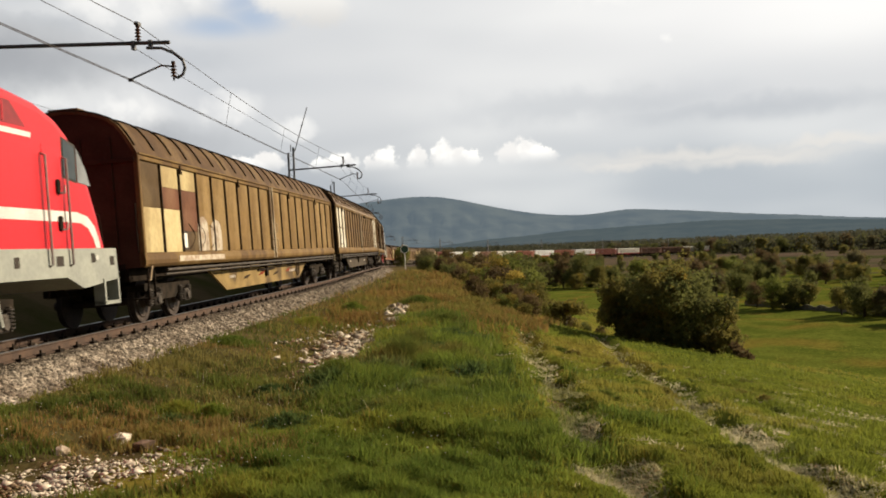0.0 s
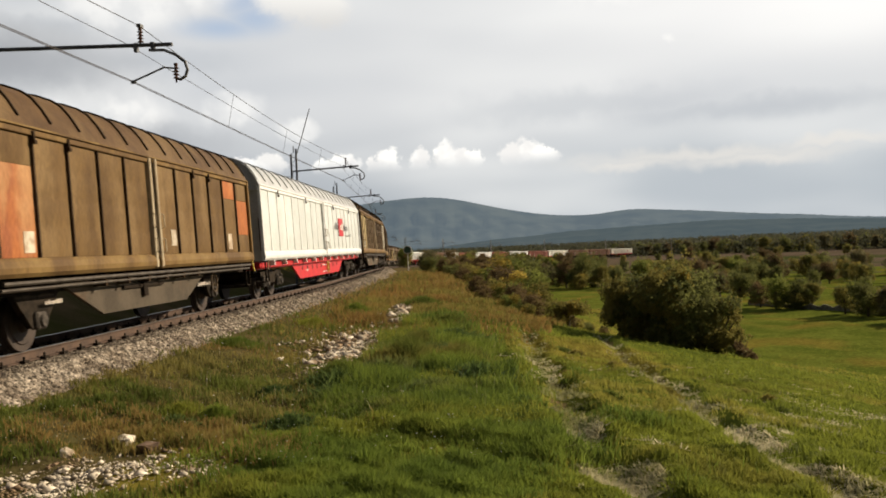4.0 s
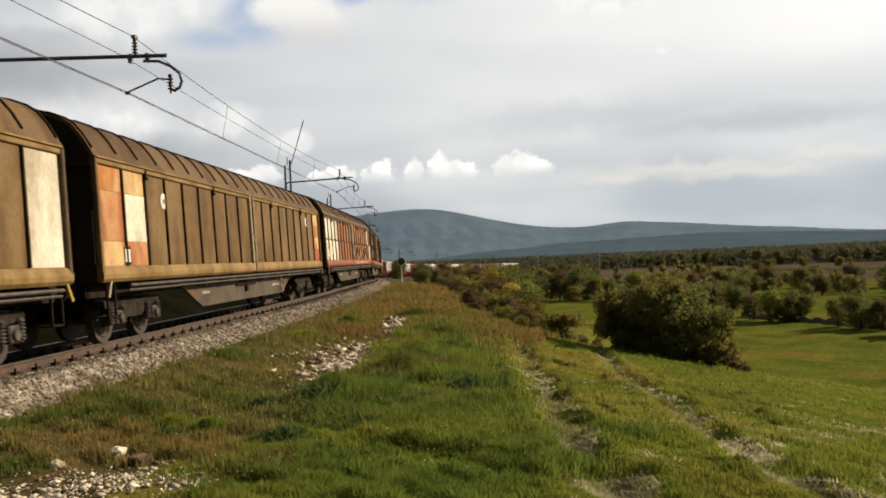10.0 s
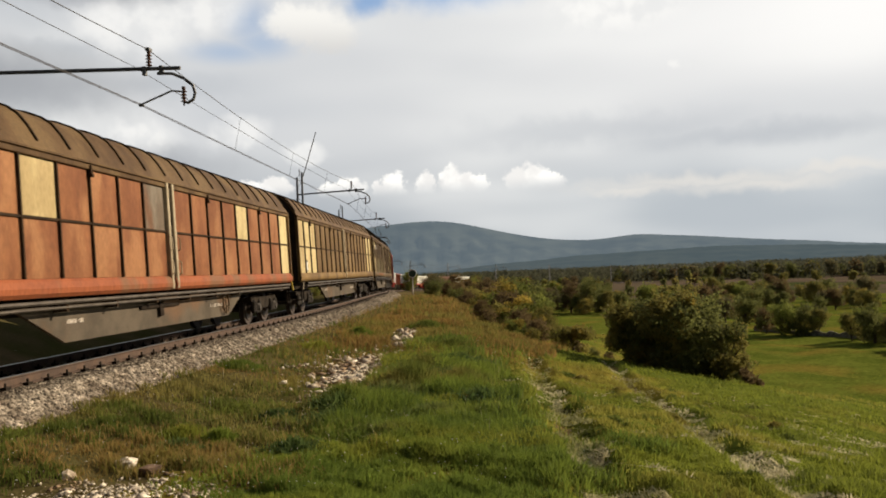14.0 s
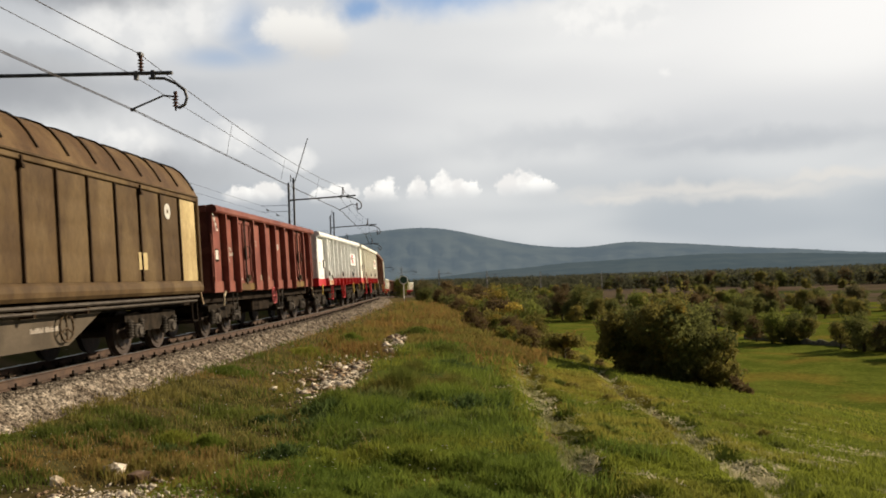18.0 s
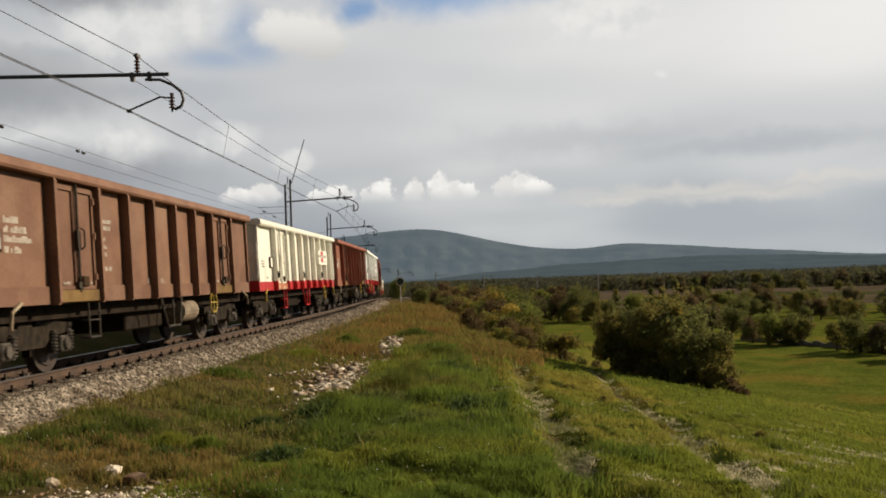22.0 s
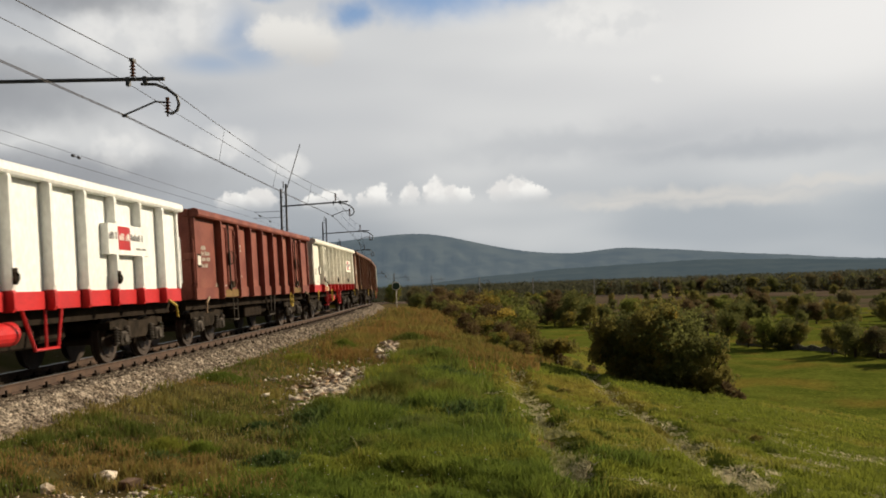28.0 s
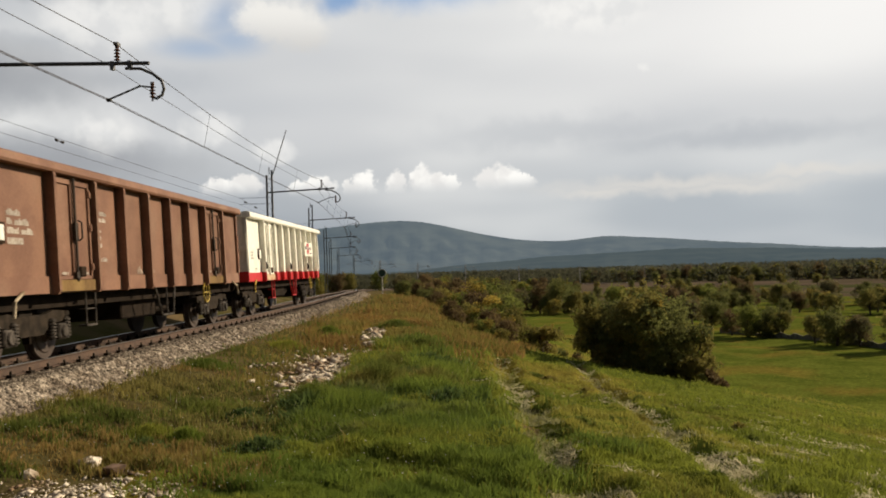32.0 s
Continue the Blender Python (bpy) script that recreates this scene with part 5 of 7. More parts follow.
def build_train():
    loco = locomotive(0, L_LOCO)
    CARS.append((loco, L_LOCO, 4.9, -1.12 - L_LOCO / 2))
    dusty = "dusty brown covered wagon with "
    S = [
        (["yykk", "yypy", "kppy", "gggg"] + ["g"] * 14, dict(label=dusty + "cream and reddish leading panels", belly="belly_cream", end="end_brown", marks=(("mark", -8.05, 1.52, 0.26, 0.32),))),
        (["w", "w", "w"] + ["b"] * 13 + ["w", "w"], dict(label=dusty + "off-white panels at both ends", midline=True, marks=(("mark", -8.7, 1.62, 0.3, 0.36),))),
        (["moom", "ooob", "b", "b", "b", "b", "b", "b", "b", "b", "bbbo", "boob"], dict(label="short brown covered wagon with orange rust on its leading panels", two_axle=True, marks=(("chalk_paint", -4.9, 1.50, 0.30, 0.32), ("chalk_paint", 1.0, 1.60, 0.28, 0.34), ("chalk_paint", 5.0, 1.5, 0.3, 0.4)))),
        (["s"] * 18, dict(label="clean silver covered wagon on a bright red underframe", sill="silver_frame", belly="red", roof="silver_roof", post="silver_frame", middle="silver_frame", rib="silver_frame", end="silver_roof")),
        (["y", "y", "y"] + ["k"] * 13 + ["w", "w"], dict(label=dusty + "three pale panels at its leading end", post="frame_tan", midline=False, marks=(("mark", -8.6, 1.52, 0.25, 0.28),))),
        (["w", "w", "w"] + ["b"] * 14 + ["w"], dict(label=dusty + "three dirty white leading panels", sill="golden", post="frame_tan", wheel="post_pale", marks=(("mark", 7.75, 1.52, 0.14, 0.20), ("chalk_paint", 7.7, 2.80, 0.20, 0.26)))),
        (["moom", "owwm"] + ["b"] * 15 + ["omom"], dict(label=dusty + "orange and cream mottled end panels", sill="golden", wheel="post_pale", marks=(("disc", -7.0, 2.78, 0.17, 0), ("disc", 7.9, 2.9, 0.17, 0), ("mark", -9.1, 1.50, 0.22, 0.24)))),
        (["w", "w", "w", "w"] + ["r"] * 4 + ["rrff"] + ["r"] * 7 + ["rrww", "wwrr"], dict(label="rust-brown covered wagon with dirty white leading panels", sill="sill_red", midline=True, eave="roof", marks=(("mark", -9.2, 1.52, 0.34, 0.42), ("chalk_paint", 3.95, 2.72, 0.22, 0.30), ("scuff", -8.1, 1.7, 0.5, 0.3)))),
        (["y", "y", "y", "r", "rryy", "r", "r", "r", "rrff", "r", "r", "r", "r", "rryy", "r", "r", "r", "y"], dict(label="rust-brown covered wagon with cream leading panels and spots", sill="sill_red", midline=True, eave="roof", marks=(("mark", -9.2, 1.52, 0.28, 0.34),))),
        (["y", "y", "y"] + ["b"] * 13 + ["y", "y"], dict(label=dusty + "cream panels at both ends", midline=True, eave="roof", marks=(("mark", -8.8, 1.52, 0.28, 0.3),))),
        (["y", "yyky"] + ["k"] * 15 + ["y"], dict(label="drab brown covered wagon with cream end panels and painted arches", sill="drab", eave="drab", post="drab", marks=(("mark", -8.85, 1.56, 0.30, 0.36), ("disc", -7.05, 2.92, 0.17, 0), ("cream", 6.85, 1.66, 0.42, 0.34), ("disc", 8.3, 2.92, 0.17, 0)))),
    ]
    at = JOINTS[0]
    for i, (spec, kw) in enumerate(S):
        length = JOINTS[i + 1] - JOINTS[i]
        h = length / 2 - OVERHANG
        car = sliding_wall_wagon(i + 1, length, spec, **kw)
        CARS.append((car, length, h - (2.7 if kw.get("two_axle") else 2.2), at + length / 2))
        at = JOINTS[i + 1]
        if i == 0:
            # white paint over the leading panels and their sill
            for y0, w, z1 in ((-6.75, 0.75, 2.25), (-5.75, 0.85, 2.20)):
                blot = [(y0 - w / 2, 1.44)] + [(y0 + w / 2 * math.cos(a), z1 - 0.3 + 0.3 * math.sin(a)) for a in np.linspace(math.pi, 0, 9)] + [(y0 + w / 2, 1.44)]
                part("painted_blot", extrude_x(bmesh.new(), blot, 1.4195, 1.4215), M["chalk_paint"], car, "blot of white paint")
            part("painted_blot", boxes((1.478, 1.487, -8.7, -5.4, 1.22, 1.34)), M["chalk_paint"], car, "white paint along the sill")
            scrawl(car, -7.9, -6.3, 1.50, 0.55, 5, "rib_dark", 0.012)
            for k, y0 in enumerate((-2.9, -1.2, 0.6, 2.3, 3.6)):
                z0 = 0.62 + 0.05 * (k % 2)
                part("rust_smear", extrude_x(bmesh.new(), [(y0, z0), (y0 + 0.5, z0 + 0.02), (y0 + 0.85, z0 + 0.12), (y0 + 0.3, z0 + 0.09)], 1.191, 1.194), M["rust_stroke" if k % 2 else "rib_dark"], car, "dark rusty smear")
        if i == 10:
            # faded graffiti arches and red blots low on the leading door
            for y0 in (-6.3, -4.75, -2.95, -1.2):
                arch_pts = [(y0 - 0.60, 1.44)] + [(y0 + 0.60 * math.cos(a), 1.85 + 0.45 * math.sin(a)) for a in np.linspace(math.pi, 0, 11)] + [(y0 + 0.60, 1.44)]
                part("painted_arch", extrude_x(bmesh.new(), arch_pts, 1.4195, 1.4215), M["faded_paint"], car, "faded pale graffiti arch")
                part("painted_blot", boxes((1.4785, 1.4865, y0 - 0.42, y0 + 0.42, 1.24, 1.34)), M["sill_red"], car, "red paint blot")
        if i == 7:
            scrawl(car, 0.4, 7.4, 1.55, 0.62, 4, "chalk_thin", 0.028)
            for k in range(9):
                y0 = 0.9 + k * 0.78
                part("painted_blot", boxes((1.4785, 1.4865, y0, y0 + 0.34 + 0.2 * math.sin(k * 2.1), 1.21, 1.33)), M["chalk_paint"], car, "pale paint blot")
            for y0 in (-1.6, 0.6, 2.8, 6.2):
                part("tape_mark", boxes((1.4195, 1.4225, y0, y0 + 0.5, 1.46, 1.50)), M["mark"], car)
        if i == 1:
            # pale worn flakes on the roof sheets between the ribs
            n_rib = int(round((length - 2 * OVERHANG) / 1.02))
            step = (length - 2 * OVERHANG - 0.16) / n_rib
            rng = random.Random(9)
            for k in range(n_rib):
                y0 = -h + 0.08 + (k + 0.35 + 0.3 * rng.random()) * step
                wide, a, b = rng.uniform(0.06, 0.20), rng.uniform(0.05, 0.4), rng.uniform(0.5, 0.95)
                curve = [(1.37 - 0.29 * q, 3.52 + 0.45 * q) for q in (a, b)]
                curve = [(x + 0.024, z + 0.020) for x, z in curve]
                part("worn_patch", extrude_y(bmesh.new(), curve + [(x - 0.02, z - 0.015) for x, z in curve][::-1], y0 - wide, y0 + wide), M["chalk_paint"], car, "pale worn patch of roof paint")
        if i == 3:
            e = 4.3
            sign = part("logo_square", boxes((1.446, 1.450, e - 0.62, e + 0.62, 2.00, 2.80)), M["red"], car, "red company square")
            letters(sign, 1.4505, e - 0.55, 2.28, 1.1, 0.30, "mark", 2)
            for y0, wd, z, ht, mat in ((e - 1.62, 0.80, 2.28, 0.30, "mark_grey"), (e + 0.72, 1.25, 2.26, 0.28, "mark_grey"), (e + 1.2, 1.0, 1.98, 0.09, "mark_soft"), (e + 2.5, 0.3, 2.0, 0.12, "mark_grey")):
                letters(sign, 1.446, y0, z, wd, ht, mat, int(z * 50))
    G = [
        ("maroon", "dark maroon open wagon with pale lettering", dict(short_bays=True, wheel="red_faded", wheel_place=-0.2)),
        ("chalk", "white open wagon with a red lower edge", dict()),
        ("ivory", "ivory open wagon with a red lower edge", dict()),
        ("umber", "dark brown open wagon with white lettering", dict(tank="tank_tan")),
        ("ivory", "ivory open wagon with a red lower edge", dict()),
        ("oxide", "rust-red open wagon with chalked side", dict(tank="tank_tan")),
        ("chalk", "white open wagon with a red lower edge", dict(tank="red", wheel_place=-2.1)),
        ("oxide", "rust-red open wagon, faded", dict(tank="tank_tan")),
        ("chalk", "white open wagon with a red lower edge", dict(tank="red", wheel_place=-2.1)),
        ("maroon", "maroon open wagon with a grey lower edge", dict()),
        ("ivory", "ivory open wagon with a red lower edge", dict(tank="red", wheel_place=-2.1)),
        ("umber", "brown open wagon with white lettering", dict()),
        ("umber", "brown open wagon with white lettering", dict()),
        ("ivory", "ivory open wagon with a red lower edge, last of the train", dict()),
    ]
    for i, (paint, label, kw) in enumerate(G):
        length = JOINTS[12 + i] - JOINTS[11 + i]
        car = gondola(len(CARS), length, paint, label, white=paint in ("chalk", "ivory"), seed=i, **kw)
        CARS.append((car, length, length / 2 - OVERHANG - 1.75, at + length / 2))
        at = JOINTS[12 + i]
        if i == 5:
            scrawl(car, 1.2, 3.2, 1.9, 0.3, 3, "mark_dim", 0.016)


build_train()


# ---- hills and the far distance ----
def build_hill(name, mat, rows, radius, depth, label, foot=-14.0, seed=3):
    """A wooded ridge: rows of (azimuth, elevation of its skyline)."""
    az = np.arange(rows[0][0], rows[-1][0] + 0.01, 0.25)
    top = np.interp(az, [r[0] for r in rows], [r[1] for r in rows])
    top = np.convolve(np.pad(top, 4, mode="edge"), np.ones(9) / 9, "valid")
    h = np.tan(np.radians(top)) * radius + 1.36
    h = h + (waves(az * 40, az * 17, 9.0, seed) + waves(az * 160, az * 70, 9.0, seed)) * radius * 0.0003
    steps = np.linspace(0, 1, 14)
    verts, n = [], len(az)
    for k in steps:
        prof = k ** 1.25 if k < 1 else 1
        rr = radius - depth * (1 - k)
        for a, hh in zip(az, h):
            w = float(waves(np.array(a * 30 + k * 50), np.array(k * 90.0), 12.0, seed)) * 0.05 * (1 - k) * k * 4
            verts.append((rr * math.sin(radians(a)), rr * math.cos(radians(a)), foot + (hh - foot) * max(0, prof + w)))
    m = len(steps)
    for a, hh in zip(az, h):
        verts.append(((radius + depth) * math.sin(radians(a)), (radius + depth) * math.cos(radians(a)), foot))
    faces = [(j * n + i, j * n + i + 1, (j + 1) * n + i + 1, (j + 1) * n + i) for j in range(m) for i in range(n - 1)]
    tagged(new(name, mesh_of(name, verts, faces, mat, smooth=True)), label, "hill", kind="structure")


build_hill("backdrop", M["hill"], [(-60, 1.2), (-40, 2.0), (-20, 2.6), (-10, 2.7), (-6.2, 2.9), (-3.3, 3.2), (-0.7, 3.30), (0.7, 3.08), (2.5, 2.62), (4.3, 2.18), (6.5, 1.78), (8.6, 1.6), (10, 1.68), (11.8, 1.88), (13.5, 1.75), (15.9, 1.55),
                                  (18.2, 1.29), (21.4, 1.02), (24.5, 0.72), (26.5, 0.55), (32, 0.4), (60, 0.8)], 3900, 900, "distant wooded hills, haze as a blue glow", seed=3)
build_hill("backdrop_ridge", M["ridge"], [(-30, -0.3), (-8, -0.2), (0, 0.05), (3.2, 0.36), (5.5, 0.45), (7.9, 0.66), (12.5, 0.78), (16.6, 0.90), (21.4, 0.75), (26.5, 0.48), (34, 0.5), (60, 0.3)], 2300, 700, "nearer dark wooded ridge with a faint haze glow", seed=8)


# ---- overhead line ----
MASTS = (-29.0, 2.6, 34.0, 58.0, 87.0, 113.0, 142.0, 176.0, 212.0, 250.0, 290.0, 330.0, 372.0, 414.0, 456.0)


def lines(name, pts, r, mat, parent, label=""):
    return part(name, pipe(bmesh.new(), pts, r, 5), mat, parent, label)


def insulator(parent, at_pose):
    def make():
        prof = [(0.022, 0.0), (0.022, 0.08)]
        for i in range(4):
            z = 0.09 + i * 0.075
            prof += [(0.03, z), (0.075, z + 0.005), (0.045, z + 0.035), (0.03, z + 0.04)]
        return lathe(bmesh.new(), prof + [(0.045, 0.39), (0.045, 0.44)], 12)
    return part("insulator", shared(("insulator", 0), make, M["porcelain"]), None, parent, "brown ribbed insulator", at_pose)


def catenary_mast(s, u_mast=-2.75, lean=False, rise=0.0):
    x, y, z, h, c = track(s)
    mast = tagged(new("catenary_mast"), "steel lattice catenary mast with a bracket arm" + (" and a slanting rod" if lean else ""), "catenary mast", "masts along the track")
    mast.matrix_basis = pose(x, y, z, 0, 0, -math.degrees(h))
    for k in (-0.15, 0.15):
        part("upright", boxes((u_mast + k - 0.05, u_mast + k + 0.05, -0.07, 0.07, -0.9, 7.3 + k)), M["galvanised"], mast)
    zig = [(u_mast + (0.13 if i % 2 else -0.13), 0.05, -0.6 + i * 0.3) for i in range(27)]
    part("lacing", pipe(bmesh.new(), zig, 0.014, 4), M["galvanised"], mast)
    part("footing", boxes((u_mast - 0.35, u_mast + 0.35, -0.35, 0.35, -1.2, -0.55), bevel=0.03), M["concrete"], mast)
    part("arm", tube(bmesh.new(), (u_mast - 0.15, 0.09, 6.15 + rise), (1.0, 0.09, 6.30), 0.045, n=10), M["galvanised"], mast)
    for k in (0.15, 0.55):
        part("arm_clamp", boxes((k - 0.04, k + 0.04, 0.03, 0.15, 6.17, 6.37)), M["galvanised"], mast)
    part("hook", pipe(bmesh.new(), [(0.45, 0.09, 6.20), (0.80, 0.09, 6.18), (1.08, 0.09, 6.05), (1.28, 0.09, 5.88), (1.33, 0.09, 5.70), (1.28, 0.09, 5.55), (1.15, 0.09, 5.48), (1.06, 0.09, 5.52)], 0.035, 8), M["galvanised"], mast, "bent pipe hook")
    insulator(mast, pose(0.26, 0.09, 6.30))
    insulator(mast, pose(1.06, 0.09, 5.42))
    part("steady_arm", pipe(bmesh.new(), [(1.06, 0.09, 5.74), (0.78, 0.09, 5.78), (0.05, 0.09, 5.50)], 0.022, 6), M["galvanised"], mast)
    part("wire_clamp", boxes((0.0, 0.10, 0.05, 0.13, 5.45, 5.52)), M["galvanised"], mast)
    part("messenger_clamp", boxes((0.21, 0.31, 0.0, 0.18, 6.73, 6.80)), M["galvanised"], mast)
    part("top_pin", pipe(bmesh.new(), [(u_mast, 0, 7.2), (u_mast, 0, 7.62)], 0.03), M["galvanised"], mast)
    for w in (5.88, 5.52):
        part("outrigger", boxes((-4.52, u_mast, -0.012, 0.012, w - 0.03, w - 0.008)), M["galvanised"], mast)
    if lean:
        part("slanting_rod", pipe(bmesh.new(), [(u_mast + 0.22, 0.0, 7.2), (u_mast + 1.05, 0.0, 9.75)], 0.03), M["galvanised"], mast)
    return mast


for s_mast in MASTS:
    catenary_mast(s_mast, -4.0 if s_mast < 10 else -2.75, lean=s_mast == 34.0, rise=0.30 if s_mast < 10 else 0.0)


def build_wires():
    line = tagged(new("overhead_wires"), "dark contact and carrier wires hung over the track", "overhead wire")

    def span(u, w, sag, s0, s1, n=10):
        a, b = Vector(level(s0, u, w)), Vector(level(s1, u, w))
        return [a.lerp(b, i / n) - Vector((0, 0, sag * 4 * (i / n) * (1 - i / n))) for i in range(n + 1)]

    def level(s, u, w):
        x, y, z, h, c = track(s)
        return (x + u * math.cos(h), y - u * math.sin(h), z + w)

    for s0, s1 in zip(MASTS, MASTS[1:]):
        low, top = span(0.05, 5.47, 0.02, s0, s1), span(0.26, 6.76, 0.35, s0, s1)
        lines("contact_wire", low, 0.009, M["copper"], line)
        lines("contact_wire", [p + Vector((0.06, 0, 0)) for p in low], 0.009, M["copper"], line)
        lines("carrier_wire", top, 0.010, M["copper"], line)
        n = 4
        for i in range(1, n):
            k = i / n
            a, b = low[0].lerp(low[-1], k), top[0].lerp(top[-1], k) - Vector((0, 0, 0.35 * 4 * k * (1 - k)))
            lines("dropper", [a, b], 0.006, M["copper"], line)
        lines("feeder_wire", span(-0.05, 6.36, 0.12, s0, s1), 0.008, M["copper"], line)
        for w in (5.88, 5.52):
            lines("feeder_wire", span(-4.5, w, 0.02, s0, s1), 0.006, M["copper"], line)
        for k in (0.085, 0.245):
            p = span(-4.5, 5.88, 0.02, s0, s1, 200)[round(k * 200)]
            damper = part("wire_damper", pipe(bmesh.new(), [p + Vector((0, -0.24, -0.07)), p + Vector((0, 0.24, -0.07))], 0.012), M["copper"], line, "small stock-bridge damper")
            for e in (-0.22, 0.22):
                part("damper_weight", tube(bmesh.new(), p + Vector((0, e - 0.07, -0.07)), p + Vector((0, e + 0.07, -0.07)), 0.045, n=8), M["copper"], damper)


build_wires()


# ---- line-side sign ----
def build_sign():
    x, y, z, h, c = track(45.0)
    x, y = -3.55, 82.0
    g = float(ground(np.array([x]), np.array([y]))[0])
    sign = tagged(new("trackside_sign"), "round dark sign with a pale rim on a thin post", "railway sign")
    sign.matrix_basis = pose(x, y, g, 0, 0, 4)
    top = 1.36 - 0.1 - g
    part("post", tube(bmesh.new(), (0, 0, -0.2), (0, 0, top + 0.3), 0.045, n=8), M["mark"], sign)
    bm = tube(bmesh.new(), (0, -0.05, top), (0, -0.02, top), 0.33, n=28)
    part("disc", bm, M["sign_green"], sign, "dark green disc")
    part("rim", hoop(bmesh.new(), (0, -0.05, top), 0.36, 0.03, axis="y", n=28), M["mark"], sign, "pale rim")


build_sign()


# ---- trees and bushes ----
RNG = np.random.default_rng(7)


def leaf_cloud(rng, centres, radii, count, size, flat=0.8, sprays=0.16):
    """Leaf quads on and inside a heap of rounded clumps."""
    k = rng.choice(len(centres), count, p=(radii ** 2) / (radii ** 2).sum())
    d = rng.normal(size=(count, 3))
    d /= np.linalg.norm(d, axis=1)[:, None]
    # some leaves sit on shoots that stick out of the clumps
    shoots = rng.normal(size=(len(centres) * 5, 3)) + (0, 0, 0.7)
    shoots /= np.linalg.norm(shoots, axis=1)[:, None]
    out = rng.uniform(size=count) < sprays
    d = np.where(out[:, None], shoots[k * 5 + rng.integers(0, 5, count)] + d * 0.10, d)
    depth = np.where(out, rng.uniform(0.8, 1.75, count), 1 - np.abs(rng.normal(0, 0.25, count)))
    p = centres[k] + d * (radii[k] * np.clip(depth, 0.1, 1.8))[:, None] * (1, 1, flat)
    a = rng.normal(size=(count, 3)) + d * 0.3
    a /= np.linalg.norm(a, axis=1)[:, None]
    b = np.cross(a, rng.normal(size=(count, 3)))
    b /= np.linalg.norm(b, axis=1)[:, None]
    s = size * rng.uniform(0.6, 1.4, count)[:, None]
    v = np.stack([p - a * s, p + b * s * 0.55, p + a * s, p - b * s * 0.55], 1).reshape(-1, 3)
    f = np.arange(count * 4).reshape(-1, 4)
    return v, f


def tree_parts(seed, height, width, leaves, size, mats, clumps=16, boxy=0.0, bushy=False):
    """Meshes of a tree of its own: trunk with limbs, and crowns in one or two leaf colours."""
    rng = np.random.default_rng(seed)
    low = 0.12 if bushy else 0.30
    t = rng.uniform(0, 1, clumps)
    zc = height * (low + (0.90 - low) * t)
    spread = np.sqrt(np.clip(1 - ((zc / height - 0.45) / 0.62) ** 2, 0.08, 1))
    ang, rad = rng.uniform(0, 6.283, clumps), np.sqrt(rng.uniform(0.05, 1, clumps)) * width * 0.40
    spread = spread * (1 - boxy) + boxy * 1.05
    c = np.stack([np.cos(ang) * rad * spread, np.sin(ang) * rad * spread, zc], 1)
    r = width * rng.uniform(0.07, 0.20, clumps) * (0.7 + 0.5 * spread)
    bm = bmesh.new()
    base = height * 0.035 + 0.03
    tube(bm, (0, 0, -0.3), (0.03 * width, 0, height * 0.45), base, base * 0.6, n=8)
    for i in range(min(clumps, 10)):
        st = Vector((0.02 * width, 0, height * rng.uniform(0.12, 0.45)))
        tube(bm, st, Vector(c[i]), base * 0.4, base * 0.12, n=5)
    tr = bpy.data.meshes.new("trunk")
    bm.to_mesh(tr)
    bm.free()
    tr.materials.append(M["bark"])
    crowns = []
    share = [1.0] if len(mats) == 1 else [0.8, 0.2]
    pick = np.arange(clumps) < clumps * 0.8
    for i, m in enumerate(mats):
        sel = np.ones(clumps, bool) if len(mats) == 1 else (pick if i == 0 else ~pick)
        v, f = leaf_cloud(rng, c[sel], r[sel], int(leaves * share[i]), size)
        v[:, 2] = np.maximum(v[:, 2], 0.02)
        crowns.append(soup("crown", v, f, M[m]))
    return tr, crowns


def plant(name, meshes, x, y, label, category, turn=0, scale=1.0, group="", sink=0.05):
    z = float(ground(np.array([x]), np.array([y]))[0]) - sink
    ob = tagged(new(name), label, category, group)
    ob.matrix_basis = pose(x, y, z, 0, 0, turn)
    for m in (meshes[0], *meshes[1]):
        p = part("trunk" if m is meshes[0] else "crown", m, None, ob)
        p.scale = (scale, scale, scale)
    return ob


def toward(az, d):
    return d * math.sin(radians(az)), d * math.cos(radians(az))


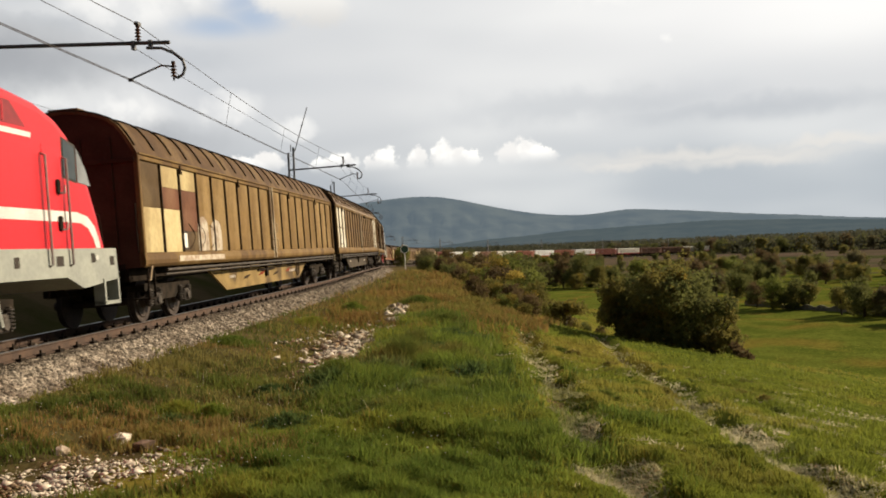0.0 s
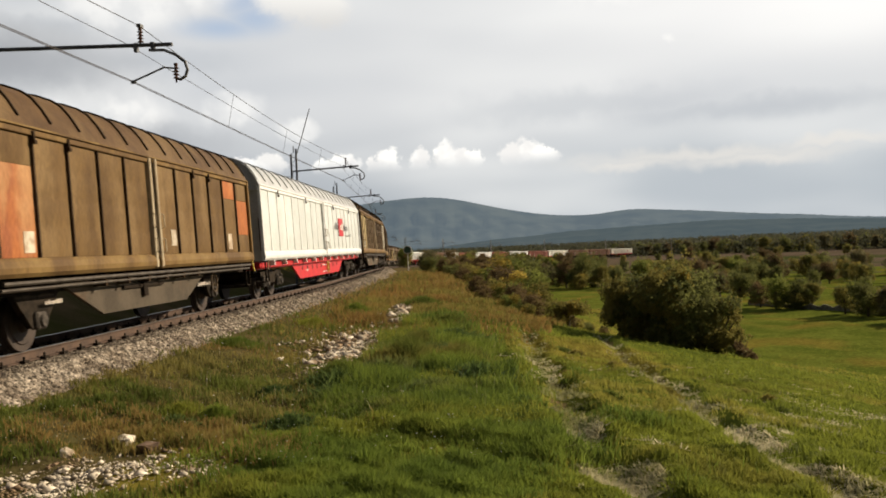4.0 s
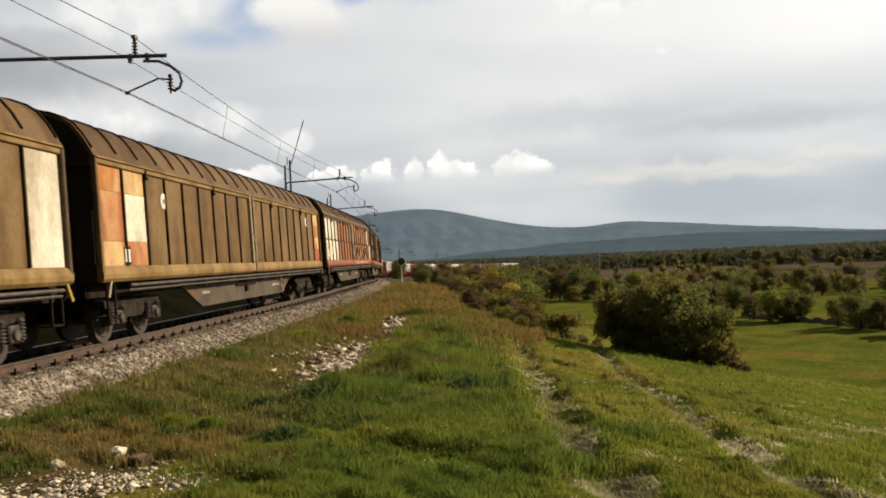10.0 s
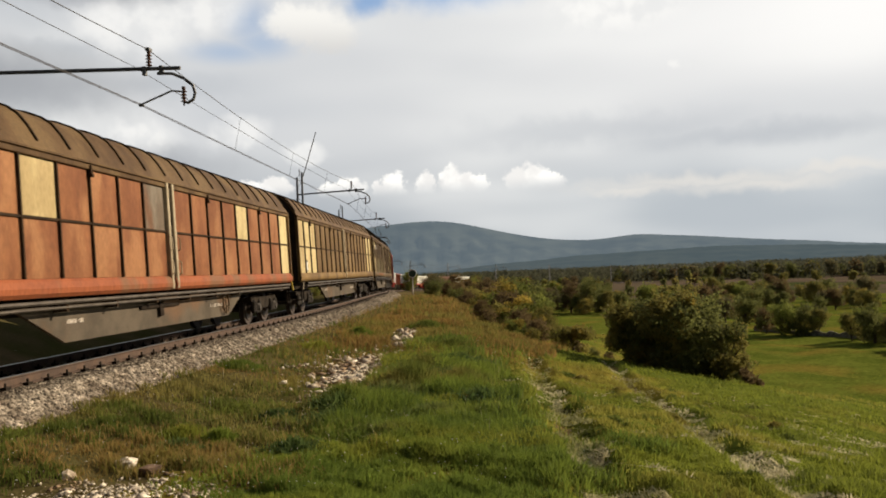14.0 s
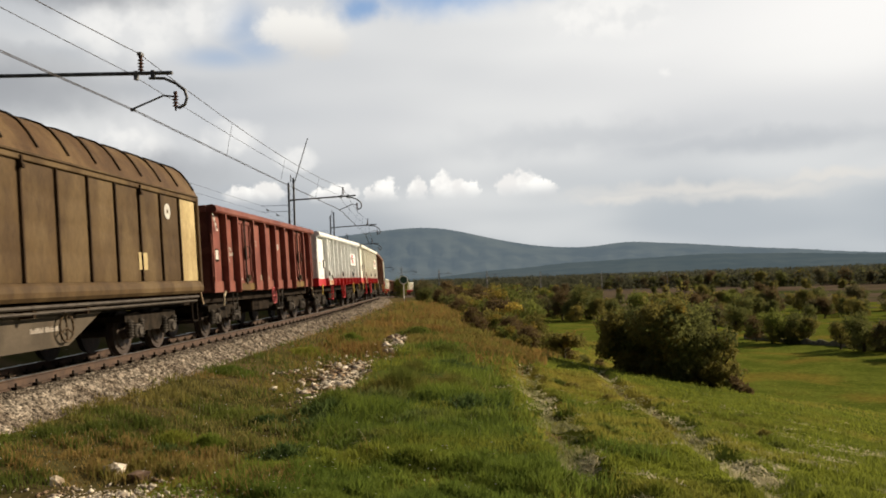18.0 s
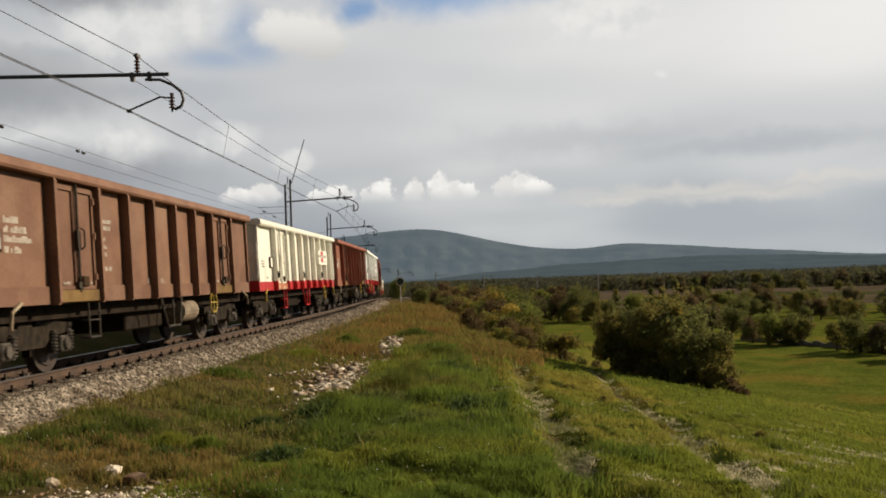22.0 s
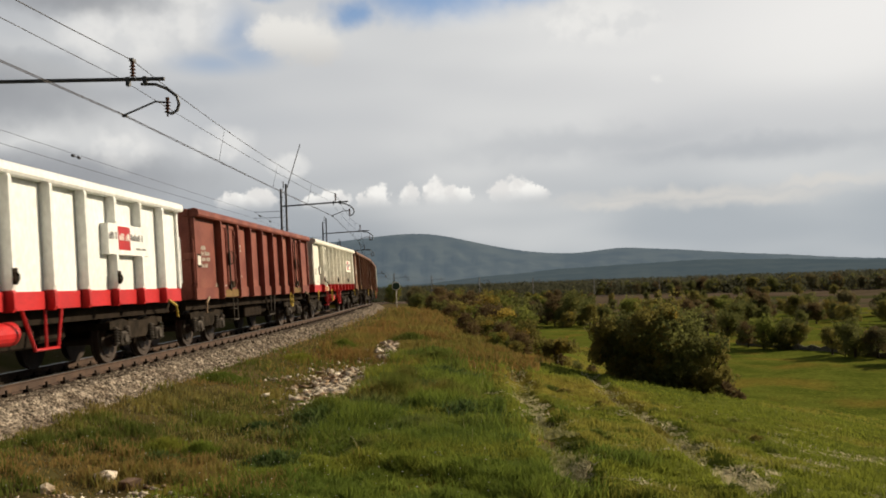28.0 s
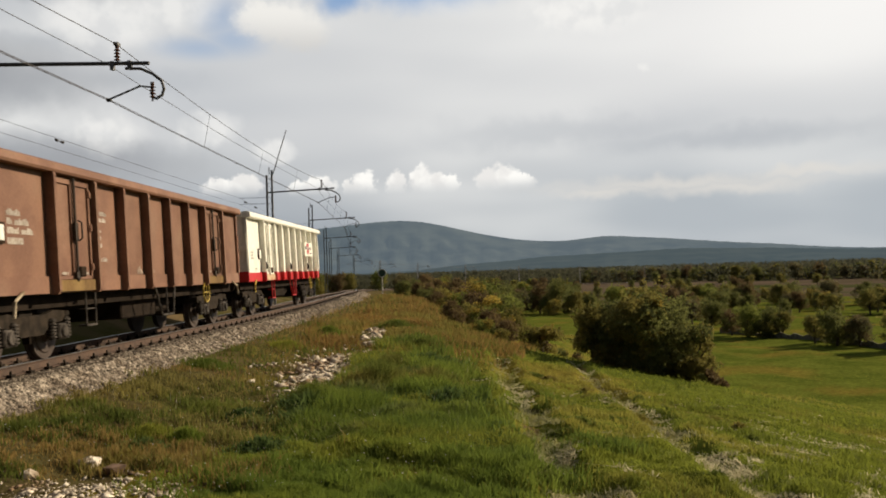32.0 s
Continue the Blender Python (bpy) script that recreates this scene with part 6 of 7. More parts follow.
def build_plants():
    big = tree_parts(11, 2.25, 3.1, 36000, 0.046, ("leaf_deep", "leaf_olive"), clumps=60, boxy=0.9, bushy=True)
    plant("bush", big, 6.75, 26.9, "large dense dark green bush in the meadow", "bush")
    part_b = tree_parts(12, 1.75, 1.7, 9000, 0.042, ("leaf_olive", "leaf_dark"), clumps=26, boxy=0.6, bushy=True)
    plant("bush", part_b, 7.75, 26.0, "olive green bush with pale lower twigs", "bush", turn=40)
    plant("bush", tree_parts(15, 2.0, 1.8, 12000, 0.045, ("leaf_olive", "leaf_dark"), clumps=26, boxy=0.8, bushy=True), 5.65, 27.6, "low dark green bush at the edge of the thicket", "bush", turn=70)
    plant("bush", tree_parts(13, 2.45, 1.6, 9000, 0.046, ("leaf_olive", "leaf_yellow"), clumps=26, boxy=0.5, bushy=True), 6.55, 26.3, "tall bush with yellowing autumn leaves", "bush")
    plant("bush", tree_parts(14, 1.15, 1.5, 5000, 0.040, ("leaf_olive", "leaf_yellow"), clumps=14, bushy=True), 4.15, 31.2, "small olive bush with orange tips", "bush")
    plant("bush", tree_parts(16, 0.55, 0.75, 2500, 0.028, ("leaf_rust", "leaf_dark"), clumps=12, boxy=0.4, bushy=True), 8.05, 24.6, "small brown withered bush at the foot of the thicket", "bush")
    sh = [tree_parts(20 + i, 1.0, 1.25, 5200, 0.032, (("leaf_olive", "leaf_yellow"), ("leaf_rust", "leaf_olive"), ("leaf_dark", "leaf_olive"), ("leaf_green", "leaf_yellow"))[i], clumps=26, boxy=0.35, bushy=True) for i in range(4)]
    words = ("tangled yellowing shrub on the bank", "russet brown shrub on the bank", "dark green shrub below the bank", "light green shrub on the bank")
    spots = ((3.0, 39, 1.1, 1), (3.7, 43, 1.7, 3), (2.0, 42, 0.7, 0), (4.5, 48, 1.7, 2), (3.0, 49, 1.3, 1), (1.7, 50, 0.7, 3), (3.6, 56, 2.0, 3), (2.4, 59, 1.3, 1), (5.3, 63, 2.3, 2), (1.8, 67, 1.2, 0), (3.0, 34.0, 0.6, 0), (0.8, 58, 0.6, 1),
             (0.4, 76, 1.0, 2), (3.2, 78, 2.0, 1), (6.4, 84, 2.3, 2), (5.3, 34.0, 0.45, 2), (5.9, 34.2, 0.4, 1), (0.8, 92, 1.6, 1), (5.0, 96, 2.3, 3), (2.4, 45, 1.0, 0), (4.0, 52.5, 1.5, 0), (2.5, 36.5, 0.8, 3), (3.5, 36.8, 0.9, 1), (1.6, 39.5, 0.6, 1), (2.7, 41.0, 1.0, 3), (3.9, 40.5, 1.2, 0), (1.5, 46, 0.8, 1), (3.3, 45.5, 1.4, 1), (2.2, 53.5, 1.1, 3), (1.2, 62, 0.8, 1), (3.2, 66, 1.6, 3), (4.6, 33.6, 0.5, 1))
    for i, (x, y, k, j) in enumerate(spots):
        plant("shrub", sh[j], x, y, words[j], "shrub", turn=i * 77, scale=k * (1.22 if y > 39 else 1.0), group="shrubs on the bank")
    words2 = ("yellowing scrub beside the line", "russet brown scrub beside the line", "dark green scrub beside the line", "light green scrub beside the line")
    trees = []
    for i in range(7):
        mats = (("leaf_dark", "leaf_olive"), ("leaf_olive", "leaf_dark"), ("leaf_green", "leaf_olive"), ("leaf_rust", "leaf_dark"), ("leaf_olive", "leaf_yellow"), ("leaf_far", "leaf_rust"), ("leaf_dark", "leaf_far"))[i]
        trees.append(tree_parts(40 + i, 6.0, 5.0, 7500, 0.12, mats, clumps=40, boxy=0.25 * (i % 3), bushy=i % 2 == 0))
    words = ("dark green deciduous tree in the valley", "olive green tree in the valley", "mid-green tree on the meadow edge", "brownish dark tree in the valley", "yellowing olive tree in the valley", "dull green tree with lighter crown", "dark green tree with thin lower trunk")
    fixed = [(25.2, 97, 0.72, 0), (26.4, 96, 0.55, 5), (24.0, 99, 0.5, 1), (20.2, 106, 0.62, 2), (21.3, 106, 0.66, 0), (22.2, 107, 0.52, 1), (19.3, 108, 0.5, 3), (28.5, 92, 0.7, 1), (30.0, 95, 0.8, 2),
             (18.2, 122, 0.7, 0), (17.0, 126, 0.62, 5), (8.5, 172, 1.25, 0), (7.6, 176, 1.0, 3), (9.8, 170, 0.75, 1), (11.0, 165, 0.8, 0), (6.3, 168, 0.9, 5), (5.0, 150, 0.8, 2), (3.7, 128, 0.95, 4), (4.6, 131, 0.8, 1), (12.4, 170, 0.9, 2)]
    rng = np.random.default_rng(5)
    spots = list(fixed)
    while len(spots) < 330:
        a, d = rng.uniform(-2.0, 31), math.exp(rng.uniform(math.log(140), math.log(440)))
        x, y = toward(a, d)
        s, u, rz = (float(v[0]) for v in along(np.array([x]), np.array([y])))
        if abs(u) < 7 or (u < 0 and s < 260) or (a > 19 and d < 150) or (d < 165 and a < 12):
            continue
        if 190 < d < 415 and a > 10 and rng.uniform() < 0.80:
            continue
        spots.append((a, d, rng.uniform(0.40, 0.85) * (0.75 if u < 40 else 1), int(rng.integers(0, 7))))
    # a belt of trees behind the brown field
    for i in range(46):
        spots.append((10.5 + 20 * i / 46 + 0.2 * math.sin(i * 5.1), 425 + 14 * math.sin(i * 2.3), 0.95 + 0.35 * math.sin(i * 1.9) ** 2, (0, 6, 3, 1, 0, 5)[i % 6]))
    for i, (a, d, k, j) in enumerate(spots):
        x, y = toward(a, d)
        plant("tree", trees[j], x, y, words[j], "tree", turn=i * 53, scale=k, group="trees in the valley", sink=0.2)
    # scrub in front of the far part of the line
    for i in range(34):
        s = 208 + i * 4.3
        x, y, z = on_track(s, 9.0 + 4 * math.sin(i * 2.3), 0)
        plant("shrub", sh[i % 4], x, y, words2[i % 4], "shrub", turn=i * 61, scale=2.2 + 1.3 * abs(math.sin(i * 1.7)) + 0.9 * (s < 290), group="scrub along the line")
    # low field wall
    verts, faces, n = [], [], 60
    for i in range(n + 1):
        a, q = 18.6 + 11.0 * i / n, 112 - 21 * i / n
        x, y = toward(a, q)
        g = float(ground(np.array([x]), np.array([y]))[0])
        top = g + 0.5 + 0.15 * float(waves(np.array(a * 9.0), np.array(3.0), 2.0, 2))
        for dd, z in ((-0.3, g - 0.2), (-0.22, top), (0.22, top), (0.3, g - 0.2)):
            xx, yy = toward(a, q + dd)
            verts.append((xx, yy, z))
    for i in range(n):
        for k in range(3):
            faces.append((i * 4 + k, i * 4 + k + 1, i * 4 + k + 5, i * 4 + k + 4))
    tagged(new("field_wall", mesh_of("field_wall", verts, faces, M["wall_stone"])), "low dry stone wall along the meadow", "wall", kind="structure")
    # trees behind the track
    for i, (x, y, k) in enumerate(((-16, 96, 0.5), (-13, 108, 0.6), (-19, 118, 0.7), (-12, 128, 0.55), (-24, 130, 0.8), (-15, 142, 0.6), (-28, 150, 0.9), (-20, 160, 0.8), (-14, 172, 0.7), (-9, 190, 0.75), (-18, 200, 0.9), (-30, 190, 0.9), (-4, 205, 0.8), (-3, 150, 0.5), (-2.5, 130, 0.45), (1, 165, 0.6))):
        plant("tree", trees[i % 7], x, y, words[i % 7], "tree", turn=i * 91, scale=k, group="trees in the valley", sink=0.2)
    # woods of the far plain
    n = 4200
    a, d = rng.uniform(-14, 34, n), np.exp(rng.uniform(math.log(400), math.log(2100), n))
    x, y = d * np.sin(np.radians(a)), d * np.cos(np.radians(a))
    g = ground(x, y)
    keep = np.abs(along(x, y)[1]) > 8
    hgt = rng.uniform(4.5, 8.5, n)
    c = np.stack([x, y, g + hgt * 0.5], 1)[keep]
    v, f = leaf_cloud(rng, c, hgt[keep] * 0.62, 190000, 0.60, flat=0.85, sprays=0.0)
    tagged(new("far_woods", soup("far_woods", v, f, M["leaf_wood"])), "scattered dark woods across the far plain", "woods", kind="stuff")


build_plants()


# ---- grass and stones ----
def blades(name, px, py, hgt, width, mat, label, rng, lean=0.35, curve=True, sink=0.01):
    n = len(px)
    g = ground(px, py) - sink
    a = rng.uniform(0, 6.283, n)
    dx, dy = np.cos(a), np.sin(a)
    la = rng.uniform(0, 6.283, n)
    ln = np.abs(rng.normal(0, lean, n)) * hgt
    lx, ly = np.cos(la) * ln, np.sin(la) * ln
    w = width * rng.uniform(0.6, 1.3, n)
    b0 = np.stack([px - dx * w, py - dy * w, g], 1)
    b1 = np.stack([px + dx * w, py + dy * w, g], 1)
    if curve:
        m0 = np.stack([px - dx * w * 0.7 + lx * 0.35, py - dy * w * 0.7 + ly * 0.35, g + hgt * 0.6], 1)
        m1 = np.stack([px + dx * w * 0.7 + lx * 0.35, py + dy * w * 0.7 + ly * 0.35, g + hgt * 0.6], 1)
    tip = np.stack([px + lx, py + ly, g + hgt * np.sqrt(np.clip(1 - (ln / np.maximum(hgt, 1e-3)) ** 2 * 0.3, 0.2, 1))], 1)
    i = np.arange(n)
    if curve:
        v = np.concatenate([b0, b1, m0, m1, tip])
        t = np.concatenate([np.stack([i, i + n, i + 3 * n], 1), np.stack([i, i + 3 * n, i + 2 * n], 1), np.stack([i + 2 * n, i + 3 * n, i + 4 * n], 1)])
    else:
        v = np.concatenate([b0, b1, tip])
        t = np.stack([i, i + n, i + 2 * n], 1)
    tagged(new(name, soup(name, v, t, M[mat])), label, "grass", kind="stuff")


def fan(rng, n, d0, d1, a0=-34, a1=34):
    """Places spread evenly by picture area rather than by ground area."""
    d = 1 / rng.uniform(1 / d1, 1 / d0, n)
    a = np.radians(rng.uniform(a0, a1, n))
    return d * np.sin(a), d * np.cos(a)


def rubble(x, y):
    """1 where stones lie bare."""
    a = np.exp(-((x + 2.25 - (y - 19.0) * 0.04) / 0.46) ** 2 - ((y - 19.0) / 4.0) ** 2)
    b = np.exp(-((x + 1.55) / 0.42) ** 2 - ((y - 28) / 3.4) ** 2)
    c = np.exp(-((x + 3.2) / 1.25) ** 2 - ((y - 8.1) / 0.95) ** 2)
    return np.maximum(np.maximum(a, b), c)


def build_grass():
    rng = np.random.default_rng(21)
    x, y = fan(rng, 420000, 5.2, 75)
    s, u, rz = along(x, y)
    rd, rb = rut_distance(x, y), rubble(x, y)
    patch, fine, tiny = waves(x, y, 2.2, 6), waves(x, y, 0.7, 9), waves(x, y, 0.23, 4)
    dist = np.hypot(x, y)
    dice = rng.uniform(size=len(x))
    fuzz = 1.0 * fine + 0.6 * patch + rng.normal(0, 0.45, len(x))
    dry_line = 5.9 - 0.02 * (y - 9) + 0.8 * fuzz + 3.2 * blend(30, 48, y)
    dry = (u > 1.86 + 0.16 * fine) & (u < dry_line)
    keep_dry = dry & (rng.uniform(size=len(x)) > rb * 2.2) & (rng.uniform(size=len(x)) < 0.66 + 0.40 * tiny + 0.25 * fine)
    clump = np.clip(0.6 * fine + 0.6 * tiny + 0.35 * waves(x, y, 0.11, 15) + 0.35, 0, 1.4)
    tall = 0.030 + 0.13 * clump + 0.03 * rng.uniform(size=len(x)) + 0.10 * blend(24, 40, y)
    wid = 0.0045 + 0.00028 * dist
    mixed = dice < 0.56 + 0.75 * patch + 0.55 * fine + 0.2 * tiny - 0.40 * blend(22, 40, y)
    g = keep_dry & mixed
    blades("verge_grass", x[g], y[g], tall[g] * 0.9, wid[g], "blade_dark", "rough green grass on the railway verge", rng, lean=0.6)
    g = keep_dry & ~mixed
    blades("dry_grass", x[g], y[g], tall[g] * 1.1, wid[g], "blade_dry", "dry brown grass on the railway bank", rng, lean=0.6)
    field = (u >= dry_line) & (rng.uniform(size=len(x)) > rb)
    in_rut = (rd < 0.30) & (rng.uniform(size=len(x)) < np.where(y < 9, 0.66, 0.80))
    lush = field & (x + 0.02 * y < 0.9 + 1.1 * fuzz) & (y < 32 + 4 * patch)
    g = lush & ~in_rut
    blades("lush_grass", x[g], y[g], 0.04 + 0.13 * clump[g] + 0.04 * rng.uniform(size=g.sum()), wid[g], "blade_lush", "lush green grass by the verge", rng, lean=0.55)
    g = field & ~lush & ~in_rut & (rng.uniform(size=len(x)) < 0.92)
    blades("meadow_grass", x[g], y[g], 0.020 + 0.085 * clump[g] + 0.025 * rng.uniform(size=g.sum()), wid[g] * 0.9, "blade_green", "short green meadow grass", rng, lean=0.7)
    # cut straw lying in the ruts and in loose swathes
    x, y = fan(rng, 230000, 5.5, 26, -2, 34)
    rd = rut_distance(x, y)
    fine, wide = waves(x, y, 0.5, 3), waves(x, y, 1.9, 13)
    in_track = (rd < 0.21 + 0.16 * fine) & (waves(x, y, 0.6, 17) + 0.6 * waves(x, y, 0.22, 6) > -0.42) & (rng.uniform(size=len(x)) < np.where(y < 9, 0.6, 0.9))
    swathe = (fine > 0.05) & (wide > 0.10) & (waves(x, y, 0.3, 2) > 0) & (x > 2.9) & (y < 16) & (rng.uniform(size=len(x)) < 0.42)
    loose = (fine > 0.30) & (waves(x, y, 0.8, 5) > 0.1) & (x > 0.9) & (y < 19) & (rng.uniform(size=len(x)) < 0.20)
    g = in_track | swathe | loose
    lie = rng.uniform(0.015, 0.060, g.sum())
    blades("straw", x[g], y[g], lie, 0.006 + 0.0005 * np.hypot(x, y)[g], "blade_straw", "pale cut straw in the wheel ruts", rng, lean=2.6, curve=False, sink=-0.020)
    # a belt of tall soft grass beside the stones
    x, y = fan(rng, 150000, 9.5, 27, -12, 7)
    edge = -1.75 + 0.03 * (y - 12) + 0.35 * waves(x, y, 1.2, 3)
    clump, tuft = waves(x, y, 0.8, 11), waves(x, y, 0.3, 5)
    inside = (x > edge) & (x < 0.9 + 0.5 * waves(x, y, 1.6, 8) - 0.05 * np.maximum(y - 18, 0))
    g = inside & (rng.uniform(size=len(x)) < 0.35 + 0.30 * clump + 0.15 * tuft)
    x, y, clump, tuft = x[g], y[g], clump[g], tuft[g]
    hgt = (0.10 + 0.20 * np.clip(clump + 0.35, 0, 1.2) + 0.08 * np.clip(tuft, 0, 1)) * rng.uniform(0.7, 1.15, len(x)) * blend(9.0, 12.5, y) + 0.06
    pick = rng.uniform(size=len(x)) < 0.72 + 0.2 * clump
    wd = 0.004 + 0.00034 * y
    blades("tall_grass", x[pick], y[pick], hgt[pick], wd[pick], "blade_lush", "tall soft green grass beside the stones", rng, lean=0.5)
    blades("tall_weeds", x[~pick], y[~pick], hgt[~pick] * 0.85, wd[~pick] * 1.5, "blade_weed", "leafy weeds in the tall grass", rng, lean=0.7)
    # tall dry grass along the crest of the bank
    x, y = fan(rng, 120000, 20, 95, -12, 8)
    s, u, rz = along(x, y)
    n1, n2 = waves(x, y, 1.1, 2), waves(x, y, 3.0, 12)
    g = (u > 3.0 + 0.6 * n1) & (u < 9.5 + n2) & (rng.uniform(size=len(x)) < blend(20, 32, y) * (0.75 + 0.25 * n1)) & (rubble(x, y) < 0.4)
    x, y, n1 = x[g], y[g], n1[g]
    dice = rng.uniform(size=len(x)) < 0.60 + 0.3 * n1
    hgt = 0.08 + (0.14 + 0.16 * blend(26, 40, y)) * np.clip(n1 + 0.4, 0, 1) + 0.12 * rng.uniform(size=len(x))
    wd = 0.006 + 0.0003 * y
    blades("bank_grass", x[dice], y[dice], hgt[dice], wd[dice], "blade_russet", "tall russet dry grass on the bank", rng, lean=0.65)
    blades("bank_weeds", x[~dice], y[~dice], hgt[~dice] * 0.9, wd[~dice], "blade_dark", "green weeds among the dry bank grass", rng, lean=0.45)
    # tussocks
    spots = ((-0.7, 15.4, 0.9, 0.58), (0.1, 15.6, 0.8, 0.48), (-1.75, 13.6, 0.6, 0.40), (-0.9, 12.8, 0.55, 0.28), (-3.5, 11.4, 0.4, 0.22), (-3.0, 11.2, 0.3, 0.2), (-0.6, 19.0, 0.9, 0.40), (0.3, 17.5, 0.7, 0.30), (-1.2, 16.5, 0.5, 0.3),
             (-4.4, 18.5, 0.5, 0.22), (-3.6, 24.0, 0.6, 0.25), (-2.9, 28.0, 0.5, 0.3), (0.0, 24.0, 0.9, 0.4), (-0.9, 31.0, 0.9, 0.4), (-1.8, 9.2, 0.5, 0.18), (-0.4, 9.6, 0.6, 0.2))
    for cx, cy, r, h in spots:
        n = int(2600 * r)
        a, q = rng.uniform(0, 6.283, n), np.abs(rng.normal(0, 0.5, n)) * r
        blades("tussock", cx + np.cos(a) * q, cy + np.sin(a) * q, h * np.clip(1.1 - q / r * 0.6, 0.3, 1) * rng.uniform(0.6, 1.1, n), np.full(n, 0.0045 + 0.0002 * cy), "blade_dark" if h > 0.3 else "blade_lush", "dark green grass tussock on the verge", rng, lean=0.5)
    # broad-leaved weeds, and dark tufts beside the ruts
    weeds = [(-1.75, 13.2, 0.5, 0.36), (-1.0, 14.2, 0.8, 0.36), (-1.7, 12.3, 0.6, 0.26), (-3.3, 10.6, 0.35, 0.18), (-0.3, 12.2, 0.8, 0.26), (0.4, 13.6, 0.7, 0.28), (-0.2, 16.6, 0.8, 0.36), (-1.9, 10.4, 0.5, 0.18), (0.2, 20.5, 0.9, 0.36), (-0.8, 10.8, 0.7, 0.2), (-2.6, 12.9, 0.35, 0.16)]
    for i in range(26):
        t = rng.uniform()
        weeds.append((rng.uniform(1.0, 6.0), 8.0 + 12 * t, 0.12 + 0.12 * rng.uniform(), 0.07 + 0.06 * rng.uniform()))
    for cx, cy, r, h in weeds:
        n = int(900 * r + 60)
        a, q = rng.uniform(0, 6.283, n), np.abs(rng.normal(0, 0.5, n)) * r
        blades("weed_clump", cx + np.cos(a) * q, cy + np.sin(a) * q, h * np.clip(1.1 - q / r * 0.5, 0.3, 1) * rng.uniform(0.5, 1.1, n), np.full(n, 0.012 + 0.0004 * cy), "blade_weed" if r > 0.3 else "blade_dark", "leafy blue-green weeds in the grass" if r > 0.3 else "small dark tuft in the meadow grass", rng, lean=0.9)
    # small pale flower heads
    n = 520
    x, y = fan(rng, n, 7.5, 30, -30, 3)
    g = rubble(x, y) < 0.5
    x, y = x[g], y[g]
    stones("wildflowers", x, y, ground(x, y) + rng.uniform(0.05, 0.16, len(x)), rng.uniform(0.005, 0.012, len(x)) * (0.6 + 0.04 * y), "mark", "tiny white flower heads in the verge", rng, squash=0.5, what="flowers")
    # dry seed stalks
    n = 110
    x, y = fan(rng, n, 10, 40, -22, 3)
    blades("dry_stalk", x, y, rng.uniform(0.15, 0.34, n), np.full(n, 0.0028), "blade_straw", "thin dry stalks over the grass", rng, lean=0.15)


def stones(name, px, py, pz, size, mat, label, rng, squash=0.7, parent=None, what="stones"):
    base = np.array([(1, 0, 0), (-1, 0, 0), (0, 1, 0), (0, -1, 0), (0, 0, 1), (0, 0, -1)], float)
    tri = np.array([(0, 2, 4), (2, 1, 4), (1, 3, 4), (3, 0, 4), (2, 0, 5), (1, 2, 5), (3, 1, 5), (0, 3, 5)])
    n = len(px)
    v = base[None] * rng.uniform(0.6, 1.25, (n, 6, 3)) + rng.normal(0, 0.22, (n, 6, 3))
    a = rng.uniform(0, 6.283, n)
    ca, sa = np.cos(a)[:, None], np.sin(a)[:, None]
    t = rng.uniform(-0.6, 0.6, n)
    ct, st = np.cos(t)[:, None], np.sin(t)[:, None]
    X, Y, Z = v[..., 0], v[..., 1] * ct - v[..., 2] * st, (v[..., 1] * st + v[..., 2] * ct) * squash
    v = np.stack([X * ca - Y * sa, X * sa + Y * ca, Z], -1) * size[:, None, None] + np.stack([px, py, pz], 1)[:, None]
    f = (tri[None] + (np.arange(n) * 6)[:, None, None]).reshape(-1, 3)
    ob = new(name, soup(name, v.reshape(-1, 3), f, M[mat]))
    ob.parent = parent
    return tagged(ob, label, "" if parent else what, kind="stuff")


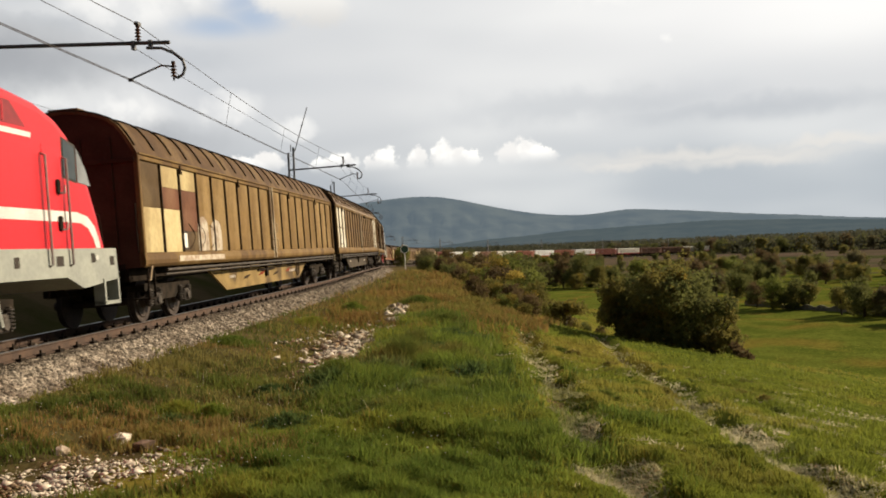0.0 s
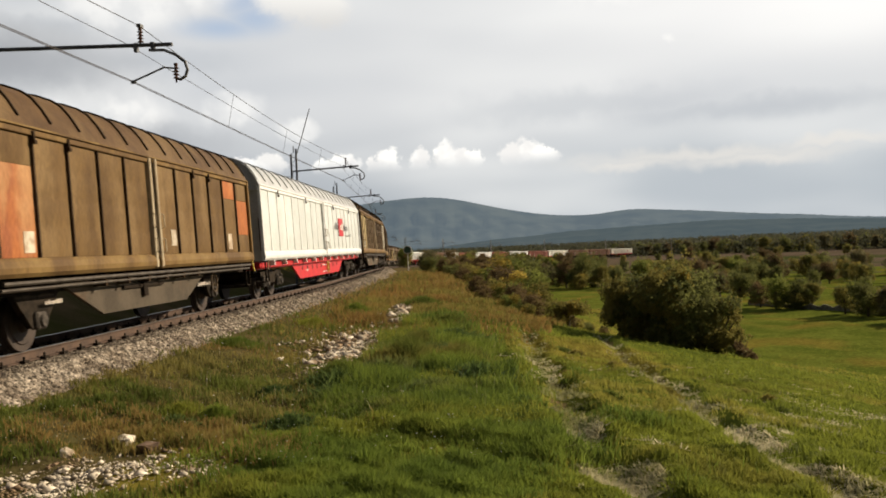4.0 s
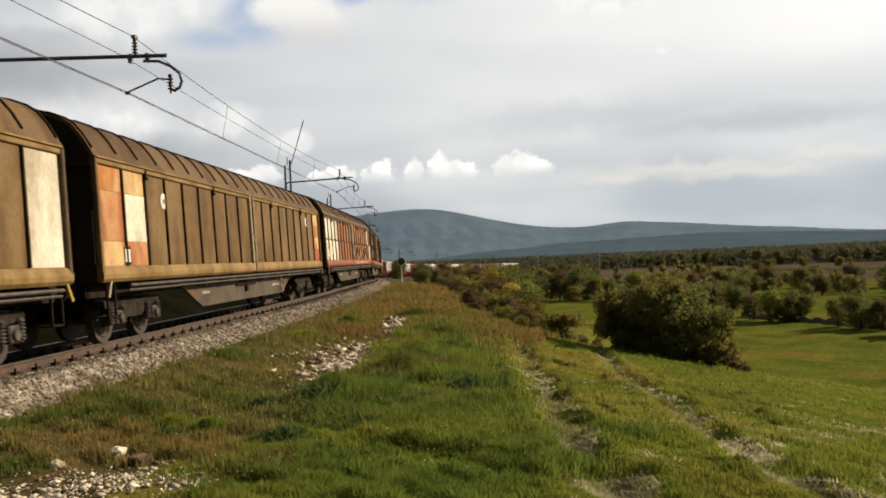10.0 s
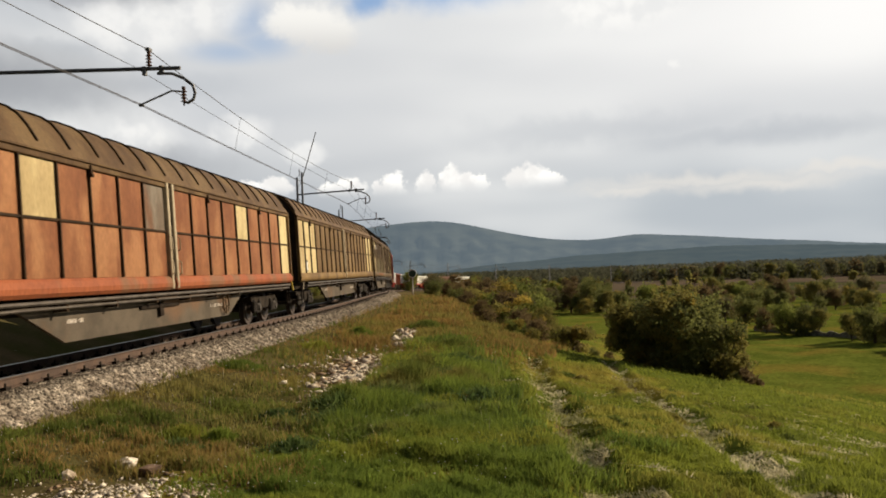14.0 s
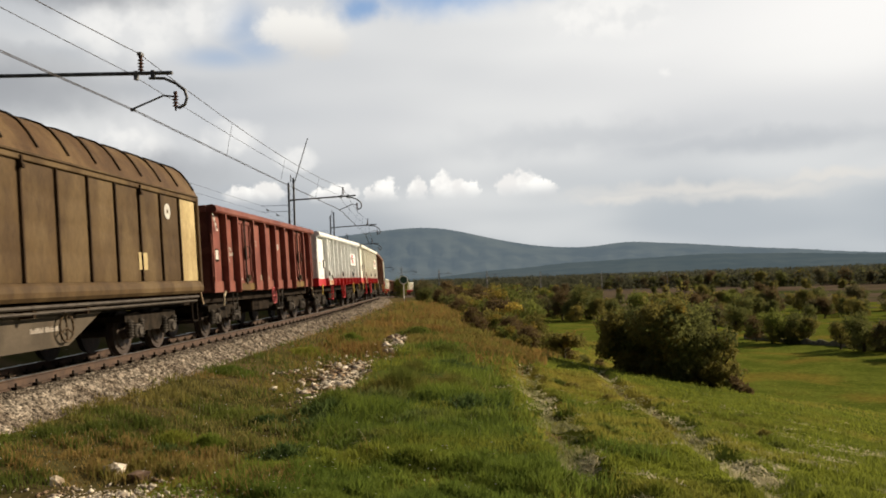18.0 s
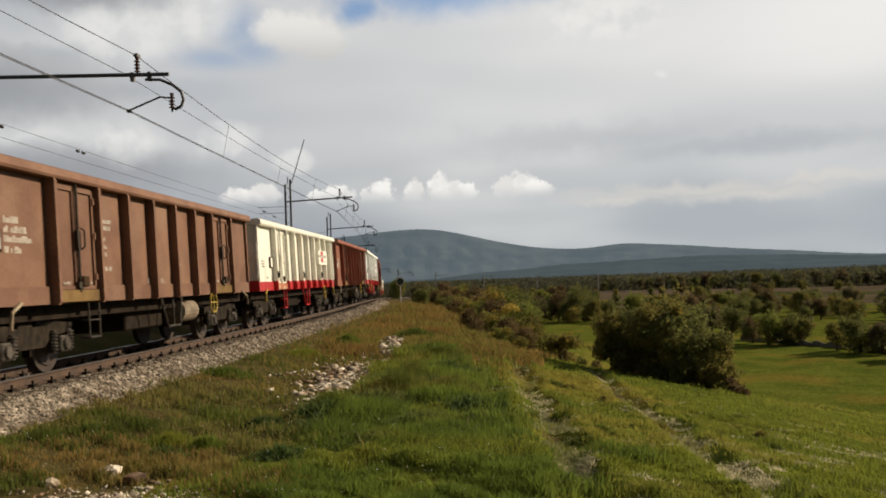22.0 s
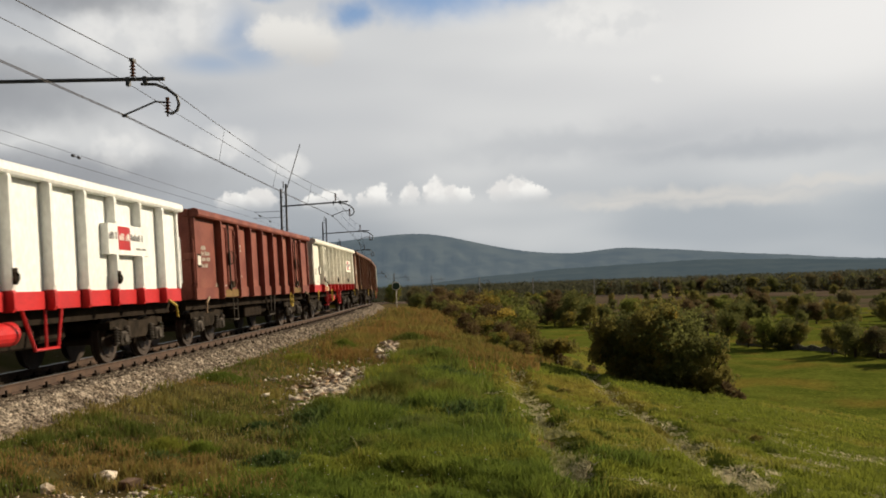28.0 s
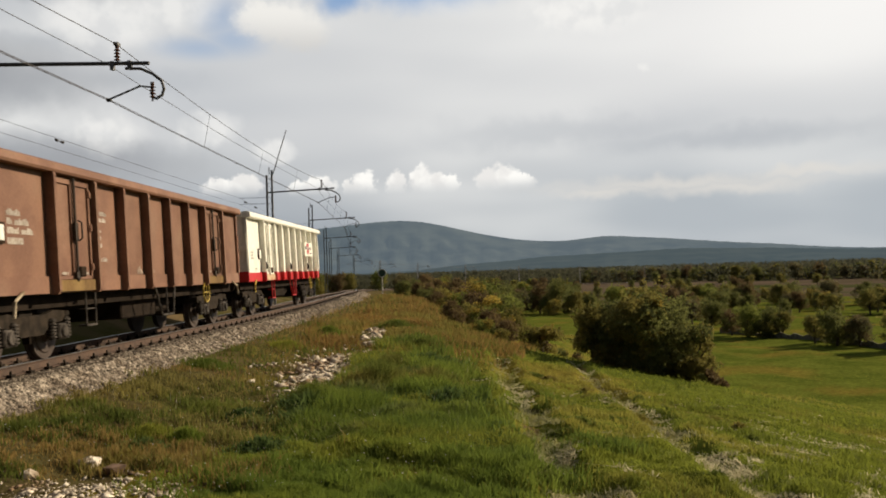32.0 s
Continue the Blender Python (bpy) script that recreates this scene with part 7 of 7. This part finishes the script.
def build_stones():
    rng = np.random.default_rng(31)
    n = 80000
    s = -17 + 1 / rng.uniform(1 / 128, 1 / 7.5, n)
    u = np.where(rng.uniform(size=n) < 0.74, rng.uniform(0.95, 2.12, n), rng.uniform(-1.6, 0.95, n))
    P = np.array([on_track(a, b, 0) for a, b in zip(s, u)])
    drop = np.where(np.abs(u) < 1.5, -0.215, -0.215 - (np.abs(u) - 1.5) * 0.586)
    bed = bpy.data.objects["railway_track"]
    near = s < 34
    size = rng.uniform(0.026, 0.060, n) * np.where(near, 1, 1.4)
    stones("ballast_stones", P[:, 0], P[:, 1], P[:, 2] + drop + 0.006, size, "stone", "loose grey ballast stones", rng, parent=bed)
    x, y = fan(rng, 110000, 6.2, 34, -34, 3)
    rb = rubble(x, y)
    g = rng.uniform(size=len(x)) < np.clip(rb - 0.22, 0, 1) * np.where(y > 12, 1.2, 0.62) * (0.35 + 0.65 * (waves(x, y, 0.5, 8) > 0.0))
    x, y = x[g], y[g]
    stones("rubble", x, y, ground(x, y) + 0.015, np.where(y > 12, (rng.gamma(1.5, 0.017, len(x)) + 0.012) * (0.4 + 0.06 * y), rng.gamma(1.1, 0.011, len(x)) + 0.007), "limestone", "pale limestone rubble showing through the grass", rng, squash=0.5)
    # two spills of pale rock on the verge
    for cx, cy, sx, sy, n in ((-2.0, 19.6, 0.42, 2.5, 560), (-1.45, 28.5, 0.30, 2.6, 230), (-2.75, 20.5, 0.45, 1.6, 170), (-1.6, 23.5, 0.5, 2.0, 120)):
        x, y = cx + rng.normal(0, sx, n), cy + rng.normal(0, sy, n)
        stones("rubble", x, y, ground(x, y) + 0.03, rng.gamma(1.3, 0.026, n) + 0.012, "limestone", "spill of pale limestone rubble on the verge", rng, squash=0.6)
    for px, py, k in ((-3.60, 9.65, 0.125), (-3.22, 9.25, 0.13), (-3.95, 9.0, 0.09)):
        bm = bmesh.new()
        bmesh.ops.create_icosphere(bm, subdivisions=1, radius=k)
        for v in bm.verts:
            v.co *= 1 + 0.75 * noise.noise(v.co * 9 + Vector((px, py, 0)) * 3)
            v.co.z *= 0.7
        ob = part("boulder", bm, M["limestone" if k != 0.13 else "brown_rock"])
        ob.matrix_basis = pose(px, py, float(ground(np.array([px]), np.array([py]))[0]) + k * 0.3, 0, 0, px * 90)
        tagged(ob, "pale limestone block lying in the grass" if k != 0.13 else "brownish grey block lying in the grass", "stone", "stones in the grass")


build_grass()
build_stones()


# ---- motion of the train ----
def car_pose(centre, half):
    a, b = track(centre - half), track(centre + half)
    dx, dy, dz = b[0] - a[0], b[1] - a[1], b[2] - a[2]
    yaw = -math.degrees(math.atan2(dx, dy))
    tilt = math.degrees(math.atan2(dz, math.hypot(dx, dy)))
    return pose((a[0] + b[0]) / 2, (a[1] + b[1]) / 2, (a[2] + b[2]) / 2, 0, 0, yaw) @ pose(0, 0, 0, tilt, (a[4] + b[4]) / 2, 0)


def motions():
    for car, length, half, place in CARS:
        walk(car, [(t, car_pose(place - gone(t), half)) for t in np.arange(0, 32.01, 0.5)])
    for ws, y, z, index in SPIN:
        # the wheels turn while their wagon is near
        place = CARS[index][3]
        times = [k / FPS for k in range(0, 32 * FPS + 1) if -12 < place - gone(k / FPS) < 42]
        if not times:
            walk(ws, [(0, pose(0, y, z)), (32, pose(0, y, z))])
            continue
        rows = [(t, pose(0, y, z, math.degrees(gone(t) / WHEEL_R))) for t in times]
        if times[0] > 0:
            rows.insert(0, (0, rows[0][1]))
        if times[-1] < 32:
            rows.append((32, rows[-1][1]))
        walk(ws, rows)


motions()
